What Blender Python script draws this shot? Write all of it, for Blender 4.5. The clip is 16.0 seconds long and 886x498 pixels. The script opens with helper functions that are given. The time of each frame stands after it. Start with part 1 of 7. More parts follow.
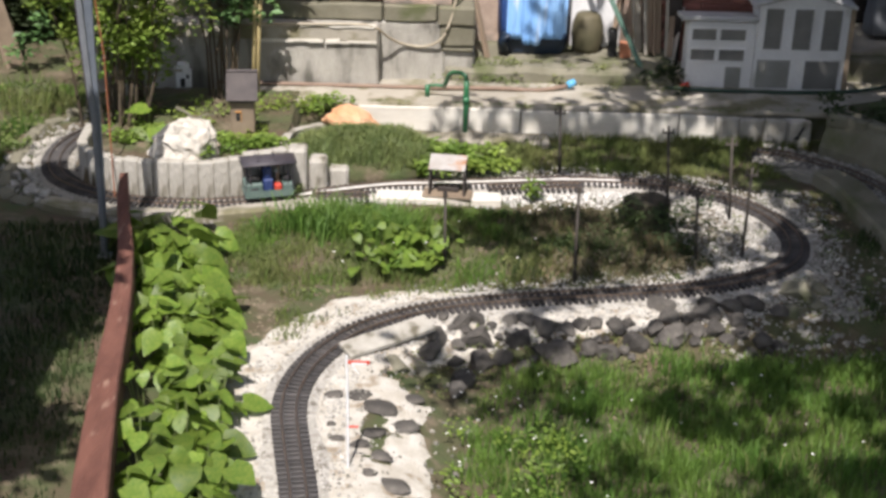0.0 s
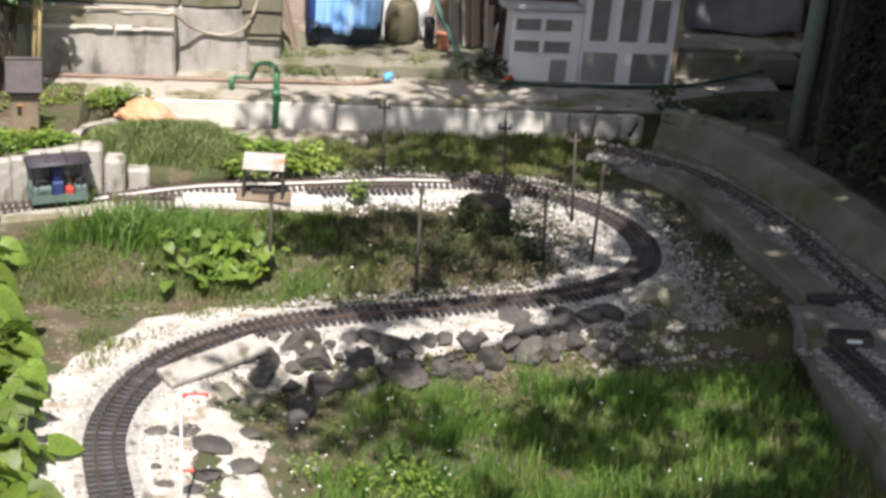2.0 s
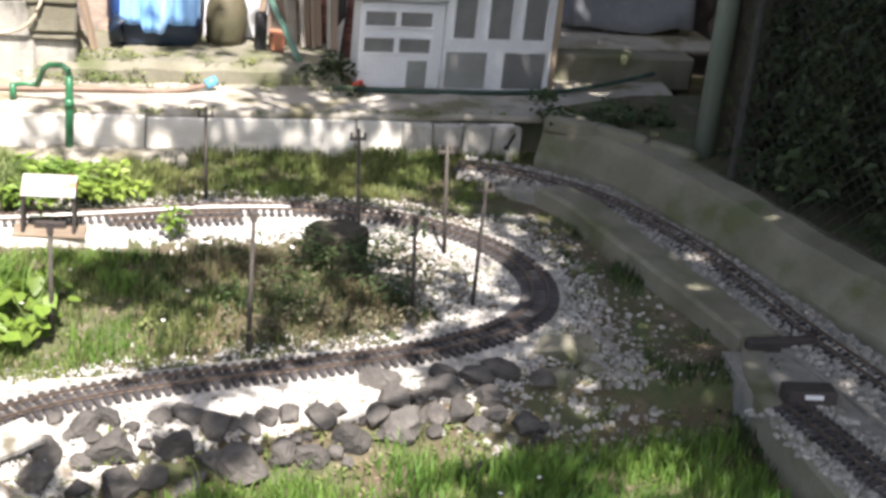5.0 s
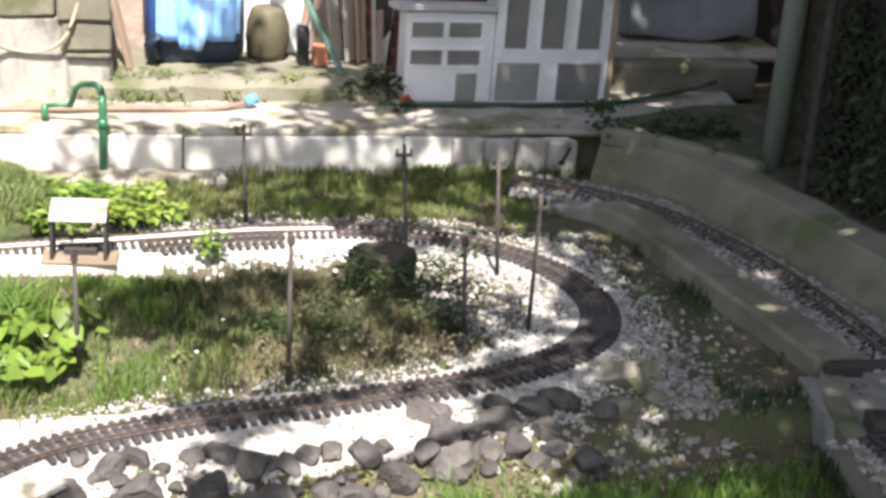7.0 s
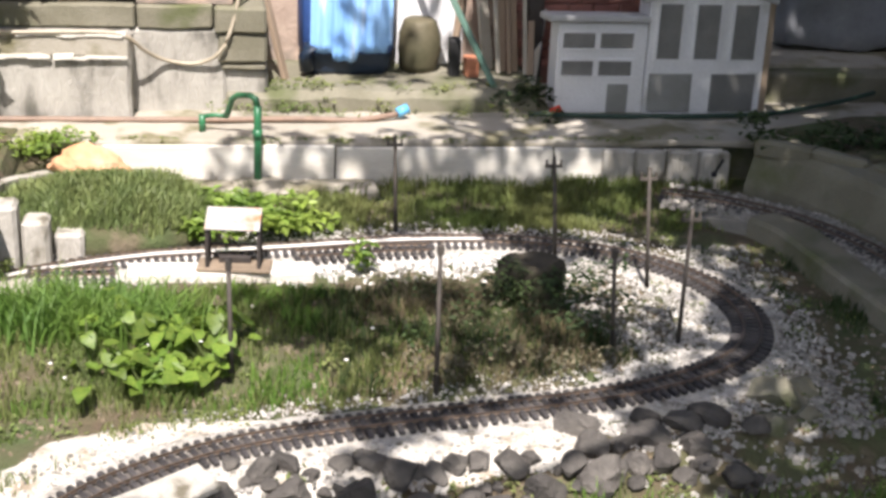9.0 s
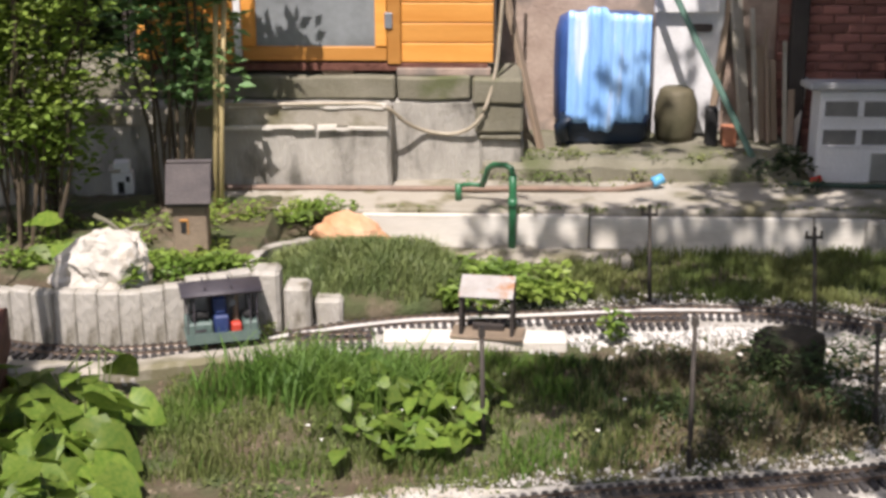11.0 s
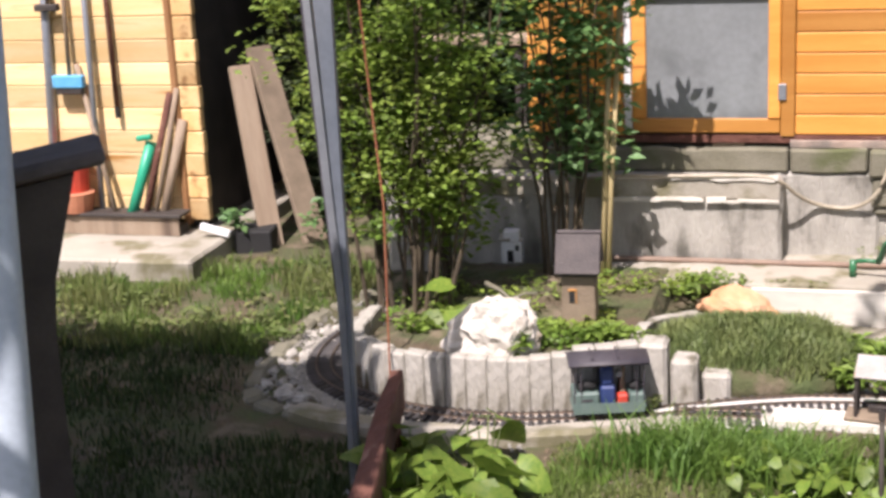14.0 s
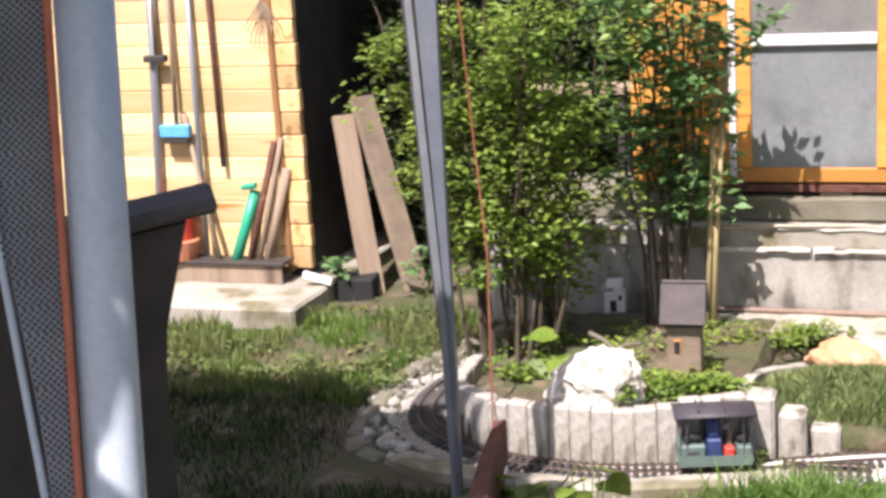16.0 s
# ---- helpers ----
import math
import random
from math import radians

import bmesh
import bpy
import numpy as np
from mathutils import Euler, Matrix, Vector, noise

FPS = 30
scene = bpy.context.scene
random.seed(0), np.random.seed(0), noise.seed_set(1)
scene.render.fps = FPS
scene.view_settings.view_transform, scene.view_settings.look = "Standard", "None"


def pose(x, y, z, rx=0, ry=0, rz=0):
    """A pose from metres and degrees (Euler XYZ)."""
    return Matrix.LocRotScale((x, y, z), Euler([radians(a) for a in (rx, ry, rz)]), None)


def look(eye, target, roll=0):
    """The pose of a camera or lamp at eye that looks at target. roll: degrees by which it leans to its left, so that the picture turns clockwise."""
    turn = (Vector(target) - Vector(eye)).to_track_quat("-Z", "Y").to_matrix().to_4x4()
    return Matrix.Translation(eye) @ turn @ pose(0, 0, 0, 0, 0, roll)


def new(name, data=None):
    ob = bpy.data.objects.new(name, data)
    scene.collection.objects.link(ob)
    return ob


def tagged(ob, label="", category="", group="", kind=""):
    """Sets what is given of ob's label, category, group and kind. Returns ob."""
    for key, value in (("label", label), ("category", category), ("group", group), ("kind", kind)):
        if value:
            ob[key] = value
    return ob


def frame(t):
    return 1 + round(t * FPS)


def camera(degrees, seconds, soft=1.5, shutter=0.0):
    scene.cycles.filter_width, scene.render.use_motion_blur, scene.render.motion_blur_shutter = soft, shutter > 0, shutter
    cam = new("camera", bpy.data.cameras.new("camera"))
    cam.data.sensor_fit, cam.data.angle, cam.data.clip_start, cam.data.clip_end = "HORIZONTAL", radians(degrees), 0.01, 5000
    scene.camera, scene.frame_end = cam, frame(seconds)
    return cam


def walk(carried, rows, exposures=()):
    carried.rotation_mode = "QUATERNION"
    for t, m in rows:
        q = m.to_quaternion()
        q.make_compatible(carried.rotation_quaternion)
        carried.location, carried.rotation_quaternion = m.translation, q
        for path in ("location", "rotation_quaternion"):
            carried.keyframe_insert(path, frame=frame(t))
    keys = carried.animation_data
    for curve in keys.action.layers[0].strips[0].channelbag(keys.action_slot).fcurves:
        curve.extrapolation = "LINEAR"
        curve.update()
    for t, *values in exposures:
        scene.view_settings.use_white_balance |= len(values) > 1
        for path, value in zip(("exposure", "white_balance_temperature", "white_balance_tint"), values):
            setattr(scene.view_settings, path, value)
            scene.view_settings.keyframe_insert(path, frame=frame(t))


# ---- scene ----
# ---------------------------------------------------------------- camera
cam = camera(33.0, 16.0, soft=3.2)
ROWS = [
    (0.0, -0.059, -2.052, 2.701, -0.59, -24.83, 1.63),
    (0.5, -0.157, -1.997, 2.675, -3.27, -24.75, 2.26),
    (1.0, -0.250, -1.923, 2.639, -6.05, -24.57, 3.52),
    (1.5, -0.271, -1.658, 2.519, -7.91, -24.50, 4.29),
    (2.0, -0.314, -1.422, 2.410, -10.88, -24.02, 5.02),
    (2.5, -0.294, -1.161, 2.294, -12.60, -23.74, 5.50),
    (3.0, -0.267, -0.923, 2.187, -14.51, -23.30, 6.05),
    (3.5, -0.247, -0.762, 2.119, -16.29, -23.22, 6.40),
    (4.0, -0.203, -0.597, 2.045, -17.15, -22.60, 6.59),
    (6.5, 0.000, 0.000, 1.800, -16.84, -21.78, 5.31),
    (7.0, 0.000, 0.000, 1.800, -14.96, -21.51, 4.37),
    (7.5, 0.000, 0.000, 1.800, -13.54, -21.35, 3.44),
    (8.0, 0.000, 0.000, 1.800, -11.73, -21.53, 2.82),
    (10.5, 0.000, 0.000, 1.800, -2.15, -20.08, 1.38),
    (11.0, 0.000, 0.000, 1.800, 1.56, -19.02, -0.10),
    (11.5, 0.000, 0.000, 1.800, 4.17, -18.35, -1.05),
    (12.0, 0.000, 0.000, 1.800, 6.96, -17.68, -1.84),
    (12.5, -0.009, 0.000, 1.800, 9.50, -17.05, -2.08),
    (13.0, -0.016, 0.000, 1.800, 11.77, -16.75, -2.55),
    (13.5, -0.028, 0.000, 1.800, 14.22, -16.59, -2.80),
    (14.0, -0.054, 0.000, 1.800, 16.33, -15.91, -3.00),
    (14.5, -0.076, 0.000, 1.800, 18.30, -15.21, -3.59),
    (15.0, -0.082, 0.000, 1.800, 19.25, -14.66, -3.82),
    (15.5, -0.080, 0.000, 1.800, 20.02, -14.53, -4.09),
    (16.0, -0.082, 0.000, 1.800, 19.99, -13.83, -3.64),
]


def aim(x, y, z, yaw, pitch, lean):
    """A camera pose from its eye and the way it looks; lean to its left, degrees."""
    a, b = radians(yaw), radians(pitch)
    way = Vector((-math.sin(a) * math.cos(b), math.cos(a) * math.cos(b), math.sin(b)))
    return look((x, y, z), Vector((x, y, z)) + way, lean)


walk(cam, [(t, aim(*row)) for t, *row in ROWS], [(0, 0.45, 6350, 15), (2, 0.72, 6350, 16), (4, 1.40, 6330, 16), (6.5, 1.5, 6330, 16), (8.2, 1.12, 6350, 16), (10.5, 0.66, 6450, 18), (11.5, 0.36, 6450, 19), (13, 0.48, 6430, 21), (15, 0.95, 6380, 23), (16, 1.0, 6380, 23)])

# ---------------------------------------------------------------- light
SUN_EL, SUN_AZ = 58.0, 10.0          # azimuth: light travels towards +x by this angle from +y
world = bpy.data.worlds.new("sky")
scene.world = world
world.use_nodes = True
wn, wl = world.node_tree.nodes, world.node_tree.links
sky = wn.new("ShaderNodeTexSky")
sky.sky_type, sky.sun_disc = "NISHITA", False
sky.air_density, sky.dust_density, sky.ozone_density = 1.0, 2.5, 0.7
sky.sun_elevation, sky.sun_rotation = radians(SUN_EL), radians(180 + SUN_AZ)
wl.new(sky.outputs[0], wn["Background"].inputs[0])
wn["Background"].inputs[1].default_value = 0.098
sun_data = bpy.data.lights.new("sun", "SUN")
sun_data.energy, sun_data.angle, sun_data.color = 5.0, radians(0.53), (1.0, 0.95, 0.87)
sun = new("sun", sun_data)
sa, se = radians(SUN_AZ), radians(SUN_EL)
TRAVEL = Vector((math.sin(sa) * math.cos(se), math.cos(sa) * math.cos(se), -math.sin(se)))
sun.matrix_world = look((0, 0, 8), Vector((0, 0, 8)) + TRAVEL)


# ---------------------------------------------------------------- materials
def mat(name, a, b, scale=8.0, rough=0.75, bump=0.25, grain=90.0, metal=0.0, vary="", stain=None, stain_scale=2.5, stain_at=0.55, stretch=(1, 1, 1), spec=0.5, leafy=0.0):
    """Two colours mixed by noise, a finer grain, a stain with its own shape, and bump. vary: 'island' or 'object'."""
    m = bpy.data.materials.new(name)
    m.use_nodes = True
    n, l = m.node_tree.nodes, m.node_tree.links
    p = n["Principled BSDF"]
    p.inputs["Roughness"].default_value, p.inputs["Metallic"].default_value = rough, metal
    p.inputs["Specular IOR Level"].default_value = spec
    co = n.new("ShaderNodeTexCoord")
    mp = n.new("ShaderNodeMapping")
    mp.inputs["Scale"].default_value = stretch
    l.new(co.outputs["Object"], mp.inputs[0])

    def cloud(s, detail=4.0):
        t = n.new("ShaderNodeTexNoise")
        t.inputs["Scale"].default_value, t.inputs["Detail"].default_value = s, detail
        l.new(mp.outputs[0], t.inputs["Vector"])
        return t.outputs["Fac"]

    def mix(f, x, y):
        q = n.new("ShaderNodeMix")
        q.data_type = "RGBA"
        if isinstance(f, float):
            q.inputs[0].default_value = f
        else:
            l.new(f, q.inputs[0])
        for k, v in ((6, x), (7, y)):
            if isinstance(v, tuple):
                q.inputs[k].default_value = (*v, 1)
            else:
                l.new(v, q.inputs[k])
        return q.outputs[2]

    def ramp(f, lo, hi):
        r = n.new("ShaderNodeMapRange")
        r.inputs[1].default_value, r.inputs[2].default_value = lo, hi
        l.new(f, r.inputs[0])
        return r.outputs[0]

    base = mix(ramp(cloud(scale), 0.35, 0.65), a, b)
    fine = cloud(grain, 3.0)
    base = mix(ramp(fine, 0.3, 0.75), base, mix(0.22, base, tuple(0.4 * v for v in a)))
    if stain:
        base = mix(ramp(cloud(stain_scale, 6.0), stain_at, stain_at + 0.13), base, stain)
    if vary:
        g = n.new("ShaderNodeNewGeometry" if vary == "island" else "ShaderNodeObjectInfo")
        h = n.new("ShaderNodeHueSaturation")
        l.new(ramp(g.outputs["Random Per Island" if vary == "island" else "Random"], -0.0, 1.0), h.inputs["Value"])
        v = n.new("ShaderNodeMapRange")
        v.inputs[3].default_value, v.inputs[4].default_value = 0.62, 1.3
        l.new(g.outputs["Random Per Island" if vary == "island" else "Random"], v.inputs[0])
        l.new(v.outputs[0], h.inputs["Value"])
        l.new(base, h.inputs["Color"])
        base = h.outputs[0]
    l.new(base, p.inputs["Base Color"])
    if bump:
        bp = n.new("ShaderNodeBump")
        bp.inputs["Strength"].default_value, bp.inputs["Distance"].default_value = bump, 0.01
        l.new(fine, bp.inputs["Height"])
        l.new(bp.outputs[0], p.inputs["Normal"])
    if leafy:
        tr = n.new("ShaderNodeBsdfTranslucent")
        ms = n.new("ShaderNodeMixShader")
        ms.inputs[0].default_value = leafy
        l.new(base, tr.inputs[0])
        l.new(p.outputs[0], ms.inputs[1])
        l.new(tr.outputs[0], ms.inputs[2])
        l.new(ms.outputs[0], n["Material Output"].inputs[0])
    return m


M_SOIL = mat("soil_and_moss", (0.095, 0.07, 0.043), (0.062, 0.085, 0.028), 6.0, 0.95, 0.8, 70, stain=(0.15, 0.12, 0.08), stain_scale=9.0, stain_at=0.56)
M_GRASS = mat("grass_blades", (0.085, 0.185, 0.028), (0.185, 0.29, 0.055), 3.0, 0.6, 0, 40, vary="island", leafy=0.35)
M_GRASS_DRY = mat("grass_dry", (0.205, 0.225, 0.075), (0.13, 0.185, 0.045), 3.0, 0.7, 0, 40, vary="island", leafy=0.3)
# Darker copy of the lawn green: shade is put into the colour.
M_GRASS_SHADE = mat("grass_shade_tone", (0.028, 0.056, 0.013), (0.052, 0.082, 0.02), 3.0, 0.7, 0, 40, vary="island", leafy=0.25)
M_STRAW = mat("dry_stalks", (0.20, 0.16, 0.085), (0.095, 0.078, 0.045), 6.0, 0.85, 0, 60, vary="island", leafy=0.15)
M_LEAF = mat("broad_leaf", (0.12, 0.22, 0.03), (0.22, 0.30, 0.05), 9.0, 0.45, 0.1, 120, vary="object", leafy=0.4)
M_BUSH = mat("rose_leaf", (0.165, 0.28, 0.045), (0.31, 0.40, 0.075), 4.0, 0.5, 0, 50, vary="island", leafy=0.45)
M_VINE = mat("vine_leaf", (0.10, 0.215, 0.07), (0.18, 0.31, 0.105), 4.0, 0.45, 0, 50, vary="island", leafy=0.35)
# Very dark leaf green: the shade over hedges and ivy lies in it.
M_DARKLEAF = mat("hedge_leaf_shade", (0.032, 0.052, 0.02), (0.06, 0.085, 0.028), 4.0, 0.6, 0, 50, vary="island", leafy=0.2)
M_HERB = mat("heath_leaf", (0.135, 0.19, 0.06), (0.24, 0.28, 0.10), 5.0, 0.6, 0, 50, vary="island", leafy=0.25)
M_GRAVEL = mat("white_gravel", (0.40, 0.38, 0.345), (0.54, 0.52, 0.475), 20.0, 0.85, 0.3, 200, vary="island")
# Brighter copy of the white gravel: the yard's strong sun is painted in.
M_YARD = mat("sunlit_yard_gravel", (0.58, 0.56, 0.52), (0.70, 0.68, 0.64), 20.0, 0.85, 0.3, 200, vary="island")
M_BALLAST = mat("ballast_bed", (0.50, 0.475, 0.43), (0.36, 0.335, 0.29), 30.0, 0.9, 1.0, 110, stain=(0.16, 0.14, 0.11), stain_scale=26.0, stain_at=0.55)
M_SAND = mat("pale_sand", (0.47, 0.43, 0.36), (0.60, 0.57, 0.51), 16.0, 0.95, 0.7, 120, stain=(0.27, 0.215, 0.15), stain_scale=13.0, stain_at=0.55)
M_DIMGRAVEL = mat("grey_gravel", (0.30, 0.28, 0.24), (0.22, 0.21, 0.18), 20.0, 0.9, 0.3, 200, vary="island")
M_PALEGREY = mat("pale_grey_gravel", (0.25, 0.235, 0.205), (0.40, 0.38, 0.34), 20.0, 0.9, 0.3, 200, vary="island")
M_TRACKDIRT = mat("track_dirt", (0.085, 0.075, 0.068), (0.17, 0.15, 0.13), 26.0, 0.95, 0.9, 120, stain=(0.42, 0.39, 0.34), stain_scale=30.0, stain_at=0.60)
M_SLEEPER = mat("sleeper_plastic", (0.040, 0.037, 0.037), (0.070, 0.063, 0.060), 40.0, 0.6, 0.15, 300, vary="object")
M_RAIL = mat("tarnished_rail", (0.15, 0.115, 0.09), (0.22, 0.165, 0.125), 30.0, 0.42, 0.1, 200, metal=0.7)
M_STONE = mat("basalt_stone", (0.060, 0.054, 0.048), (0.115, 0.104, 0.09), 14.0, 0.9, 0.6, 110, vary="object", stain=(0.145, 0.132, 0.112), stain_scale=22, stain_at=0.61)
M_CONC = mat("weathered_concrete", (0.42, 0.385, 0.32), (0.31, 0.285, 0.23), 3.0, 0.9, 0.45, 120, stain=(0.17, 0.155, 0.09), stain_scale=5.5, stain_at=0.50)
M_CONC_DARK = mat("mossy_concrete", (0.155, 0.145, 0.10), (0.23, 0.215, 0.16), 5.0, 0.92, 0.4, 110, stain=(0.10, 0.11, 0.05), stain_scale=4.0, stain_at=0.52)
M_WALLC = mat("old_render", (0.43, 0.41, 0.36), (0.29, 0.275, 0.24), 6.0, 0.9, 0.6, 80, stain=(0.12, 0.115, 0.095), stain_scale=6.0, stain_at=0.545, stretch=(1.6, 1, 0.5))
M_PALIS = mat("concrete_palisade", (0.45, 0.425, 0.375), (0.33, 0.31, 0.26), 14.0, 0.9, 0.7, 90, stain=(0.13, 0.115, 0.08), stain_scale=14, stain_at=0.56, stretch=(1, 1, 0.4))
M_WHITEW = mat("pale_plank", (0.62, 0.58, 0.50), (0.70, 0.67, 0.60), 6.0, 0.8, 0.3, 90, stretch=(0.3, 1, 3), stain=(0.42, 0.38, 0.31), stain_at=0.6)
M_ORANGE = mat("orange_stained_board", (0.58, 0.24, 0.04), (0.68, 0.32, 0.07), 5.0, 0.55, 0.12, 120, vary="object", stretch=(0.25, 1, 3), stain=(0.36, 0.12, 0.025), stain_scale=14, stain_at=0.64)
M_YELLOW = mat("yellow_pine_board", (0.78, 0.53, 0.24), (0.84, 0.64, 0.36), 5.0, 0.6, 0.12, 120, vary="object", stretch=(0.25, 1, 3), stain=(0.55, 0.27, 0.07), stain_scale=10, stain_at=0.60)
M_LOGEND = mat("log_end_pine", (0.66, 0.40, 0.16), (0.76, 0.53, 0.26), 8.0, 0.65, 0.2, 110, vary="object", stain=(0.36, 0.19, 0.07), stain_scale=18, stain_at=0.56)
M_BATTEN = mat("brown_batten", (0.24, 0.11, 0.04), (0.33, 0.17, 0.07), 9.0, 0.7, 0.2, 100, stretch=(2, 2, 0.3))
M_WOOD = mat("weathered_wood", (0.26, 0.19, 0.13), (0.36, 0.28, 0.20), 7.0, 0.85, 0.4, 120, stretch=(2, 2, 0.2), stain=(0.12, 0.085, 0.06), stain_at=0.6)
M_BEAM = mat("peeling_red_paint", (0.10, 0.038, 0.026), (0.16, 0.066, 0.045), 14.0, 0.9, 0.9, 60, stretch=(1, 0.3, 1), stain=(0.25, 0.15, 0.11), stain_scale=26, stain_at=0.62)
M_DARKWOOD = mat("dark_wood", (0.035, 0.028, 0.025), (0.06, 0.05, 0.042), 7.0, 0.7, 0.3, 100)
M_POLE = mat("telegraph_pole_wood", (0.05, 0.042, 0.036), (0.08, 0.068, 0.055), 20.0, 0.8, 0.2, 100)
M_WHITE = mat("white_paint", (0.80, 0.80, 0.80), (0.72, 0.72, 0.71), 5.0, 0.6, 0.1, 90, stain=(0.42, 0.41, 0.37), stain_scale=4, stain_at=0.62)
M_GREYWIN = mat("grey_window_panel", (0.16, 0.16, 0.15), (0.22, 0.215, 0.20), 8.0, 0.5, 0.1, 90)
M_GREYDOOR = mat("grey_hutch_door", (0.30, 0.30, 0.28), (0.24, 0.24, 0.22), 6.0, 0.6, 0.1, 90)
M_ROOFW = mat("hutch_roof", (0.50, 0.50, 0.49), (0.40, 0.40, 0.385), 6.0, 0.7, 0.2, 90)
M_SLATE = mat("dark_roof_felt", (0.075, 0.065, 0.065), (0.11, 0.095, 0.09), 15.0, 0.85, 0.4, 150)
M_TOWER = mat("tower_wood", (0.26, 0.20, 0.14), (0.19, 0.145, 0.10), 12.0, 0.8, 0.3, 120)
M_BLACK = mat("black_void", (0.012, 0.012, 0.012), (0.02, 0.02, 0.02), 5.0, 0.8, 0, 50)
# Pale streaks are wear and also sun highlights put into the blue.
M_BLUE = mat("blue_plastic", (0.20, 0.42, 0.80), (0.30, 0.53, 0.86), 7.0, 0.38, 0.06, 60, stain=(0.60, 0.70, 0.82), stain_scale=9.0, stain_at=0.57, stretch=(1.5, 1.5, 0.25))
M_DEEPBLUE = mat("deep_blue_plastic", (0.03, 0.075, 0.23), (0.045, 0.10, 0.30), 6.0, 0.4, 0.05, 60)
M_NAVY = mat("navy_plastic", (0.012, 0.022, 0.045), (0.02, 0.035, 0.06), 6.0, 0.4, 0.05, 60)
M_GREENP = mat("green_pipe", (0.02, 0.13, 0.055), (0.035, 0.17, 0.075), 20.0, 0.4, 0.05, 80)
M_GREENPOST = mat("weathered_green_post", (0.13, 0.16, 0.125), (0.18, 0.20, 0.16), 6.0, 0.7, 0.2, 90, stretch=(2, 2, 0.3))
M_HOSE = mat("beige_hose", (0.42, 0.37, 0.28), (0.34, 0.29, 0.21), 20.0, 0.5, 0.1, 80)
M_DARKGREEN = mat("dark_green_rubber", (0.02, 0.05, 0.035), (0.035, 0.07, 0.05), 20.0, 0.5, 0.05, 80)
M_FADEDGREEN = mat("faded_green_paint", (0.10, 0.20, 0.155), (0.15, 0.25, 0.20), 9.0, 0.6, 0.1, 80)
M_HOSEBR = mat("brown_hose", (0.25, 0.17, 0.12), (0.19, 0.13, 0.095), 20.0, 0.6, 0.1, 80)
M_SKYBLUE = mat("light_blue_plastic", (0.10, 0.38, 0.65), (0.14, 0.45, 0.70), 20.0, 0.4, 0, 80)
M_RED = mat("red_plastic", (0.50, 0.05, 0.03), (0.58, 0.08, 0.045), 20.0, 0.5, 0, 80)
M_QUARTZ = mat("white_rock", (0.52, 0.48, 0.41), (0.62, 0.585, 0.52), 14.0, 0.85, 1.0, 38, stain=(0.36, 0.30, 0.22), stain_scale=12, stain_at=0.57)
M_ORROCK = mat("orange_rock", (0.55, 0.27, 0.13), (0.66, 0.42, 0.26), 8.0, 0.9, 0.6, 50)
M_PINK = mat("pink_plaster", (0.46, 0.36, 0.29), (0.36, 0.27, 0.215), 9.0, 0.95, 0.4, 60, stain=(0.20, 0.17, 0.145), stain_scale=5, stain_at=0.52)
M_BRICK = mat("red_brick", (0.32, 0.14, 0.11), (0.26, 0.105, 0.085), 9.0, 0.9, 0.4, 90, vary="object")
M_MORTAR = mat("mortar", (0.25, 0.125, 0.10), (0.29, 0.15, 0.12), 9.0, 0.95, 0.4, 90)
M_TARP = mat("grey_tarp", (0.22, 0.23, 0.245), (0.33, 0.34, 0.36), 4.0, 0.55, 0.2, 40)
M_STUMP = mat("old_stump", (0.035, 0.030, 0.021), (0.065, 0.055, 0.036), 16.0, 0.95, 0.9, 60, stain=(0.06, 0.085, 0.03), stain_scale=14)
M_STEM = mat("stem", (0.055, 0.042, 0.028), (0.10, 0.075, 0.045), 10.0, 0.8, 0.2, 80)
M_REDSTEM = mat("red_cane", (0.20, 0.065, 0.03), (0.27, 0.10, 0.045), 10.0, 0.6, 0.1, 80)
M_BAMBOO = mat("bamboo", (0.47, 0.38, 0.19), (0.39, 0.30, 0.13), 6.0, 0.5, 0.1, 80, stretch=(1, 1, 0.3))
M_STEEL = mat("galvanised_pole", (0.26, 0.28, 0.31), (0.34, 0.36, 0.39), 6.0, 0.42, 0.05, 60, metal=0.5)
M_LOCO = mat("loco_green", (0.09, 0.14, 0.125), (0.12, 0.17, 0.15), 20.0, 0.5, 0.1, 90)
M_LOCOROOF = mat("loco_roof", (0.045, 0.04, 0.05), (0.07, 0.062, 0.07), 20.0, 0.6, 0.1, 90)
M_BLUEBOX = mat("loco_blue", (0.025, 0.045, 0.14), (0.035, 0.06, 0.18), 20.0, 0.5, 0.05, 90)
M_RUSTROOF = mat("rusty_shelter_roof", (0.42, 0.40, 0.38), (0.34, 0.31, 0.28), 20.0, 0.6, 0.2, 120, stain=(0.33, 0.16, 0.07), stain_scale=16, stain_at=0.53)
M_FLOWER = mat("daisy_white", (0.75, 0.74, 0.70), (0.68, 0.66, 0.60), 20.0, 0.7, 0, 80)
M_MESH = mat("mesh_fabric", (0.035, 0.045, 0.045), (0.05, 0.06, 0.06), 10.0, 0.7, 0, 80)
M_TUBE = mat("pale_blue_tube", (0.42, 0.49, 0.56), (0.48, 0.55, 0.61), 4.0, 0.4, 0.05, 60)
M_PIPING = mat("orange_piping", (0.42, 0.12, 0.065), (0.48, 0.16, 0.09), 20.0, 0.7, 0.2, 90)
M_TERRA = mat("terracotta", (0.45, 0.17, 0.09), (0.52, 0.23, 0.13), 9.0, 0.8, 0.2, 80)
M_WIRE = mat("dull_wire", (0.035, 0.035, 0.03), (0.06, 0.055, 0.05), 20.0, 0.7, 0, 80)
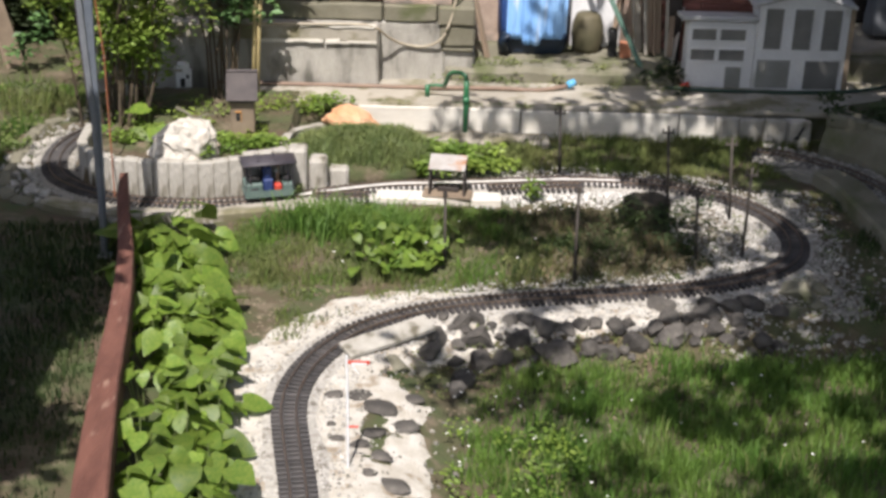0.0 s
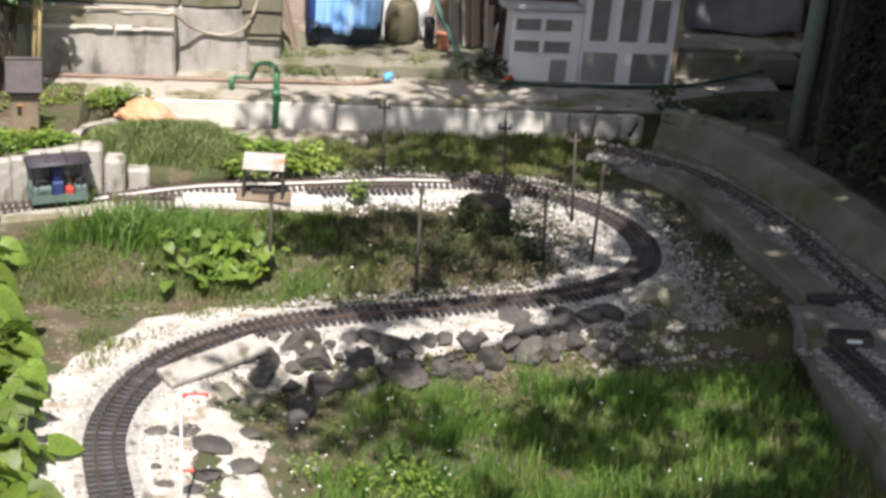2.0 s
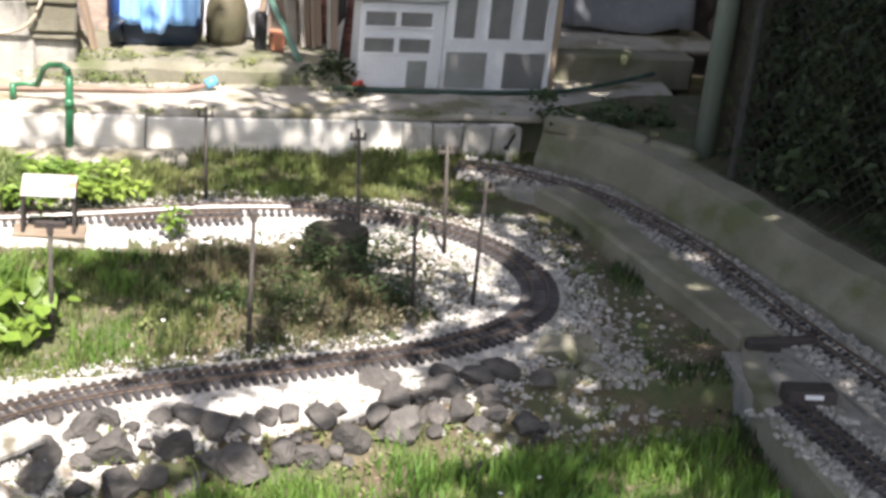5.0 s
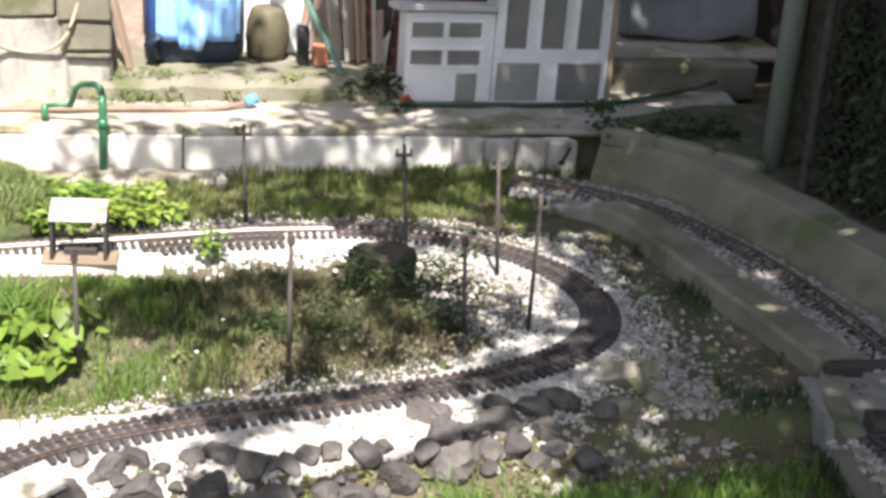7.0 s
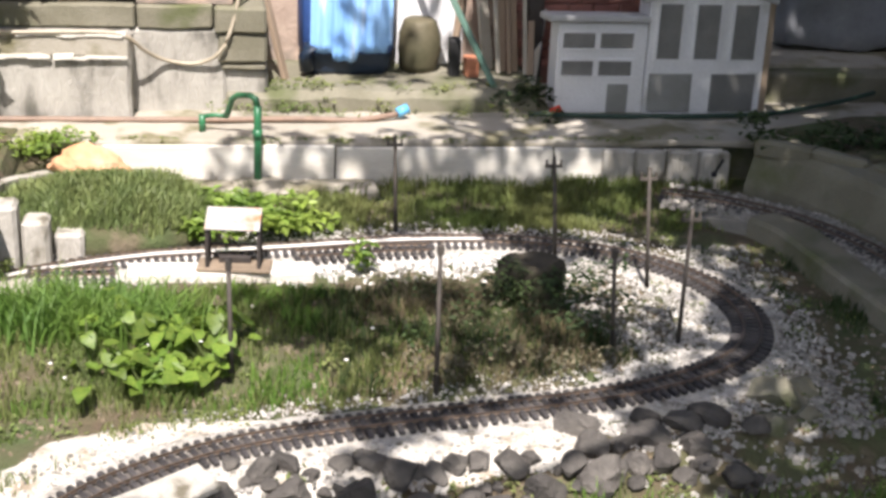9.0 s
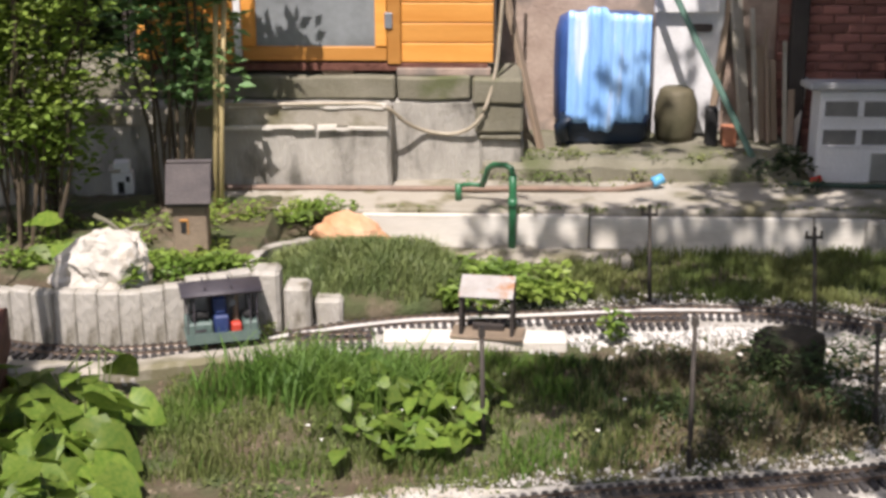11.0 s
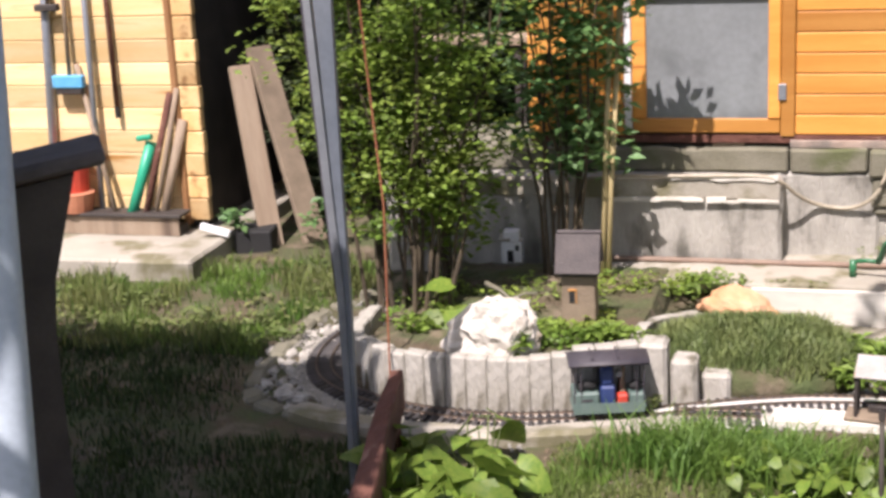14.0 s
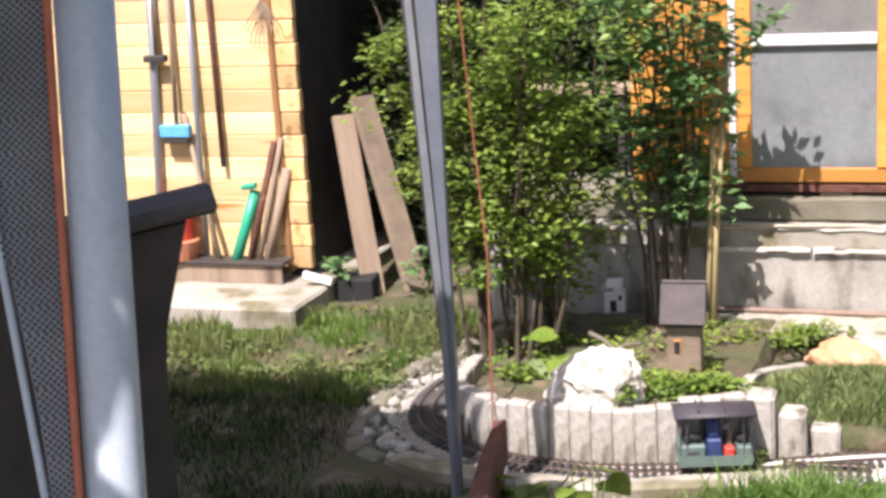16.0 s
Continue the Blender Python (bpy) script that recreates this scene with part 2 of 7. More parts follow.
# Darker than the galvanised bar: the leg's shaded side as a colour.
M_LEGSIDE = mat("blue_grey_pole_side", (0.15, 0.175, 0.21), (0.19, 0.215, 0.25), 6.0, 0.5, 0.05, 60, metal=0.3)
M_TEAL = mat("green_handle", (0.01, 0.30, 0.17), (0.02, 0.36, 0.21), 9.0, 0.4, 0, 80)


def glass(name, tint):
    m = mat(name, tint, tuple(1.25 * v for v in tint), 3.0, 0.12, 0, 40, stain=tuple(0.7 * v for v in tint), stain_scale=4)
    return m


M_GLASS = glass("dusty_glass", (0.20, 0.215, 0.22))


# ---------------------------------------------------------------- builders
def link_mesh(name, verts, faces, material, parent=None, smooth=False):
    me = bpy.data.meshes.new(name)
    me.from_pydata([tuple(v) for v in verts], [], [tuple(f) for f in faces])
    me.materials.append(material)
    if smooth:
        me.polygons.foreach_set("use_smooth", [True] * len(me.polygons))
    ob = new(name, me)
    if parent is not None:
        ob.parent = parent
    return ob


def part(name, bm, material, parent=None, label="", smooth=False):
    me = bpy.data.meshes.new(name)
    bmesh.ops.recalc_face_normals(bm, faces=bm.faces)
    if smooth:
        for f in bm.faces:
            f.smooth = True
    bm.to_mesh(me)
    bm.free()
    me.materials.append(material)
    ob = new(name, me)
    if parent is not None:
        ob.parent = parent
    if label:
        tagged(ob, label)
    return ob


def empty(name, x=0, y=0, z=0, rz=0, label="", category="", group="", kind=""):
    ob = new(name)
    ob.matrix_world = pose(x, y, z, 0, 0, rz)
    return tagged(ob, label, category, group, kind)


def box(x0, x1, y0, y1, z0, z1, bevel=0.004, bm=None, m=None):
    bm = bm or bmesh.new()
    got = bmesh.ops.create_cube(bm, size=1.0)
    vs = got["verts"]
    for v in vs:
        v.co = Vector((x0 + (v.co.x + 0.5) * (x1 - x0), y0 + (v.co.y + 0.5) * (y1 - y0), z0 + (v.co.z + 0.5) * (z1 - z0)))
    if bevel:
        es = list({e for v in vs for e in v.link_edges})
        out = bmesh.ops.bevel(bm, geom=es, offset=min(bevel, 0.3 * min(abs(x1 - x0), abs(y1 - y0), abs(z1 - z0))), segments=1, affect="EDGES")
        vs = list({v for f in out["faces"] for v in f.verts} | {v for v in vs if v.is_valid})
    if m is not None:
        bmesh.ops.transform(bm, matrix=m, verts=vs)
    return bm


def wobble(bm, amount, scale, seed=0.0):
    for v in bm.verts:
        v.co += amount * Vector(noise.noise_vector(v.co * scale + Vector((seed, seed * 1.7, -seed))))
    return bm


def tube_bm(points, radius, sides=8, bm=None, taper=None):
    """A round bar along points."""
    bm = bm or bmesh.new()
    pts = [Vector(p) for p in points]
    rings = []
    for i, p in enumerate(pts):
        d = (pts[min(i + 1, len(pts) - 1)] - pts[max(i - 1, 0)]).normalized()
        u = d.cross(Vector((0.13, 0.29, 0.95)) if abs(d.z) < 0.9 else Vector((1, 0.1, 0))).normalized()
        w = d.cross(u)
        r = radius if taper is None else radius + (taper - radius) * i / max(1, len(pts) - 1)
        rings.append([bm.verts.new(p + r * (math.cos(a) * u + math.sin(a) * w)) for a in [2 * math.pi * k / sides for k in range(sides)]])
    for a, b in zip(rings, rings[1:]):
        for k in range(sides):
            bm.faces.new((a[k], a[(k + 1) % sides], b[(k + 1) % sides], b[k]))
    bm.faces.new(rings[0][::-1])
    bm.faces.new(rings[-1])
    return bm


def rock_bm(sx, sy, sz, seed, sub=2, rough=0.25, sharp=1.6):
    bm = bmesh.new()
    bmesh.ops.create_icosphere(bm, subdivisions=sub, radius=1.0)
    for v in bm.verts:
        k = 1 + rough * noise.noise(v.co * sharp + Vector((seed * 3.1, seed, -seed * 2))) + 0.4 * rough * noise.noise(v.co * 3.5 * sharp + Vector((seed, 7 * seed, 0)))
        c = v.co * k
        v.co = Vector((c.x * sx, c.y * sy, max(-0.6, c.z) * sz))
    return bm


def smooth_path(pts, step=0.037):
    """Catmull-Rom through the points, at even steps: places and headings."""
    P = [Vector((*p, 0)) if len(p) == 2 else Vector(p) for p in pts]
    P = [2 * P[0] - P[1]] + P + [2 * P[-1] - P[-2]]
    fine = []
    for i in range(1, len(P) - 2):
        for k in range(24):
            t = k / 24
            a, b, c, d = P[i - 1], P[i], P[i + 1], P[i + 2]
            fine.append(0.5 * (2 * b + (c - a) * t + (2 * a - 5 * b + 4 * c - d) * t * t + (3 * b - a - 3 * c + d) * t ** 3))
    fine.append(P[-2])
    out, left = [fine[0]], step
    for a, b in zip(fine, fine[1:]):
        d = (b - a).length
        while d >= left and d > 1e-9:
            a = a + (b - a) * (left / d)
            out.append(a)
            d = (b - a).length
            left = step
        left -= d
    heads = [(out[min(i + 1, len(out) - 1)] - out[max(i - 1, 0)]).normalized() for i in range(len(out))]
    return out, heads


def near_path(x, y, path):
    return min((p.x - x) ** 2 + (p.y - y) ** 2 for p in path) ** 0.5


def smoothstep(a, b, v):
    t = min(1.0, max(0.0, (v - a) / (b - a)))
    return t * t * (3 - 2 * t)


# ---------------------------------------------------------------- ground
MAIN = [(-0.38, 1.2), (-0.42, 1.6), (-0.455, 1.93), (-0.50, 2.2), (-0.535, 2.47), (-0.505, 2.70), (-0.42, 2.90), (-0.295, 3.065), (-0.10, 3.20), (0.11, 3.285), (0.39, 3.35), (0.72, 3.405),
        (1.05, 3.48), (1.30, 3.585), (1.465, 3.72), (1.545, 3.89), (1.55, 4.08), (1.47, 4.29), (1.33, 4.445), (1.14, 4.55), (0.92, 4.605), (0.58, 4.61), (0.25, 4.565), (0.0, 4.53),
        (-0.24, 4.50), (-0.47, 4.425), (-0.74, 4.315), (-1.09, 4.225), (-1.28, 4.225), (-1.48, 4.27), (-1.67, 4.37), (-1.82, 4.52), (-1.89, 4.74), (-1.87, 4.99), (-1.76, 5.18), (-1.58, 5.32)]
main_pts, main_heads = smooth_path(MAIN)
RIGHT = [(1.40, 5.055), (1.64, 4.97), (1.82, 4.865), (1.99, 4.70), (2.12, 4.46), (2.21, 4.15), (2.25, 3.88), (2.285, 3.52), (2.33, 3.23), (2.37, 3.0), (2.43, 2.6), (2.5, 2.2)]
right_pts, right_heads = smooth_path(RIGHT)
SPUR = [(2.00, 3.02), (2.035, 2.80), (2.08, 2.5), (2.14, 2.1)]
spur_pts, spur_heads = smooth_path(SPUR)
coarse_main = main_pts[::4]
BEND = next(i for i, p in enumerate(main_pts) if p.x < -0.75 and p.y > 4)      # where the track nears the palisades


def gz(x, y):
    """The ground's height: track bed at about zero, a lawn a hand lower in front, a low mound inside the loop."""
    z = -0.03 + 0.012 * noise.noise(Vector((2.2 * x, 2.2 * y, 0))) + 0.006 * noise.noise(Vector((9 * x, 9 * y, 3)))
    d = near_path(x, y, coarse_main) if -2.6 < x < 2.2 and 0.8 < y < 5.8 else 9.0
    if y < 3.25:
        front = smoothstep(0.0, 0.25, 3.18 + 0.28 * max(0, x - 0.9) - y) * smoothstep(-0.25, 0.1, x)
        z -= 0.085 * front
    mound = smoothstep(0, 0.25, y - 3.42) * smoothstep(0, 0.22, 4.22 - y) * smoothstep(0, 0.3, 1.15 - x) * smoothstep(0, 0.4, x + 0.9)
    z += 0.085 * mound
    z -= 0.035 * math.exp(-((x - 0.92) ** 2 + (y - 3.95) ** 2) / 0.02)
    z += 0.10 * smoothstep(4.55, 5.0, y) * smoothstep(-0.15, -0.45, x) * smoothstep(-2.0, -1.75, x)
    z += 0.05 * smoothstep(4.8, 5.6, y) * smoothstep(-1.6, -2.2, x)
    bed = smoothstep(0.30, 0.14, d)
    z = z * (1 - bed) + (-0.022) * bed
    return z


def build_ground():
    xs = np.concatenate([np.linspace(-70, -6, 9), np.arange(-5.5, -2.6, 0.15), np.arange(-2.6, 3.0, 0.045), np.arange(3.05, 5.5, 0.3), np.linspace(6, 70, 9)])
    ys = np.concatenate([np.linspace(-60, -3, 8), np.arange(-2.5, 1.2, 0.3), np.arange(1.2, 5.6, 0.045), np.arange(5.65, 8, 0.3), np.linspace(9, 90, 9)])
    verts = [(x, y, gz(x, y)) for y in ys for x in xs]
    w = len(xs)
    faces = [(j * w + i, j * w + i + 1, (j + 1) * w + i + 1, (j + 1) * w + i) for j in range(len(ys) - 1) for i in range(w - 1)]
    ob = link_mesh("ground", verts, faces, M_SOIL, smooth=True)
    return tagged(ob, "garden soil with moss and worn lawn", "ground", kind="structure")


build_ground()
rng = np.random.default_rng(4)


def blades(name, spots, height, width, material, label, category="grass", lean=0.5, group=""):
    """Many bent grass blades in one mesh."""
    verts, faces = [], []
    for x, y, z, k in spots:
        a, b = rng.uniform(0, 6.28), rng.uniform(0, 6.28)
        h = height * k * rng.uniform(0.55, 1.25)
        w = width * rng.uniform(0.7, 1.3)
        dx, dy = math.cos(a) * w / 2, math.sin(a) * w / 2
        lx, ly = math.cos(b) * h * lean * rng.uniform(0.1, 1.0), math.sin(b) * h * lean * rng.uniform(0.1, 1.0)
        n = len(verts)
        verts += [(x - dx, y - dy, z), (x + dx, y + dy, z), (x + lx * 0.35 + dx * 0.8, y + ly * 0.35 + dy * 0.8, z + h * 0.55), (x + lx * 0.35 - dx * 0.8, y + ly * 0.35 - dy * 0.8, z + h * 0.55), (x + lx, y + ly, z + h * 0.9)]
        faces += [(n, n + 1, n + 2, n + 3), (n + 3, n + 2, n + 4)]
    return tagged(link_mesh(name, verts, faces, material), label, category, group, "stuff")


def spots(n, x0, x1, y0, y1, keep=lambda x, y: 1.0, track_gap=0.12):
    out = []
    for _ in range(n):
        x, y = rng.uniform(x0, x1), rng.uniform(y0, y1)
        k = keep(x, y)
        if k <= 0 or rng.uniform() > k:
            continue
        if track_gap and -2.6 < x < 2.0 and near_path(x, y, coarse_main) < track_gap:
            continue
        out.append((x, y, gz(x, y) - 0.004, 0.45 + 0.3 * k + 0.5 * patch(x, y, 7, 21, -0.2, 0.4)))
    return out


def patch(x, y, s=3.0, seed=0.0, lo=-0.25, hi=0.25):
    return smoothstep(lo, hi, noise.noise(Vector((x * s, y * s, seed))))


def lawn_front(x, y):
    edge = 3.03 + 0.10 * (x - 0.3) + 0.05 * noise.noise(Vector((x * 5, 1, 2)))
    if y > edge or x > 1.86 or x < 0.02 + 0.25 * max(0, y - 2.2):
        return 0
    return (0.3 + 0.7 * patch(x, y, 4.5, 3)) * smoothstep(0, 0.2, edge - y) * smoothstep(0, 0.25, x + 0.02 - 0.25 * max(0, y - 2.2))


blades("lawn", spots(52000, 0.0, 1.9, 1.3, 3.2, lawn_front, 0), 0.085, 0.0055, M_GRASS, "sunlit lawn of long green grass blades")
blades("lawn_tufts", spots(9000, 0.1, 1.9, 1.3, 3.2, lambda x, y: lawn_front(x, y) * patch(x, y, 4, 9, 0.0, 0.3), 0), 0.12, 0.006, M_GRASS_DRY, "pale green tufts of taller lawn grass")


def inner(x, y):
    ok = smoothstep(0, 0.08, x + 0.95) * smoothstep(0, 0.1, 1.12 - x + 0.1 * math.sin(9 * y)) * smoothstep(0, 0.06, y - 3.42) * smoothstep(0, 0.05, 4.205 - 0.07 * smoothstep(0.3, -0.6, x) - y)
    return ok


blades("mound_grass", spots(60000, -1.0, 1.2, 3.2, 4.5, lambda x, y: inner(x, y) * (0.35 + 0.65 * patch(x, y, 5, 15, -0.25, 0.2) if x < -0.05 else (0.25 + 0.6 * patch(x, y, 4, 5, -0.1, 0.3)) * (1 - 0.75 * smoothstep(0.35, 0.65, x))), 0.17), 0.05, 0.005, M_GRASS_DRY, "rough grass on the mound inside the track loop")
blades("mound_green_grass", spots(16000, -1.0, 0.5, 3.35, 4.3, lambda x, y: inner(x, y) * patch(x, y, 4, 31, -0.15, 0.25), 0.17), 0.06, 0.0055, M_GRASS, "greener grass on the mound inside the track loop")
blades("plank_grass", [(x, y, gz(x, y), 1.0) for x, y in ((rng.uniform(0.5, 1.9), 5.19 + 0.02 * rng.normal()) for _ in range(2600)) if patch(x, 5, 5, 40, -0.2, 0.2) > rng.uniform()], 0.06, 0.005, M_GRASS_DRY, "grass growing along the foot of the planks")
blades("border_grass", spots(9000, -0.98, 0.9, 2.95, 3.5, lambda x, y: patch(x, y, 6, 51, -0.05, 0.3) * (1 if x < -0.1 or y > 3.35 else 0), 0.15), 0.045, 0.005, M_GRASS_DRY, "thin weedy grass on the bare soil by the track")
blades("mound_dark_grass", spots(7000, 0.1, 1.2, 3.4, 4.4, lambda x, y: inner(x, y) * smoothstep(0.1, 0.4, x) * patch(x, y, 5, 61, -0.15, 0.25), 0.17), 0.07, 0.005, M_GRASS_SHADE, "dark grass and weeds on the mound")
blades("mound_straw", spots(16000, 0.2, 1.2, 3.4, 4.4, lambda x, y: inner(x, y) * smoothstep(0.2, 0.55, x) * (0.25 + 0.75 * patch(x, y, 7, 77, -0.2, 0.3)), 0.17), 0.06, 0.004, M_STRAW, "tangle of dry brown stalks on the mound", "dry grass", 1.3)
blades("grass_clump", [(x + rng.normal(0, 0.09), y + rng.normal(0, 0.06), gz(x, y), 1.0) for x, y in ((-0.42, 3.78), (-0.30, 3.82), (-0.55, 3.86), (-0.20, 3.76)) for _ in range(420)], 0.13, 0.0065, M_GRASS, "thick clump of bright long grass", lean=0.9)
blades("back_grass", spots(19000, 0.05, 1.75, 4.72, 5.18, lambda x, y: smoothstep(0, 0.05, y - 4.72) * (0.25 + 0.75 * patch(x, y, 4, 8)), 0.14), 0.055, 0.0055, M_GRASS_DRY, "strip of grass between the far track and the wall")
blades("right_grass", spots(8000, 1.5, 1.98, 2.4, 4.7, lambda x, y: patch(x, y, 5, 2, 0.05, 0.35) * (1 if x > 1.72 or y > 4.3 else 0.0), 0.2), 0.05, 0.005, M_GRASS_SHADE, "sparse grass beside the concrete channel")
# Lawn under the crown also has its shade painted into the blades.
blades("left_shaded_lawn", spots(58000, -3.9, -1.22, 1.3, 4.75, lambda x, y: (0.3 + 0.7 * patch(x, y, 2.2, 6)) * (1 if x < -2.05 or y < 4.0 else 0), 0.28), 0.05, 0.0055, M_GRASS_SHADE, "lawn beside the railway, shade darkened into its grass colour")
blades("left_lawn", spots(17000, -3.9, -1.9, 4.7, 5.75, lambda x, y: (0.12 + 0.88 * patch(x, y, 3.4, 6, -0.1, 0.3)) * (x > -2.7 or y < 5.4), 0.28), 0.055, 0.0055, M_GRASS, "shady lawn beside the railway and the shed")
blades("left_tufts", spots(8500, -3.6, -1.9, 4.7, 5.8, lambda x, y: patch(x, y, 3, 12, -0.1, 0.3) * (x > -2.7 or y < 5.4), 0.25), 0.10, 0.006, M_GRASS_DRY, "tall yellowish grass tufts in front of the shed")


def pebbles(name, places, material, label, category="gravel"):
    """Many small stones in one mesh, each an uneven eight-cornered lump."""
    verts, faces = [], []
    base = [(-1, -1, -1), (1, -1, -1), (1, 1, -1), (-1, 1, -1), (-0.7, -0.7, 0.8), (0.7, -0.7, 0.8), (0.7, 0.7, 0.8), (-0.7, 0.7, 0.8)]
    fs = [(4, 5, 6, 7), (0, 1, 5, 4), (1, 2, 6, 5), (2, 3, 7, 6), (3, 0, 4, 7)]
    for x, y, z, r in places:
        a = rng.uniform(0, 6.28)
        c, s = math.cos(a), math.sin(a)
        sx, sy, sz = r * rng.uniform(0.6, 1.3), r * rng.uniform(0.5, 1.0), r * rng.uniform(0.4, 0.9)
        n = len(verts)
        for bx, by, bz in base:
            px, py, pz = (v * rng.uniform(0.6, 1.1) for v in (bx, by, bz))
            px, py, pz = px * sx, py * sy, pz * sz
            verts.append((x + c * px - s * py, y + s * px + c * py, z + pz))
        faces += [tuple(n + i for i in f) for f in fs]
    return tagged(link_mesh(name, verts, faces, material), label, category, "", "stuff")


def along(pts, heads, n, lo, hi, i0=0, i1=None, rmin=0.005, rmax=0.012, z=-0.016):
    out = []
    i1 = i1 or len(pts) - 1
    for _ in range(n):
        i = rng.integers(i0, i1)
        side = rng.choice((-1, 1)) * rng.uniform(lo, hi)
        p, h = pts[i], heads[i]
        j = rng.uniform(-0.025, 0.025)
        x, y = p.x - h.y * side + h.x * j, p.y + h.x * side + h.y * j
        out.append((x, y, (max(gz(x, y), z) if z is not None else gz(x, y)) + 0.002, rng.uniform(rmin, rmax)))
    return out


def ballast(name, pts, heads, half, material, label, z=-0.014):
    """The bed under a track: a low bank with a ragged edge."""
    verts, faces = [], []
    offs = (-1.0, -0.62, 0.0, 0.62, 1.0)
    for i, (p, h) in enumerate(zip(pts, heads)):
        k = half * (1 + 0.22 * noise.noise(Vector((p.x * 4, p.y * 4, 1))))
        for o in offs:
            e = k * o * (1 + (0.25 * noise.noise(Vector((p.x * 11, p.y * 11, o))) if abs(o) == 1 else 0))
            verts.append((p.x - h.y * e, p.y + h.x * e, p.z + z - (0.035 if abs(o) == 1 else 0) + 0.004 * noise.noise(Vector((p.x * 20, p.y * 20, o * 4)))))
    m = len(offs)
    for i in range(len(pts) - 1):
        for j in range(m - 1):
            faces.append((i * m + j, i * m + j + 1, (i + 1) * m + j + 1, (i + 1) * m + j))
    return tagged(link_mesh(name, verts, faces, material, smooth=True), label, "track bed", kind="structure")


ballast("track_bed", main_pts[:BEND + 16], main_heads[:BEND + 16], 0.16, M_BALLAST, "white gravel bed under the garden railway track")


def track_fill(name, i0, i1, wide, top, material, label):
    """Crumbs filling the space between the rails, with a ragged edge."""
    verts, faces = [], []
    for p, h in zip(main_pts[i0:i1], main_heads[i0:i1]):
        for o in (-1.0, -0.5, 0.0, 0.5, 1.0):
            e = o * (wide + (0.012 * noise.noise(Vector((p.x * 15, p.y * 15, o))) if abs(o) == 1 else 0))
            verts.append((p.x - h.y * e, p.y + h.x * e, top - (0.012 if abs(o) == 1 else 0) + 0.003 * noise.noise(Vector((p.x * 30, p.y * 30, o * 3)))))
    n = len(verts) // 5
    faces = [(5 * i + j, 5 * i + j + 1, 5 * i + j + 6, 5 * i + j + 5) for i in range(n - 1) for j in range(4)]
    return tagged(link_mesh(name, verts, faces, material, smooth=True), label, "track bed", kind="structure")


NEAR = next(i for i, p in enumerate(main_pts) if p.x > -0.12 and p.y > 3)


YARD = next(i for i, p in enumerate(main_pts) if p.x < 0.88 and p.y > 4.4)
track_fill("track_dirt", NEAR - 14, YARD + 4, 0.046, -0.0065, M_TRACKDIRT, "dark grit packed between the rails of the track")
track_fill("yard_ballast", YARD, BEND - 2, 0.036, 0.002, M_YARD, "white gravel lying over the sleepers by the yard")


def sand_sheet():
    """Pale sand either side of the near track and down to the stones, with a ragged edge that dips under the soil."""
    step = 0.022
    xs, ys = np.arange(-0.9, 1.1, step), np.arange(1.2, 3.4, step)
    ids, verts, faces = {}, [], []

    def mask(x, y):
        d = near_path(x, y, coarse_main)
        near = smoothstep(0.29, 0.13, d) * smoothstep(0.15, -0.05, x)
        right = 0.62 * smoothstep(0.12, -0.2, x) * smoothstep(-0.6, -0.5, x) * smoothstep(3.05, 2.85, y)
        front = smoothstep(0.38, 0.2, d) * smoothstep(1.05, 0.8, x)
        return max(near, right, front) + 0.5 * noise.noise(Vector((6 * x, 6 * y, 5))) + 0.25 * noise.noise(Vector((19 * x, 19 * y, 5)))
    for j, y in enumerate(ys):
        for i, x in enumerate(xs):
            k = mask(x, y)
            if k > 0.25:
                ids[i, j] = len(verts)
                verts.append((x, y, gz(x, y) - 0.012 + 0.018 * smoothstep(0.25, 0.7, k)))
    for i, j in ids:
        if (i + 1, j) in ids and (i, j + 1) in ids and (i + 1, j + 1) in ids:
            faces.append((ids[i, j], ids[i + 1, j], ids[i + 1, j + 1], ids[i, j + 1]))
    return tagged(link_mesh("sand_bed", verts, faces, M_SAND, smooth=True), "pale trodden sand either side of the near track", "sand", kind="structure")


sand_sheet()
# Dim gravel instead of white ballast: the bend's shade is in the colour.
ballast("shaded_track_bed", main_pts[BEND + 15:], main_heads[BEND + 15:], 0.15, M_DIMGRAVEL, "gravel bed under the bend by the bush, greyed for its shade")
pebbles("white_gravel", along(main_pts, main_heads, 9000, 0.02, 0.2, 0, BEND, 0.003, 0.0065) + along(main_pts, main_heads, 900, 0.05, 0.1, BEND, BEND + 14, 0.004, 0.008), M_GRAVEL, "white limestone gravel along the model railway track")
loop_spots = []
while len(loop_spots) < 1500:
    x, y = rng.uniform(1.02, 1.5), rng.uniform(3.6, 4.5)
    if near_path(x, y, coarse_main) < 0.05 or ((x - 1.1) / 0.42) ** 2 + ((y - 4.02) / 0.52) ** 2 > 1 or x < 1.02 + 0.16 * noise.noise(Vector((3 * y, 0, 0))):
        continue
    loop_spots.append((x, y, gz(x, y) + 0.003, rng.uniform(0.004, 0.012)))
FRONT = [i for i, p in enumerate(main_pts) if p.y < 3.6 and p.x > -0.2]
slope = []
for _ in range(2600):
    i = FRONT[rng.integers(0, len(FRONT))]
    p, h = main_pts[i], main_heads[i]
    o = 0.06 + 0.22 * rng.uniform() ** 1.5
    j = rng.uniform(-0.025, 0.025)
    x, y = p.x + h.y * o + h.x * j, p.y - h.x * o + h.y * j
    slope.append((x, y, gz(x, y) + 0.004, rng.uniform(0.003, 0.0085)))
pebbles("slope_gravel", slope, M_GRAVEL, "white gravel spilling from the track towards the stones")
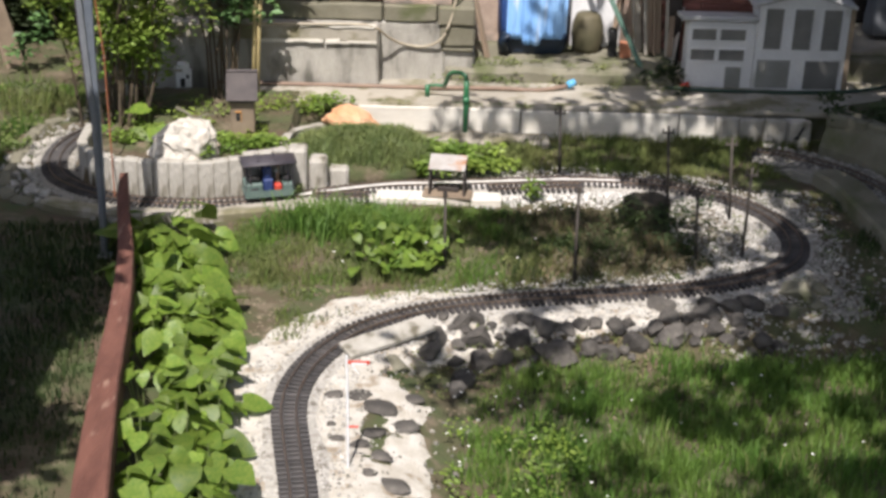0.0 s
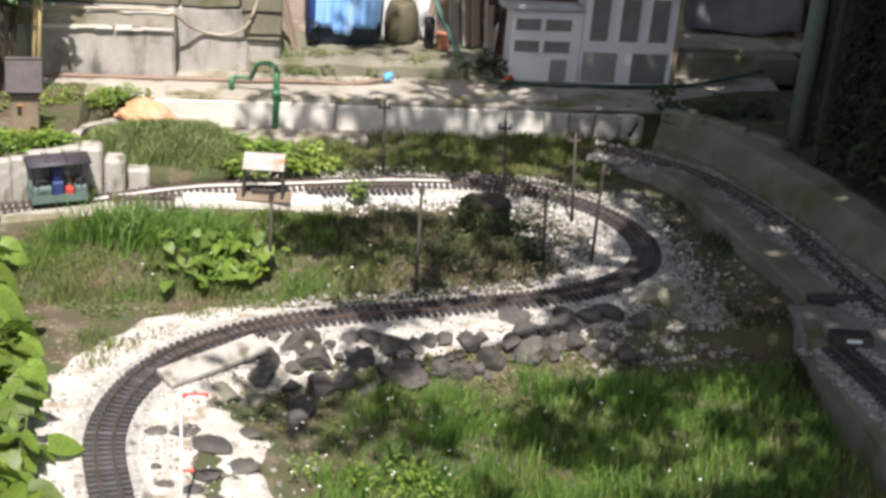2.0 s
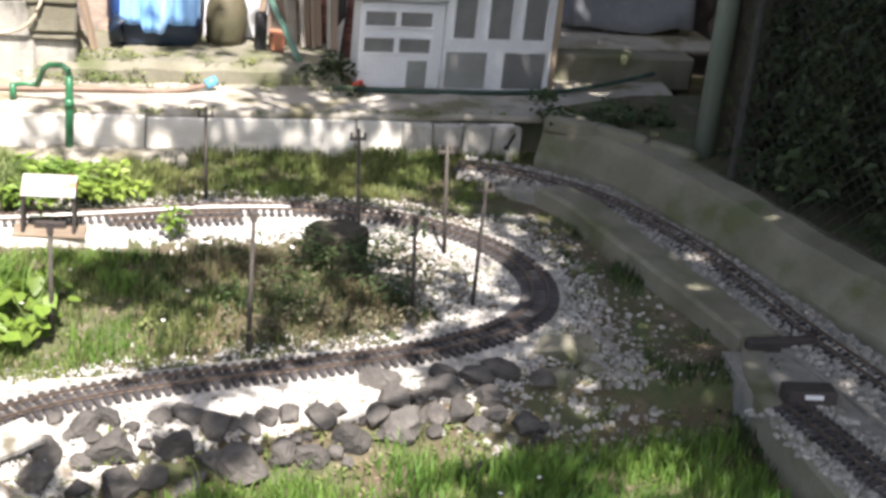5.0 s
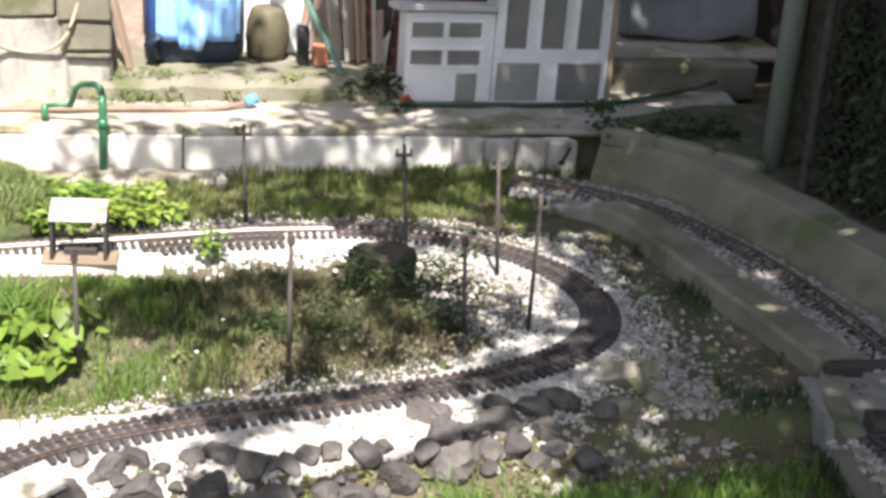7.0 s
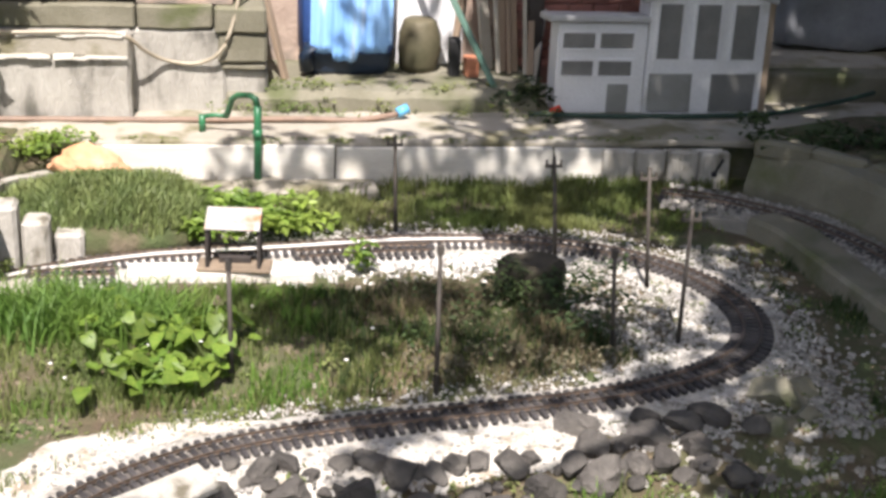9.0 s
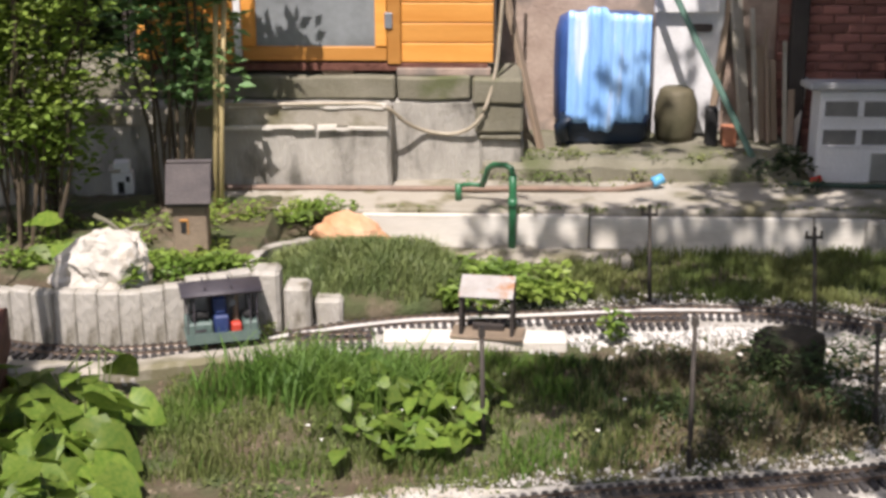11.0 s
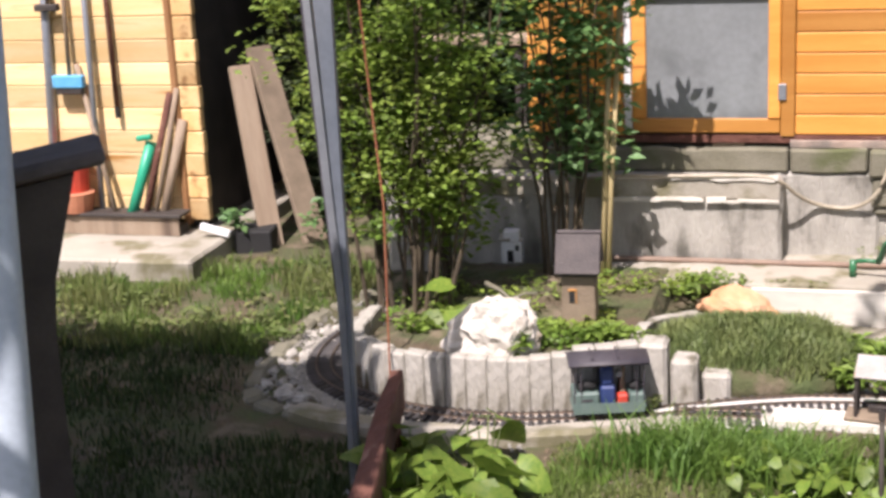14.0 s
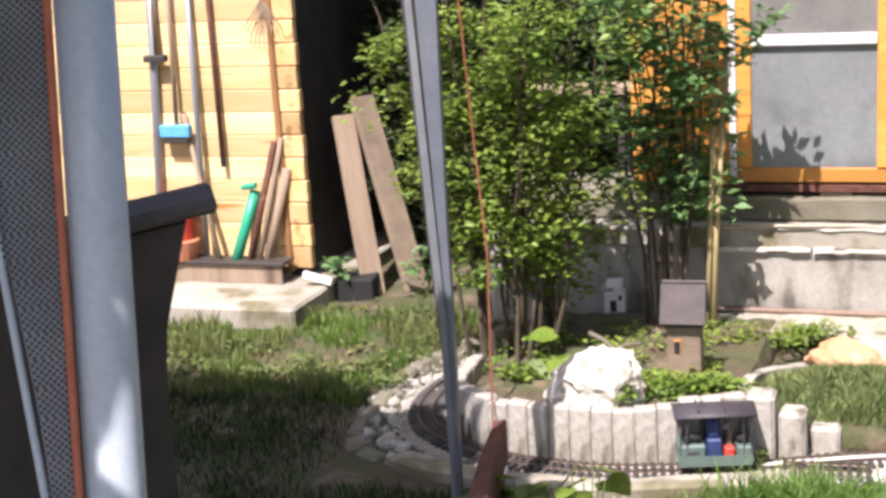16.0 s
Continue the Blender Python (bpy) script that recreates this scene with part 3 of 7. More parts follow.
pebbles("dark_specks", along(main_pts, main_heads, 1300, 0.06, 0.26, 0, BEND, 0.003, 0.008) + [(x, y, gz(x, y) + 0.005, rng.uniform(0.004, 0.012)) for x, y in ((rng.uniform(-0.45, 0.1), rng.uniform(1.5, 2.95)) for _ in range(160))], M_DIMGRAVEL, "darker grit scattered over the white gravel")
pebbles("loop_rubble", loop_spots[::3], M_DIMGRAVEL, "darker stones among the white gravel of the bend")
pebbles("loop_gravel", [p for i, p in enumerate(loop_spots) if i % 3], M_GRAVEL, "coarse white gravel inside the bend of the track")
outer_spots = [(x, y, gz(x, y) + 0.003, rng.uniform(0.004, 0.013)) for x, y in ((1.53 + abs(rng.normal(0, 0.12)), rng.uniform(3.3, 4.6)) for _ in range(1300)) if near_path(x, y, coarse_main) > 0.07 and x < 1.95]
outer_spots += [(x, y, gz(x, y) + 0.003, rng.uniform(0.004, 0.014)) for x, y in ((rng.uniform(1.0, 1.75), rng.normal(3.24, 0.10)) for _ in range(420)) if near_path(x, y, coarse_main) > 0.07]
pebbles("grey_gravel", outer_spots, M_PALEGREY, "greyish gravel and rubble outside the bend")


def sand_keep(x, y):
    d = near_path(x, y, coarse_main)
    return 1.0 if (d < 0.34 and y < 3.02 and 0.05 < d) else 0.0


pale = [(x, y, gz(x, y) + 0.002, rng.uniform(0.002, 0.006)) for x, y in ((rng.uniform(-0.78, 0.0), rng.uniform(1.4, 3.05)) for _ in range(3000)) if sand_keep(x, y) and rng.uniform() < smoothstep(0.36, 0.16, near_path(x, y, coarse_main))]
pebbles("pale_sand", pale, M_GRAVEL, "pale gravelly sand either side of the near track")
yard = [(rng.uniform(-0.62, 0.95), rng.normal(4.43, 0.045), 0, 0) for _ in range(1500)]
pebbles("yard_gravel", [(x, y, gz(x, y) + 0.004, rng.uniform(0.005, 0.011)) for x, y, _, _ in yard], M_YARD, "white gravel of the little station yard")
yard_slab = [(-0.66, 4.36), (-0.3, 4.40), (0.2, 4.44), (0.6, 4.50), (0.95, 4.52)]
yp, yh = smooth_path(yard_slab, 0.05)
ballast("yard_bed", yp, yh, 0.085, M_YARD, "white gravel bed of the station yard", -0.016)
pebbles("bed_stones", along(right_pts, right_heads, 3600, 0.0, 0.13, i0=6, z=0.018, rmin=0.005, rmax=0.012) + along(spur_pts, spur_heads, 1300, 0.0, 0.14, z=0.012) + along(main_pts, main_heads, 900, 0.05, 0.24, BEND + 8, None, 0.006, 0.014), M_PALEGREY, "grey stones beside the rails in the concrete channel")


# ---------------------------------------------------------------- railway tracks
def sleeper_mesh():
    bm = box(-0.0078, 0.0078, -0.0625, 0.0625, -0.014, 0.0, 0.0025)
    for s in (-1, 1):
        box(-0.006, 0.006, s * 0.026 - 0.009, s * 0.026 + 0.009, -0.001, 0.004, 0.001, bm)
    me = bpy.data.meshes.new("sleeper")
    bm.to_mesh(me)
    bm.free()
    me.materials.append(M_SLEEPER)
    return me


SLEEPER = sleeper_mesh()


def railway(name, pts, heads, z, label, first=0, last=None, gauge=0.026, sink=0.0):
    thing = empty(name, 0, 0, z, 0, label, "railway track", "garden railway tracks")
    pts, heads = pts[first:last], heads[first:last]
    for side in (-1, 1):
        bm = bmesh.new()
        rings = []
        for p, h in zip(pts, heads):
            c = Vector((p.x - h.y * side * gauge, p.y + h.x * side * gauge, p.z))
            q = Vector((-h.y, h.x, 0))
            rings.append([bm.verts.new(c + q * a + Vector((0, 0, b))) for a, b in ((-0.004, 0.001), (-0.0016, 0.003), (-0.0024, 0.0085), (0.0024, 0.0085), (0.0016, 0.003), (0.004, 0.001))])
        for a, b in zip(rings, rings[1:]):
            for k in range(6):
                bm.faces.new((a[k], a[(k + 1) % 6], b[(k + 1) % 6], b[k]))
        part("rail", bm, M_RAIL, thing)
    pts, heads = smooth_path([tuple(p) for p in pts[::3]] + [tuple(pts[-1])], 0.0275)
    rest = bmesh.new()
    for i, (p, h) in enumerate(zip(pts, heads)):
        if i >= 300:
            m = pose(p.x, p.y, p.z - sink, 0, 0, math.degrees(math.atan2(h.y, h.x)) + rng.normal(0, 0.8))
            vs = [rest.verts.new(m @ v.co) for v in SLEEPER.vertices]
            for f in SLEEPER.polygons:
                rest.faces.new([vs[k] for k in f.vertices])
            continue
        s = new("sleeper", SLEEPER)
        s.parent = thing
        s.matrix_local = pose(p.x, p.y, p.z - sink, 0, 0, math.degrees(math.atan2(h.y, h.x)) + rng.normal(0, 0.8))
    if len(pts) > 300:
        tagged(part("far_sleepers", rest, M_SLEEPER, thing), "dark sleepers of the far bend", kind="stuff")
    return thing


# ---------------------------------------------------------------- concrete: terrace, walls, channel
def solid(name, bm, material, label, category, kind="structure"):
    return tagged(part(name, bm, material), label, category, kind=kind)


def slab_bm(x0, x1, y0, y1, z0, z1, cuts=14, rough=0.006, seed=0.0, bevel=0.012):
    bm = box(x0, x1, y0, y1, z0, z1, bevel)
    long = [e for e in bm.edges if e.calc_length() > 0.12]
    bmesh.ops.subdivide_edges(bm, edges=long, cuts=cuts, use_grid_fill=True)
    return wobble(bm, rough, 7.0, seed)


# Darker concrete than the slab above adds the overhang's shade by colour.
solid("terrace_base", slab_bm(-1.0, 2.75, 5.33, 6.9, -0.2, 0.112, 12, 0.008, 7, 0.02), M_CONC_DARK, "recessed base of the terrace, lip's shade put into darker concrete", "terrace")
solid("terrace", slab_bm(-1.0, 2.75, 5.258, 6.9, 0.113, 0.142, 30, 0.012, 1, 0.008), M_CONC, "low weathered concrete terrace", "terrace")
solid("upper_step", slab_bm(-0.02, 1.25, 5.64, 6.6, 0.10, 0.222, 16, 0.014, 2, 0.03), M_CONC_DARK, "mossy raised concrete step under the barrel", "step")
solid("platform", slab_bm(-0.31, 0.27, 4.325, 4.425, -0.08, 0.006, 8, 0.003, 17, 0.006), M_WHITEW, "pale concrete platform slab of the station yard", "platform")
solid("low_wall", slab_bm(2.16, 2.9, 5.80, 6.0, 0.1, 0.262, 10, 0.008, 5), M_CONC_DARK, "low dark concrete wall", "wall")
solid("ledge", slab_bm(-1.9, -0.35, 5.52, 5.70, 0.05, 0.462, 18, 0.007, 3, 0.014), M_WALLC, "projecting rendered concrete ledge, stained and worn", "wall")
for x0, x1 in ((-1.9, -0.335), (-0.330, -0.045)):
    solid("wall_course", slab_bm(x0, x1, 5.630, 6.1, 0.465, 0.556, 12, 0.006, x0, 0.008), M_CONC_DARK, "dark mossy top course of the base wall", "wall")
solid("ledge_lip", slab_bm(-1.9, -0.352, 5.506, 5.53, 0.385, 0.464, 20, 0.006, 44, 0.010), M_CONC, "pale projecting lip along the top of the ledge", "wall")
for i in range(15):
    w = rng.uniform(0.05, 0.22)
    x = -1.02 + 0.045 * i + rng.normal(0, 0.02)
    z = 0.468 if i % 2 else 0.384
    o = part("lime_flake", wobble(slab_bm(0, min(w, -0.36 - x), -0.004, 0.004, -0.006, rng.uniform(0.004, 0.014), 6, 0.004, i, 0.001), 0.006, 14, i), M_WHITEW)
    o.matrix_world = pose(x, 5.503, z)
    tagged(o, "flaking white lime crust on the ledge", "lime crust", "lime crusts on the ledge")
solid("wall_north", slab_bm(-1.9, 0.0, 5.64, 6.2, 0.05, 0.462, 18, 0.005, 4), M_WALLC, "grey concrete base wall under the shed", "wall")
for i, (x0, x1, z0, z1) in enumerate(((-0.04, 0.155, 0.452, 0.555), (-0.03, 0.155, 0.335, 0.447), (-0.02, 0.15, 0.305, 0.33))):
    tagged(part("concrete_block", slab_bm(x0, x1, 5.61 + 0.012 * i, 5.9, z0, z1, 6, 0.005, 6 + i, 0.01), M_CONC_DARK), "cracked grey concrete block at the wall's end", "concrete block", "stacked blocks at the wall's end")
solid("pier", slab_bm(-0.02, 0.16, 5.66, 5.95, 0.05, 0.305, 6, 0.006, 8), M_WALLC, "rough concrete footing", "footing")


def white_boards():
    thing = empty("plank_edging", 0, 0, 0, 0, "pale weathered planks set on edge before the terrace", "edging", kind="structure")
    x = -0.44
    for w, dz in ((0.84, 0.030), (0.82, 0.022), (0.30, 0.018), (0.36, 0.016)):
        y = 5.25 + 0.002 * rng.normal()
        p = part("plank", wobble(box(x, x + w - 0.006, y - 0.014, y + 0.008, -0.06, 0.098 + dz, 0.004), 0.003, 6, x), M_WHITEW, thing)
        x += w


white_boards()
solid("concrete_sill", slab_bm(-0.45, 0.55, 5.10, 5.236, -0.1, 0.004, 10, 0.006, 9), M_CONC, "pale concrete sill in front of the planks", "sill")


def ribbon(name, pts, offs, zs, material, label, category, rough=0.006, seed=0.0):
    """A solid strip along a path, with a section given by offsets to its left and heights."""
    P, H = smooth_path(pts, 0.06)
    bm = bmesh.new()
    rings = []
    for p, h in zip(P, H):
        ring = []
        for o, z in zip(offs, zs):
            c = Vector((p.x - h.y * o, p.y + h.x * o, p.z + z))
            ring.append(bm.verts.new(c + rough * Vector(noise.noise_vector(c * 6 + Vector((seed, 0, 0))))))
        rings.append(ring)
    n = len(offs)
    for a, b in zip(rings, rings[1:]):
        for k in range(n):
            bm.faces.new((a[k], a[(k + 1) % n], b[(k + 1) % n], b[k]))
    bm.faces.new(rings[0][::-1])
    bm.faces.new(rings[-1])
    return solid(name, bm, material, label, category)


KERB = [(1.86, 4.72), (1.935, 4.55), (1.985, 4.17), (2.04, 3.85), (2.085, 3.55), (2.10, 3.42)]
ribbon("channel_kerb", KERB, (0.08, 0.08, 0.066, -0.062, -0.076, -0.076), (-0.2, 0.030, 0.042, 0.046, 0.034, -0.2), M_CONC_DARK, "smooth mossy concrete kerb of the channel", "kerb", 0.004, 1)
ribbon("channel_kerb_low", [(2.10, 3.46), (2.02, 3.30), (1.965, 3.10), (1.94, 2.88), (1.925, 2.54), (1.92, 2.0)], (-0.035, -0.035, 0.035, 0.035), (-0.25, 0.012, 0.008, -0.25), M_CONC_DARK, "low concrete edge of the lower siding", "kerb", 0.004, 2)
ribbon("channel_floor", [(1.58, 4.99, -0.08), (1.70, 4.935, -0.02)] + [(x, y, 0) for x, y in RIGHT[2:]], (-0.15, -0.15, 0.13, 0.13), (-0.15, 0.016, 0.018, -0.15), M_DIMGRAVEL, "gravel floor of the concrete railway channel", "track bed", 0.005, 3)
ribbon("spur_floor", [(2.10, 3.38), (2.07, 3.1), (2.10, 2.7), (2.15, 2.1)], (-0.14, -0.14, 0.13, 0.13), (-0.15, 0.006, 0.008, -0.15), M_DIMGRAVEL, "gravel bed of the lower siding", "track bed", 0.006, 4)
solid("channel_step", slab_bm(2.04, 2.27, 3.385, 3.42, -0.1, 0.046, 5, 0.004, 3), M_DARKWOOD, "dark timber step across the channel", "step")
ribbon("bank", [(1.90, 5.05), (2.08, 4.82), (2.18, 4.55), (2.285, 4.17), (2.37, 3.75), (2.445, 3.45), (2.52, 3.2), (2.63, 2.7), (2.74, 2.0)], (0.0, 0.006, 0.05, 0.075, 0.16, 0.20, 0.20), (-0.1, 0.04, 0.150, 0.178, 0.20, 0.19, -0.2), M_CONC_DARK, "sloping mossy concrete bank above the channel", "bank", 0.010, 5)
ribbon("verge", [(2.10, 5.30), (2.22, 4.92), (2.34, 4.60), (2.47, 4.22), (2.565, 3.80), (2.64, 3.50), (2.715, 3.25), (2.83, 2.7), (2.94, 2.0)], (0.0, 0.0, 0.35, 0.9, 0.9), (-0.2, 0.176, 0.19, 0.16, -0.2), M_SOIL, "dark earth verge behind the concrete bank", "soil", 0.014, 9)
for i, (x, y, rz, w) in enumerate(((2.05, 5.02, -38, 0.22), (2.21, 4.88, -46, 0.22), (2.35, 4.70, -58, 0.2))):
    tagged(part("edge_stone", wobble(box(-w / 2, w / 2, -0.03, 0.03, 0, 0.07, 0.012, m=pose(x - 0.02, y - 0.01, 0.145, 0, 0, rz)), 0.006, 8, i), M_CONC_DARK), "grey concrete edging stone on the bank", "edging stone", "edging stones on the bank")
blocks = empty("block_wall", 1.40, 5.20, -0.1, 0, "grey weathered concrete blocks in line with the plank edging", "wall", kind="structure")
for i in range(4):
    part("block", slab_bm(0.125 * i + 0.002, 0.125 * i + 0.122, 0.004 * (i % 2), 0.045, 0.0, 0.218 + 0.006 * rng.normal(), 4, 0.004, 11 + i, 0.008), M_PALIS, blocks)


# ---------------------------------------------------------------- sheds and back walls
def boards(parent, x0, x1, y, z0, z1, pitch, material, ends=0.0, thick=0.02):
    z, i = z0, 0
    while z < z1:
        e = ends * (0.5 + 0.5 * (i % 2))
        part("board", box(x0 - e, x1 + e, y, y + thick, z + 0.0015, z + pitch - 0.0015, 0.0035), material, parent)
        z += pitch
        i += 1


def orange_shed():
    shed = empty("garden_shed", -0.75, 5.66, 0.0, 0, "orange-stained wooden garden shed with a glazed door", "shed")
    X = -0.75

    def L(v):
        return v - X
    boards(shed, L(-0.312), L(0.040), 0.0, 0.604, 1.95, 0.0772, M_ORANGE)
    boards(shed, L(-1.33), L(-1.0), 0.0, 0.604, 1.95, 0.0772, M_ORANGE)
    part("body", box(L(-1.325), L(0.036), 0.022, 1.3, 0.60, 1.94, 0.004), M_DARKWOOD, shed)
    part("sill_beam", box(L(-1.33), L(0.02), -0.004, 0.10, 0.572, 0.602, 0.003), M_BEAM, shed)
    part("skid", box(L(-0.62), L(-0.5), 0.01, 0.12, 0.553, 0.572, 0.003), M_WOOD, shed)
    part("skid", box(L(-0.33), L(0.03), -0.012, 0.06, 0.556, 0.586, 0.003), M_PINK, shed)
    part("corner_post", box(L(0.040), L(0.052), -0.006, 0.03, 0.60, 1.95, 0.003), M_DARKWOOD, shed)
    part("door_post", box(L(-1.0), L(-0.955), -0.012, 0.03, 0.6, 1.95, 0.003), M_ORANGE, shed)
    part("door_post", box(L(-0.365), L(-0.314), -0.012, 0.03, 0.6, 1.95, 0.003), M_ORANGE, shed)
    part("weather_strip", box(L(-0.952), L(-0.925), -0.014, 0.02, 0.62, 1.95, 0.003), M_WHITE, shed, "peeling white strip")
    door = part("door", box(L(-0.922), L(-0.367), -0.010, 0.012, 0.612, 0.668, 0.004), M_ORANGE, shed)
    part("stile", box(L(-0.922), L(-0.868), -0.016, 0.012, 0.669, 1.9, 0.004), M_ORANGE, door)
    part("stile", box(L(-0.412), L(-0.367), -0.016, 0.012, 0.669, 1.9, 0.004), M_ORANGE, door)
    part("glazing_bar", box(L(-0.867), L(-0.4125), -0.024, 0.010, 1.128, 1.168, 0.004), M_WHITE, door, "flaking white glazing bar")
    part("pane", box(L(-0.867), L(-0.4125), -0.004, 0.002, 0.669, 1.127, 0.0), M_GLASS, door, "dusty grey glass")
    part("pane", box(L(-0.867), L(-0.4125), -0.004, 0.002, 1.169, 1.7, 0.0), M_GREYWIN, door, "dark upper glass")
    part("hinge", box(L(-0.375), L(-0.345), -0.021, -0.0125, 0.74, 0.80, 0.002), M_STEEL, door)
    part("roof", box(L(-1.43), L(0.14), -0.12, 1.4, 1.95, 2.0, 0.01), M_SLATE, shed)


orange_shed()


def yellow_shed():
    shed = empty("log_shed", -3.9, 5.943, 0.0, 0, "yellow pine plank shed in full sun", "shed")
    z, i = 0.14, 0
    while z < 1.9:
        part("board", box(-1.6, 0.905, 0.0, 0.03, z + 0.001, z + 0.1005, 0.004), M_YELLOW, shed)
        part("log_end", box(0.940, 1.032 + 0.005 * (i % 2), -0.014, 0.03, z + 0.002, z + 0.0995, 0.005), M_LOGEND, shed)
        z += 0.1015
        i += 1
    part("corner_batten", box(0.907, 0.938, -0.02, 0.03, 0.12, 1.95, 0.006), M_BATTEN, shed, "brown corner batten")
    part("body", box(-1.6, 1.0, 0.034, 1.6, 0.10, 1.9, 0.004), M_DARKWOOD, shed)
    part("roof", box(-1.8, 1.15, -0.04, 1.7, 1.93, 1.98, 0.01), M_SLATE, shed)


yellow_shed()
solid("shed_slab", slab_bm(-5.2, -2.74, 5.43, 7.4, -0.15, 0.10, 14, 0.007, 14), M_CONC, "concrete slab under the plank shed", "slab")


def brick_wall():
    wall = empty("wall_brick", 1.2, 6.06, 0.22, 0, "red-painted brick wall behind the hutch", "wall", kind="structure")
    part("mortar", box(0.0, 0.98, 0.012, 0.25, -0.12, 1.9, 0.0), M_MORTAR, wall)
    me = bpy.data.meshes.new("brick")
    bm = box(0, 0.105, 0, 0.05, 0, 0.032, 0.004)
    bm.to_mesh(me)
    bm.free()
    me.materials.append(M_BRICK)
    for r in range(26):
        for c in range(-1, 9):
            x = 0.112 * c + (0.056 if r % 2 else 0.0)
            if x < 0 or x > 0.875:
                continue
            b = new("brick", me)
            b.parent = wall
            b.location = (x, 0.0015 * rng.normal(), 0.039 * r)


solid("wall_plaster", slab_bm(0.06, 1.22, 6.12, 6.3, 0.1, 1.9, 10, 0.008, 21), M_PINK, "crumbling pinkish plaster wall", "wall")
tagged(part("shelf_board", wobble(box(-1.95, -1.42, 6.24, 6.36, 0.862, 0.905, 0.006), 0.003, 6), M_WOOD), "weathered pale board lying across supports in the dark corner", "board")
for x in (-1.88, -1.5):
    tagged(part("trestle_post", box(x - 0.025, x + 0.025, 6.26, 6.33, -0.05, 0.861, 0.004), M_DARKWOOD), "dark post carrying the board behind the bush", "post", "posts under the board")
# Plain walls close the place; dark colours stand in for the shade there.
solid("wall_back_left", slab_bm(-3.0, -1.4, 6.9, 7.0, -0.1, 1.9, 6, 0.01, 22), M_STUMP, "plain fence closing the view behind the bushes, shade in its dark colour", "wall")
solid("wall_back_right", slab_bm(2.15, 4.2, 6.55, 6.7, -0.1, 1.9, 6, 0.01, 23), M_DARKWOOD, "plain wall closing the view by the hutch, shade in its dark colour", "wall")
solid("wall_side_right", slab_bm(3.4, 3.5, 1.5, 6.6, -0.1, 1.9, 6, 0.01, 24), M_DARKWOOD, "plain fence closing the right side, shade in its dark colour", "wall")


def leaves(name, centres, n, size, material, parent=None, droop=0.5, thin=0.55, cup=0.25):
    """n small folded leaves round each centre (x, y, z, rx, ry, rz radii)."""
    verts, faces = [], []
    for cx, cy, cz, rx, ry, rz in centres:
        for _ in range(n):
            u = rng.normal(size=3)
            u *= rng.uniform(0.25, 1.0) ** 0.5 / (np.linalg.norm(u) + 1e-9)
            p = Vector((cx + u[0] * rx, cy + u[1] * ry, cz + u[2] * rz))
            a = rng.uniform(0, 6.28)
            d = Vector((math.cos(a), math.sin(a), rng.uniform(-droop, 0.45))).normalized()
            s = d.cross(Vector((rng.normal() * 0.35, rng.normal() * 0.35, 1))).normalized()
            up = s.cross(d)
            k = size * rng.uniform(0.6, 1.35)
            m = len(verts)
            verts += [p, p + d * k * 0.45 + s * k * thin * 0.5 + up * k * cup * 0.4, p + d * k, p + d * k * 0.45 - s * k * thin * 0.5 + up * k * cup * 0.4]
            faces += [(m, m + 1, m + 2), (m, m + 2, m + 3)]
    return link_mesh(name, verts, faces, material, parent)


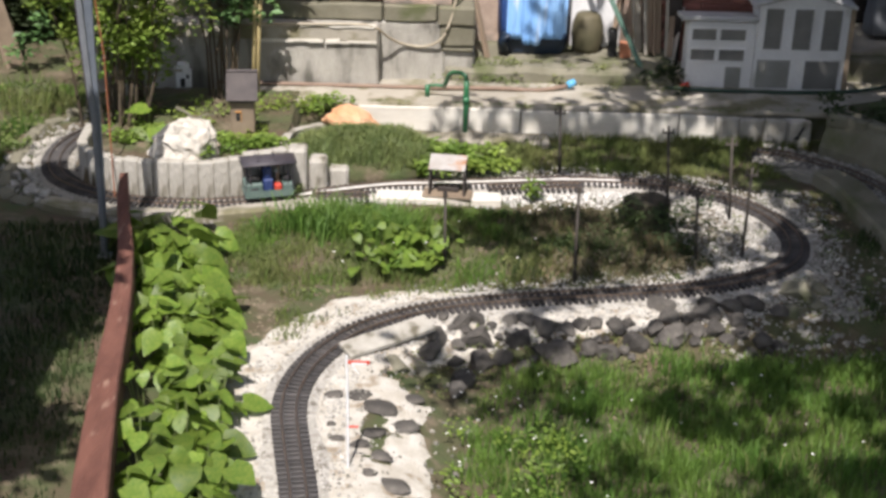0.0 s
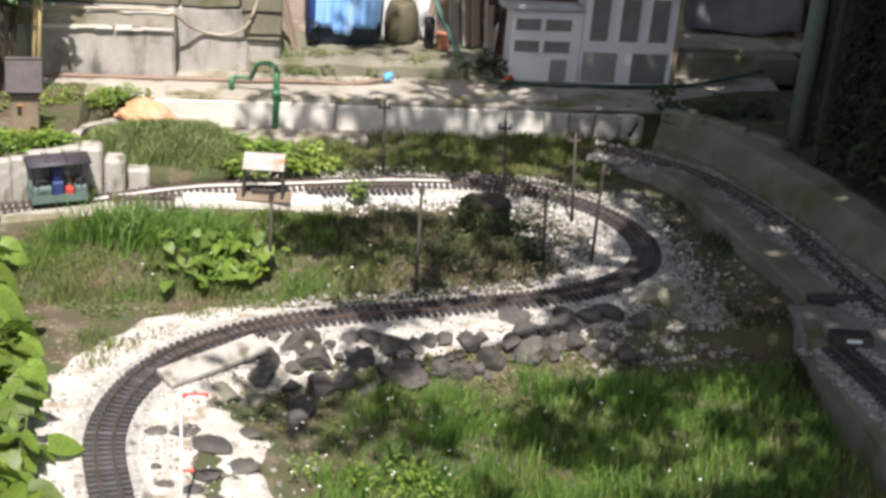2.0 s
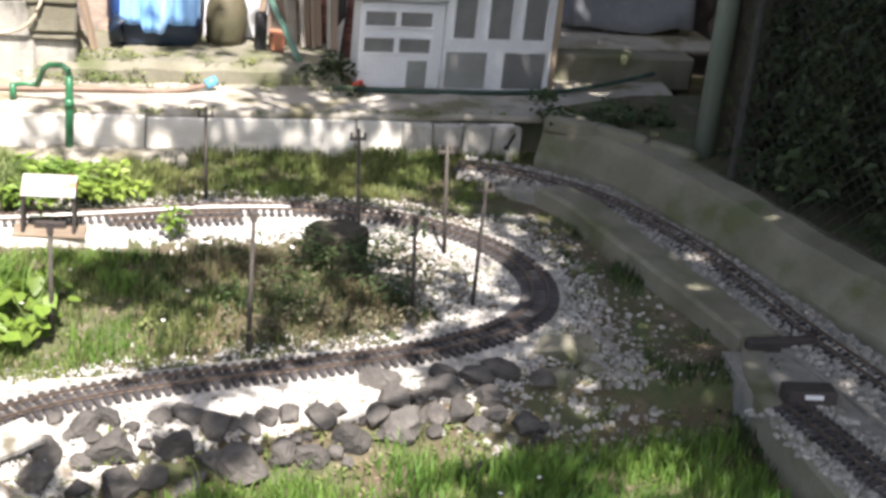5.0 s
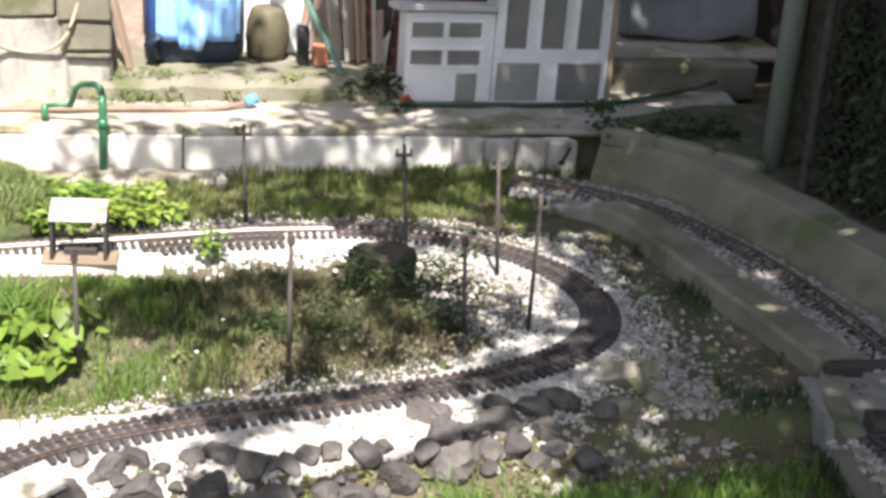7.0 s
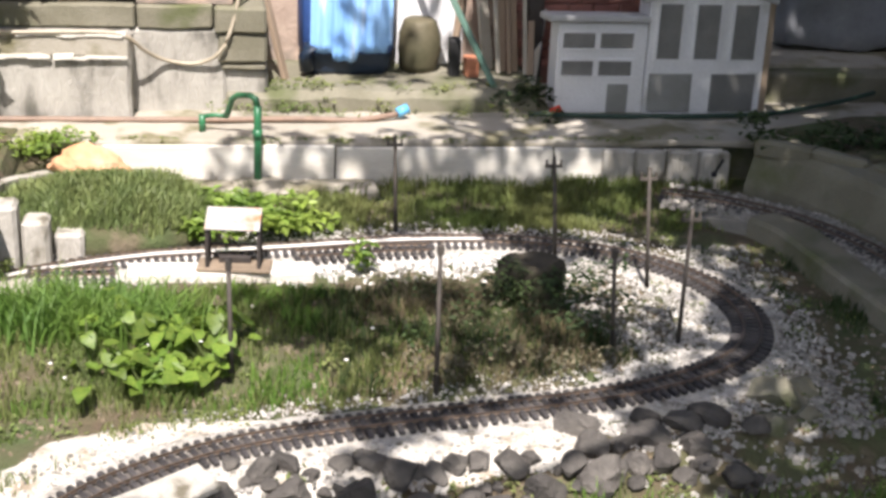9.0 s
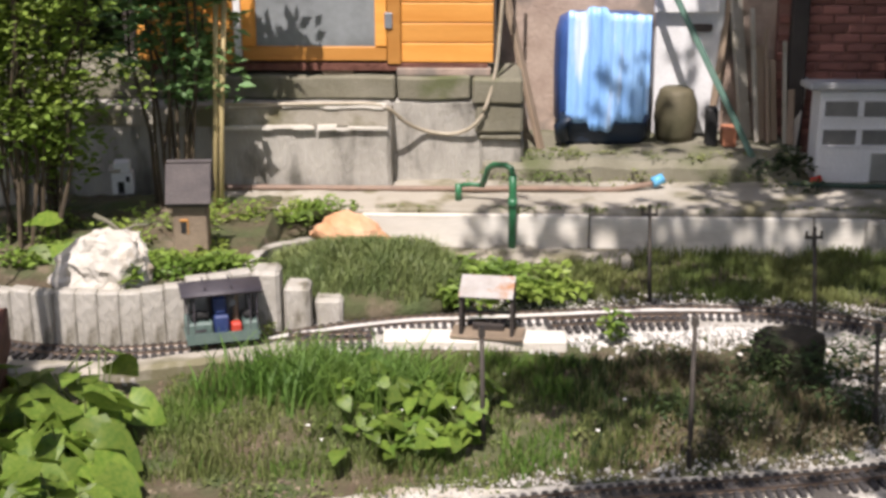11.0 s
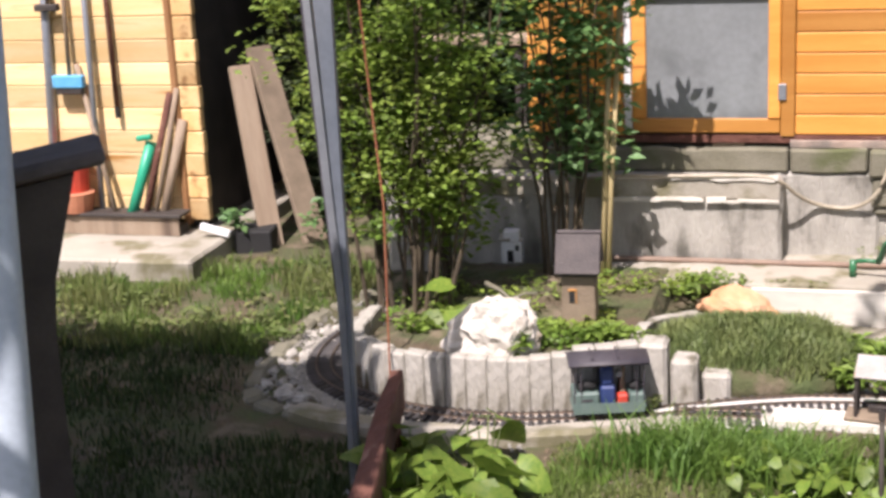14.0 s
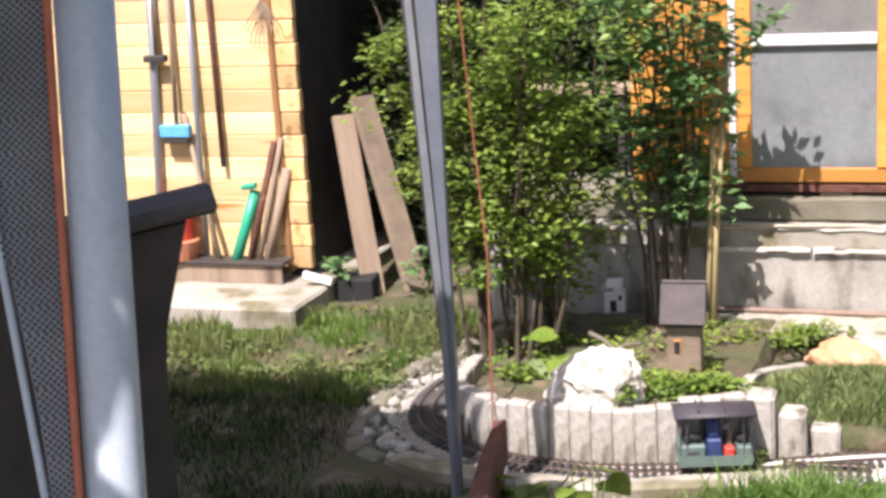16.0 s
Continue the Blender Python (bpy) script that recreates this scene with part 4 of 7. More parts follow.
# ---------------------------------------------------------------- dollhouse-like hutch
def hutch():
    X, Y, Z = 1.291, 5.63, 0.14
    h = empty("rabbit_hutch", X, Y, Z, 0, "white painted wooden hutch shaped like a house with grey windows", "hutch")

    def B(name, x0, x1, z0, z1, y0, y1, m, parent=h, label="", bevel=0.004):
        return part(name, box(x0 - X, x1 - X, y0, y1, z0 - Z, z1 - Z, bevel), m, parent, label)
    low = B("low_wing", 1.291, 1.650, 0.14, 0.506, 0.0, 0.15, M_WHITE)
    bm = bmesh.new()
    prof = [(1.652, 0.14), (2.135, 0.14), (2.135, 0.60), (1.888, 0.672), (1.652, 0.60)]
    f0 = [bm.verts.new((x - X, -0.008, z - Z)) for x, z in prof]
    f1 = [bm.verts.new((x - X, 0.16, z - Z)) for x, z in prof]
    bm.faces.new(f0)
    bm.faces.new(f1[::-1])
    for k in range(5):
        bm.faces.new((f0[k], f0[(k + 1) % 5], f1[(k + 1) % 5], f1[k]))
    tall = part("gable_wing", bm, M_WHITE, h)
    part("low_roof", box(-0.045, 0.36, -0.035, 0.17, 0, 0.028, 0.006, m=pose(0, 0, 0.372, -8)), M_ROOFW, h, "pale grey flat roof board")
    for s in (-1, 1):
        a = math.degrees(math.atan2(0.072, 0.2415))
        m = pose(1.888 - X, 0, 0.676 - Z, 0, s * a, 0)
        x0, x1 = (0.0, 0.285) if s > 0 else (-0.285, 0.0)
        part("gable_roof", box(x0, x1, -0.035, 0.18, 0.0, 0.018, 0.004, m=m), M_ROOFW, h, "grey sloping roof board")
    for x0, x1 in ((1.312, 1.438), (1.462, 1.594)):
        for z0, z1 in ((0.408, 0.468), (0.296, 0.356)):
            w = B("small_window", x0, x1, z0, z1, -0.003, 0.004, M_GREYWIN, low)
            B("frame", x0 - 0.008, x1 + 0.008, z1 + 0.0005, z1 + 0.009, -0.009, 0.002, M_WHITE, w, bevel=0.001)
            B("frame", x0 - 0.008, x1 + 0.008, z0 - 0.009, z0 - 0.0005, -0.009, 0.002, M_WHITE, w, bevel=0.001)
    B("small_door", 1.504, 1.588, 0.146, 0.262, -0.006, 0.004, M_GREYDOOR, low, "grey little door")
    for x0, x1 in ((1.690, 1.782), (1.842, 1.938), (1.996, 2.092)):
        w = B("tall_window", x0, x1, 0.368, 0.588, -0.012, -0.004, M_GREYWIN, tall)
        B("frame", x0 - 0.008, x0 - 0.0005, 0.36, 0.594, -0.018, -0.007, M_WHITE, w, bevel=0.001)
        B("frame", x1 + 0.0005, x1 + 0.008, 0.36, 0.594, -0.018, -0.007, M_WHITE, w, bevel=0.001)
    B("panel", 1.668, 1.845, 0.152, 0.308, -0.014, -0.005, M_GREYDOOR, tall, "grey painted panel")
    B("panel", 1.925, 2.108, 0.152, 0.308, -0.014, -0.005, M_GREYWIN, tall, "dark wire-mesh panel")
    B("side_board", 2.137, 2.165, 0.14, 0.60, -0.004, 0.16, M_WOOD, h)


hutch()


# ---------------------------------------------------------------- barrel and junk by the wall
def barrel():
    """A squarish dark barrel with a corrugated pale blue sheet leaning on its front."""
    X, Y = 0.487, 5.985
    b = empty("barrel", X, Y, 0.222, 0, "blue plastic barrel with a black base and a ribbed sheet leaning", "barrel")

    def hull(rings):
        bm = bmesh.new()
        out = []
        for z, r in rings:
            out.append([bm.verts.new((r * max(abs(math.cos(t)), abs(math.sin(t))) ** -0.62 * math.cos(t), 0.58 * r * max(abs(math.cos(t)), abs(math.sin(t))) ** -0.62 * math.sin(t), z)) for t in [2 * math.pi * i / 48 for i in range(48)]])
        for a, c in zip(out, out[1:]):
            for i in range(48):
                bm.faces.new((a[i], a[(i + 1) % 48], c[(i + 1) % 48], c[i]))
        bm.faces.new(out[0][::-1])
        bm.faces.new(out[-1])
        return bm
    part("shell", hull(((0.085, 0.186), (0.10, 0.196), (0.30, 0.20), (0.44, 0.197), (0.50, 0.18), (0.515, 0.15))), M_DEEPBLUE, b, "deep blue hull", True)
    part("base", wobble(hull(((0.0, 0.165), (0.02, 0.185), (0.08, 0.192), (0.095, 0.188))), 0.004, 8), M_NAVY, b, "black plastic base", True)
    part("handle", wobble(tube_bm([(-0.165, -0.135, 0.03), (-0.172, -0.145, 0.09), (-0.15, -0.15, 0.135)], 0.030, 10), 0.004, 9), M_NAVY, b, "dark grip", True)
    bm = bmesh.new()
    cols, rows, grid = 56, 12, {}
    for side in (0, 1):
        for i in range(cols + 1):
            u = i / cols
            rib = 0.0045 * math.tanh(2.5 * math.sin(u * 7.5 * 2 * math.pi))
            lo = 0.105 + 0.035 * smoothstep(0.55, 0.6, u) - 0.035 * smoothstep(0.25, 0.3, u) + 0.012 * noise.noise(Vector((u * 9, 4, 0))) + 0.03 * smoothstep(0.93, 0.96, u)
            hi = 0.545 - 0.015 * u + 0.022 * smoothstep(0.2, 0.25, u) * smoothstep(0.5, 0.45, u) + 0.006 * noise.noise(Vector((u * 12, 1, 0)))
            for j in range(rows + 1):
                v = j / rows
                grid[side, i, j] = bm.verts.new((-0.152 + 0.328 * u + 0.004 * (v - 0.5), -0.148 + 0.035 * v + rib + 0.004 * side + 0.004 * noise.noise(Vector((u * 4, v * 4, 2))), lo + (hi - lo) * v))
    for i in range(cols):
        for j in range(rows):
            for side in (0, 1):
                bm.faces.new((grid[side, i, j], grid[side, i + 1, j], grid[side, i + 1, j + 1], grid[side, i, j + 1]))
    for i in range(cols):
        for j in (0, rows):
            bm.faces.new((grid[0, i, j], grid[0, i + 1, j], grid[1, i + 1, j], grid[1, i, j]))
    for j in range(rows):
        for i in (0, cols):
            bm.faces.new((grid[0, i, j], grid[0, i, j + 1], grid[1, i, j + 1], grid[1, i, j]))
    part("front_sheet", bm, M_BLUE, b, "ribbed light blue sheet, pale with wear and painted sun highlights", True)


barrel()


def leaning(name, p, q, w, t, material, label, category="plank", group="", rz=0.0):
    """A board from its foot p to its head q, w wide across the view, t thick."""
    p, q = Vector(p), Vector(q)
    d = q - p
    m = Matrix.Translation(p) @ d.to_track_quat("Z", "Y").to_matrix().to_4x4() @ pose(0, 0, 0, 0, 0, rz)
    bm = box(-w / 2, w / 2, -t / 2, t / 2, 0, d.length, 0.003)
    wobble(bm, 0.002, 9, p.x * 5)
    ob = part(name, bm, material)
    ob.matrix_world = m
    return tagged(ob, label, category, group)


leaning("prop_plank", (0.235, 5.80, 0.222), (0.06, 5.90, 0.95), 0.038, 0.02, M_WOOD, "grey weathered plank leaning by the blue barrel")
leaning("board", (1.08, 5.98, 0.222), (1.0, 6.09, 0.95), 0.06, 0.016, M_CONC, "pale grey board leaning on the wall", group="boards leaning on the wall")
for i, (x, h, w, m) in enumerate(((1.135, 0.40, 0.035, M_WOOD), (1.165, 0.36, 0.02, M_BEAM), (1.19, 0.34, 0.03, M_WOOD), (1.262, 0.27, 0.035, M_WHITEW))):
    leaning("board", (x, 5.96, 0.222 if x < 1.25 else 0.14), (x + (0.05 if i == 3 else -0.012), 6.05, 0.2 + h), w, 0.014, m, "weathered board offcut leaning on the wall", group="boards leaning on the wall")
for i, (x, h, w, m) in enumerate(((1.105, 0.55, 0.02, M_CONC), (1.15, 0.47, 0.016, M_WOOD), (1.215, 0.42, 0.018, M_CONC), (1.235, 0.30, 0.03, M_WOOD))):
    leaning("board", (x + 0.01, 5.93 - 0.01 * i, 0.222), (x - 0.02 + 0.015 * i, 6.045, 0.2 + h), w, 0.012, m, "thin grey lath leaning on the wall", group="boards leaning on the wall")
leaning("board", (0.93, 6.0, 0.222), (1.02, 6.1, 0.98), 0.03, 0.014, M_WOOD, "brown lath leaning on the wall", group="boards leaning on the wall")
leaning("green_lath", (1.07, 5.72, 0.21), (0.665, 5.92, 1.0), 0.026, 0.02, M_FADEDGREEN, "faded green lath leaning against the wall", "lath")


def lathe_bm(x, y, z, prof, n=24):
    bm = bmesh.new()
    rings = [[bm.verts.new((x + r * math.cos(2 * math.pi * i / n), y + r * math.sin(2 * math.pi * i / n), z + h)) for i in range(n)] for h, r in prof]
    for a, c in zip(rings, rings[1:]):
        for i in range(n):
            bm.faces.new((a[i], a[(i + 1) % n], c[(i + 1) % n], c[i]))
    bm.faces.new(rings[0][::-1])
    bm.faces.new(rings[-1])
    return bm


tagged(part("mossy_barrel", wobble(lathe_bm(0.79, 5.99, 0.222, ((0.0, 0.068), (0.03, 0.08), (0.09, 0.09), (0.15, 0.086), (0.19, 0.072), (0.205, 0.068), (0.215, 0.055))), 0.004, 8), mat("mossy_plastic", (0.06, 0.058, 0.028), (0.13, 0.11, 0.065), 6.0, 0.7, 0.2, 60), smooth=True), "moss-stained squat barrel beside the blue one", "barrel")


def junk_box(x0, x1, y0, y1, z0, z1, m, label, category="panel"):
    return tagged(part("junk_panel", wobble(box(x0, x1, y0, y1, z0, z1, 0.006), 0.004, 7, x0), m), label, category, "junk by the wall")


junk_box(0.70, 0.98, 6.06, 6.11, 0.222, 0.80, M_WHITE, "dirty white sheet panel against the wall")
junk_box(0.69, 0.95, 6.02, 6.055, 0.735, 0.80, M_WHITE, "white horizontal rail of old furniture")
# Dark bar put where the furniture has a slot in shade.
junk_box(0.84, 0.93, 6.035, 6.056, 0.655, 0.685, M_DARKWOOD, "dark bar standing in for a dark slot in old furniture")
junk_box(0.90, 0.945, 5.86, 5.92, 0.222, 0.38, M_BLACK, "small black pot by the barrel", "pot")
junk_box(0.965, 1.02, 5.85, 5.93, 0.222, 0.30, M_TERRA, "broken brick on the step", "brick")
junk_box(1.24, 1.31, 6.0, 6.05, 0.14, 0.95, M_DARKWOOD, "dark upright post in front of the bricks", "post")

# tarp and dark gap on the terrace
tagged(part("tarp", wobble(slab_bm(2.42, 3.02, 6.1, 6.3, 0.29, 1.3, 12, 0.02, 31), 0.05, 3.2, 2), M_TARP, smooth=True), "crumpled grey tarpaulin over stored goods", "tarpaulin")
solid("tarp_shelf", slab_bm(2.2, 3.1, 5.90, 6.5, 0.245, 0.278, 8, 0.004, 33), M_CONC, "concrete shelf below the tarpaulin", "shelf")


# ---------------------------------------------------------------- pipes and hoses
def standpipe():
    s = empty("standpipe", 0.112, 5.205, 0.0, 0, "bent green plastic water pipe standing by the planks", "pipe")
    part("pipe", tube_bm([(0, 0, -0.02), (0, 0, 0.12), (0, 0.004, 0.24), (0, 0.01, 0.285)], 0.0145, 12), M_GREENP, s, "", True)
    part("collar", tube_bm([(0, 0.003, 0.165), (0, 0.003, 0.20)], 0.0175, 12), M_GREENP, s, "", True)
    part("bend", tube_bm([(0, 0.01, 0.285), (-0.006, 0.02, 0.308), (-0.028, 0.035, 0.318), (-0.07, 0.07, 0.308), (-0.09, 0.10, 0.285), (-0.102, 0.13, 0.235), (-0.112, 0.15, 0.205)], 0.0115, 12), M_GREENP, s, "", True)
    part("tail", tube_bm([(-0.112, 0.15, 0.205), (-0.15, 0.165, 0.205), (-0.19, 0.17, 0.20)], 0.0085, 10), M_GREENP, s, "", True)
    part("tap", tube_bm([(-0.2, 0.17, 0.205), (-0.2, 0.17, 0.142)], 0.013, 10), M_GREENP, s, "green tap", True)


standpipe()
solid("pipe_pad", wobble(lathe_bm(0.112, 5.17, -0.05, ((0.0, 0.10), (0.05, 0.10), (0.062, 0.09))), 0.004, 12), M_CONC, "round concrete pad at the foot of the water pipe", "pad")


def hose(name, pts, r, material, label):
    P, _ = smooth_path(pts, 0.02)
    return tagged(part(name, tube_bm(P, r, 8), material, smooth=True), label, "hose")


hose("garden_hose", [(-1.02, 5.50, 0.475), (-0.7, 5.50, 0.478), (-0.45, 5.505, 0.48), (-0.36, 5.51, 0.463), (-0.30, 5.56, 0.40), (-0.22, 5.622, 0.345), (-0.10, 5.624, 0.335), (-0.01, 5.598, 0.40), (0.045, 5.62, 0.56), (0.065, 5.63, 0.75), (0.085, 5.64, 1.1), (0.09, 5.64, 1.5)], 0.0075, M_HOSE, "beige garden hose looped over the wall")
hose("brown_hose", [(-1.2, 5.49, 0.152), (-0.8, 5.49, 0.152), (-0.4, 5.485, 0.152), (0.0, 5.48, 0.155), (0.3, 5.5, 0.152), (0.5, 5.49, 0.152), (0.66, 5.53, 0.165)], 0.011, M_HOSEBR, "brown hose lying along the terrace")
tagged(part("hose_end", tube_bm([(0.655, 5.528, 0.17), (0.695, 5.54, 0.185)], 0.02, 10), M_SKYBLUE, smooth=True), "light blue hose connector", "hose connector")
hose("green_hose", [(1.18, 5.58, 0.153), (1.5, 5.55, 0.153), (1.9, 5.555, 0.153), (2.2, 5.60, 0.153), (2.5, 5.70, 0.17), (2.7, 5.76, 0.2)], 0.010, M_DARKGREEN, "dark green hose lying before the hutch")
# Small red thing of unknown use, added as a plain stub.
tagged(part("red_toy", tube_bm([(1.275, 5.60, 0.15), (1.315, 5.60, 0.165)], 0.02, 10), M_RED, smooth=True), "small red plastic object by the hutch", "toy")
tagged(part("drain_post", tube_bm([(2.455, 4.70, 0.1), (2.46, 4.71, 0.8), (2.47, 4.72, 1.9)], 0.042, 14), M_GREENPOST, smooth=True), "weathered greenish wooden post on the bank", "post")

# ---------------------------------------------------------------- telegraph poles
POLES = ((0.008, 3.56, 0.338, -0.006, 0), (0.545, 3.52, 0.43, -0.005, 0), (1.087, 3.76, 0.312, -0.02, 0), (1.296, 3.813, 0.422, 0.0, 1), (1.056, 4.407, 0.384, -0.03, 1), (0.568, 4.617, 0.352, -0.014, 1), (1.313, 4.218, 0.406, -0.03, 1))
for i, (x, y, h, lean, arm) in enumerate(POLES):
    if i == 5:
        y += 0.11
    g = empty("telegraph_pole", x, y, gz(x, y) - 0.01, 0, "thin dark model telegraph pole" + (" with a cross arm" if arm else " without cross arm"), "telegraph pole", "model telegraph poles")
    part("pole", tube_bm([(0, 0, 0), (lean * 0.5, 0, h * 0.5), (lean, 0, h + 0.01)], 0.0075, 8, taper=0.006), M_POLE, g, smooth=True)
    if arm:
        part("cross_arm", box(lean - 0.028, lean + 0.028, -0.004, 0.004, h - 0.03, h - 0.02, 0.001), M_POLE, g)
        for s in (-1, 1):
            part("insulator", tube_bm([(lean + s * 0.023, 0, h - 0.02), (lean + s * 0.023, 0, h - 0.004)], 0.004, 6), M_POLE, g)
    else:
        part("cap", box(lean - 0.009, lean + 0.009, -0.009, 0.009, h - 0.012, h + 0.014, 0.002), M_POLE, g)
b = empty("point_lever", 1.80, 5.10, 0.06, 0, "small dark point lever by the channel", "lever")
part("rod", tube_bm([(0, 0, 0), (0.03, 0, 0.06)], 0.006, 6), M_BLACK, b)
part("knob", rock_bm(0.014, 0.014, 0.014, 3, 1, 0.05), M_BLACK, b)


# ---------------------------------------------------------------- shelter, tower, little house
def shelter():
    s = empty("station_shelter", 0.022, 4.372, 0.007, -7, "tiny open wooden platform shelter with a rusty slanted roof", "shelter")
    part("base", box(-0.115, 0.115, -0.05, 0.05, 0, 0.012, 0.003), M_TOWER, s)
    for x in (-0.082, 0.078):
        part("post", box(x - 0.0055, x + 0.0055, -0.038, -0.028, 0.012, 0.135, 0.001), M_DARKWOOD, s)
        part("post", box(x - 0.0055, x + 0.0055, 0.028, 0.038, 0.012, 0.175, 0.001), M_DARKWOOD, s)
    part("brace", box(-0.076, 0.072, 0.030, 0.036, 0.060, 0.068, 0.001), M_DARKWOOD, s)
    part("bench", box(-0.05, 0.05, 0.005, 0.028, 0.012, 0.034, 0.002), M_DARKWOOD, s)
    part("roof", wobble(box(-0.088, 0.082, -0.052, 0.046, 0, 0.005, 0.001, m=pose(0, 0, 0.162, 27, 0, 0)), 0.002, 15), M_RUSTROOF, s, "pale roof plate with rust")


shelter()


def tower():
    t = empty("model_tower", -0.962, 4.70, 0.12, 4, "small wooden model signal tower with a dark pitched roof", "model building")
    part("body", box(-0.056, 0.056, -0.045, 0.05, 0.0, 0.235, 0.004), M_TOWER, t)
    part("opening", box(-0.030, -0.013, -0.0475, -0.04, 0.125, 0.165, 0.0), M_BLACK, t, "dark window")
    part("frame", box(-0.034, -0.009, -0.049, -0.0455, 0.165, 0.172, 0.001), M_ORANGE, t)
    part("frame", box(-0.009, -0.005, -0.049, -0.0455, 0.12, 0.172, 0.001), M_ORANGE, t)
    part("eave", box(-0.066, 0.066, -0.055, 0.06, 0.215, 0.24, 0.003), M_DARKWOOD, t)
    for s in (-1, 1):
        x = box(-0.074, 0.074, -0.002, 0.012, 0, 0.135, 0.002, m=pose(0, s * -0.075, 0.232, s * -27, 0, 0))
        part("roof", x, M_SLATE, t, "dark slate-grey roof slope")
    part("gable", box(-0.06, 0.06, -0.03, 0.03, 0.24, 0.30, 0.002), M_TOWER, t)


tower()


def little_house():
    t = empty("model_house", -1.362, 5.42, 0.15, 8, "tiny white model house among the plants", "model building")
    part("body", box(-0.04, 0.04, -0.03, 0.03, 0, 0.085, 0.003), M_WHITE, t)
    part("gable", box(-0.03, 0.03, -0.028, 0.028, 0.085, 0.125, 0.003), M_WHITE, t)
    part("opening", box(-0.018, 0.006, -0.033, -0.028, 0.005, 0.05, 0), M_BLACK, t)
    part("opening", box(0.014, 0.028, -0.033, -0.028, 0.05, 0.07, 0), M_BLACK, t)
    part("roof", box(-0.05, -0.005, -0.04, 0.04, 0.088, 0.10, 0.002, m=pose(0, 0, 0, 0, 0, 0)), M_CONC, t)


little_house()


def loco():
    i = min(range(len(main_pts)), key=lambda k: (main_pts[k].x + 0.80) ** 2 + (main_pts[k].y - 4.29) ** 2)
    p, h = main_pts[i], main_heads[i]
    g = empty("model_locomotive", p.x, p.y, 0.009, math.degrees(math.atan2(h.y, h.x)) + 180, "dark green open model locomotive with a flat canopy roof", "model train")
    part("frame", box(-0.105, 0.105, -0.044, 0.044, 0.014, 0.030, 0.003), M_LOCOROOF, g, "dark underframe")
    part("footplate", box(-0.114, 0.114, -0.052, 0.052, 0.030, 0.040, 0.002), M_LOCO, g)
    part("side_skirt", box(-0.112, 0.108, -0.0535, -0.0522, 0.018, 0.052, 0.0005), M_LOCO, g)
    hood = part("hood", box(-0.112, -0.030, -0.050, 0.050, 0.0405, 0.086, 0.006), M_LOCO, g, "green bonnet")
    part("vent", box(-0.084, -0.052, -0.0516, -0.0504, 0.058, 0.066, 0.0), M_LOCOROOF, hood)
    part("cushion", wobble(tube_bm([(-0.095, -0.02, 0.094), (-0.07, -0.02, 0.104), (-0.045, -0.02, 0.094)], 0.016, 10), 0.003, 30), M_BLACK, g, "black bundle on the bonnet", True)
    part("end_box", box(0.062, 0.112, -0.050, 0.050, 0.0405, 0.078, 0.005), M_LOCO, g)
    part("seat", wobble(tube_bm([(0.07, -0.015, 0.086), (0.085, -0.015, 0.096), (0.10, -0.015, 0.086)], 0.015, 10), 0.003, 30), M_BLACK, g, "black seat", True)
    part("bulkhead", box(-0.032, 0.02, 0.0, 0.012, 0.0405, 0.178, 0.004), M_BLACK, g, "black upright panel")
    part("cab_box", box(-0.026, 0.020, -0.040, -0.001, 0.0405, 0.100, 0.006), M_BLUEBOX, g, "dark blue lower cab box")
    part("cab_top", wobble(box(-0.024, 0.016, -0.030, -0.001, 0.1005, 0.160, 0.008), 0.002, 20), M_BLUEBOX, g, "dark blue upper cab box")
    part("tank", box(0.026, 0.058, -0.046, -0.014, 0.0405, 0.074, 0.005), M_RED, g, "small red tank")
    part("exhaust_pipe", tube_bm([(0.046, 0.0, 0.0405), (0.046, 0.0, 0.105), (0.050, 0.0, 0.150)], 0.011, 10, taper=0.006), M_TOWER, g, "brown upright pipe")
    part("gauge", tube_bm([(0.036, -0.010, 0.128), (0.036, 0.004, 0.128)], 0.010, 12), M_STEEL, g)
    for x in (-0.106, -0.086, 0.084, 0.106):
        for y in (-0.048, 0.048):
            part("post", tube_bm([(x, y, 0.04), (x, y, 0.183)], 0.0026, 6), M_LOCOROOF, g)
    bm = bmesh.new()
    rows = []
    for k in range(9):
        u = -1 + 2 * k / 8
        zt = 0.198 - 0.016 * u * u
        rows.append([bm.verts.new((x, 0.064 * u, z)) for x, z in ((-0.124, zt - 0.006), (-0.124, zt), (0.124, zt), (0.124, zt - 0.006))])
    for a, b in zip(rows, rows[1:]):
        for k in range(4):
            bm.faces.new((a[k], a[(k + 1) % 4], b[(k + 1) % 4], b[k]))
    bm.faces.new(rows[0])
    bm.faces.new(rows[-1][::-1])
    roof = part("roof", wobble(bm, 0.001, 9), M_LOCOROOF, g, "dark curved canopy", True)
    for x in (-0.05, 0.03):
        part("batten", box(x - 0.002, x + 0.002, -0.05, 0.05, 0.193, 0.2, 0.0005), M_LOCOROOF, roof)
    for x in (-0.06, 0.06):
        for y in (-0.03, 0.03):
            w = part("wheel", tube_bm([(x, y - 0.004, 0.016), (x, y + 0.004, 0.016)], 0.016, 14), M_BLACK, g)
            part("hub", tube_bm([(x, y - 0.006, 0.016), (x, y + 0.006, 0.016)], 0.005, 8), M_RAIL, w)


loco()


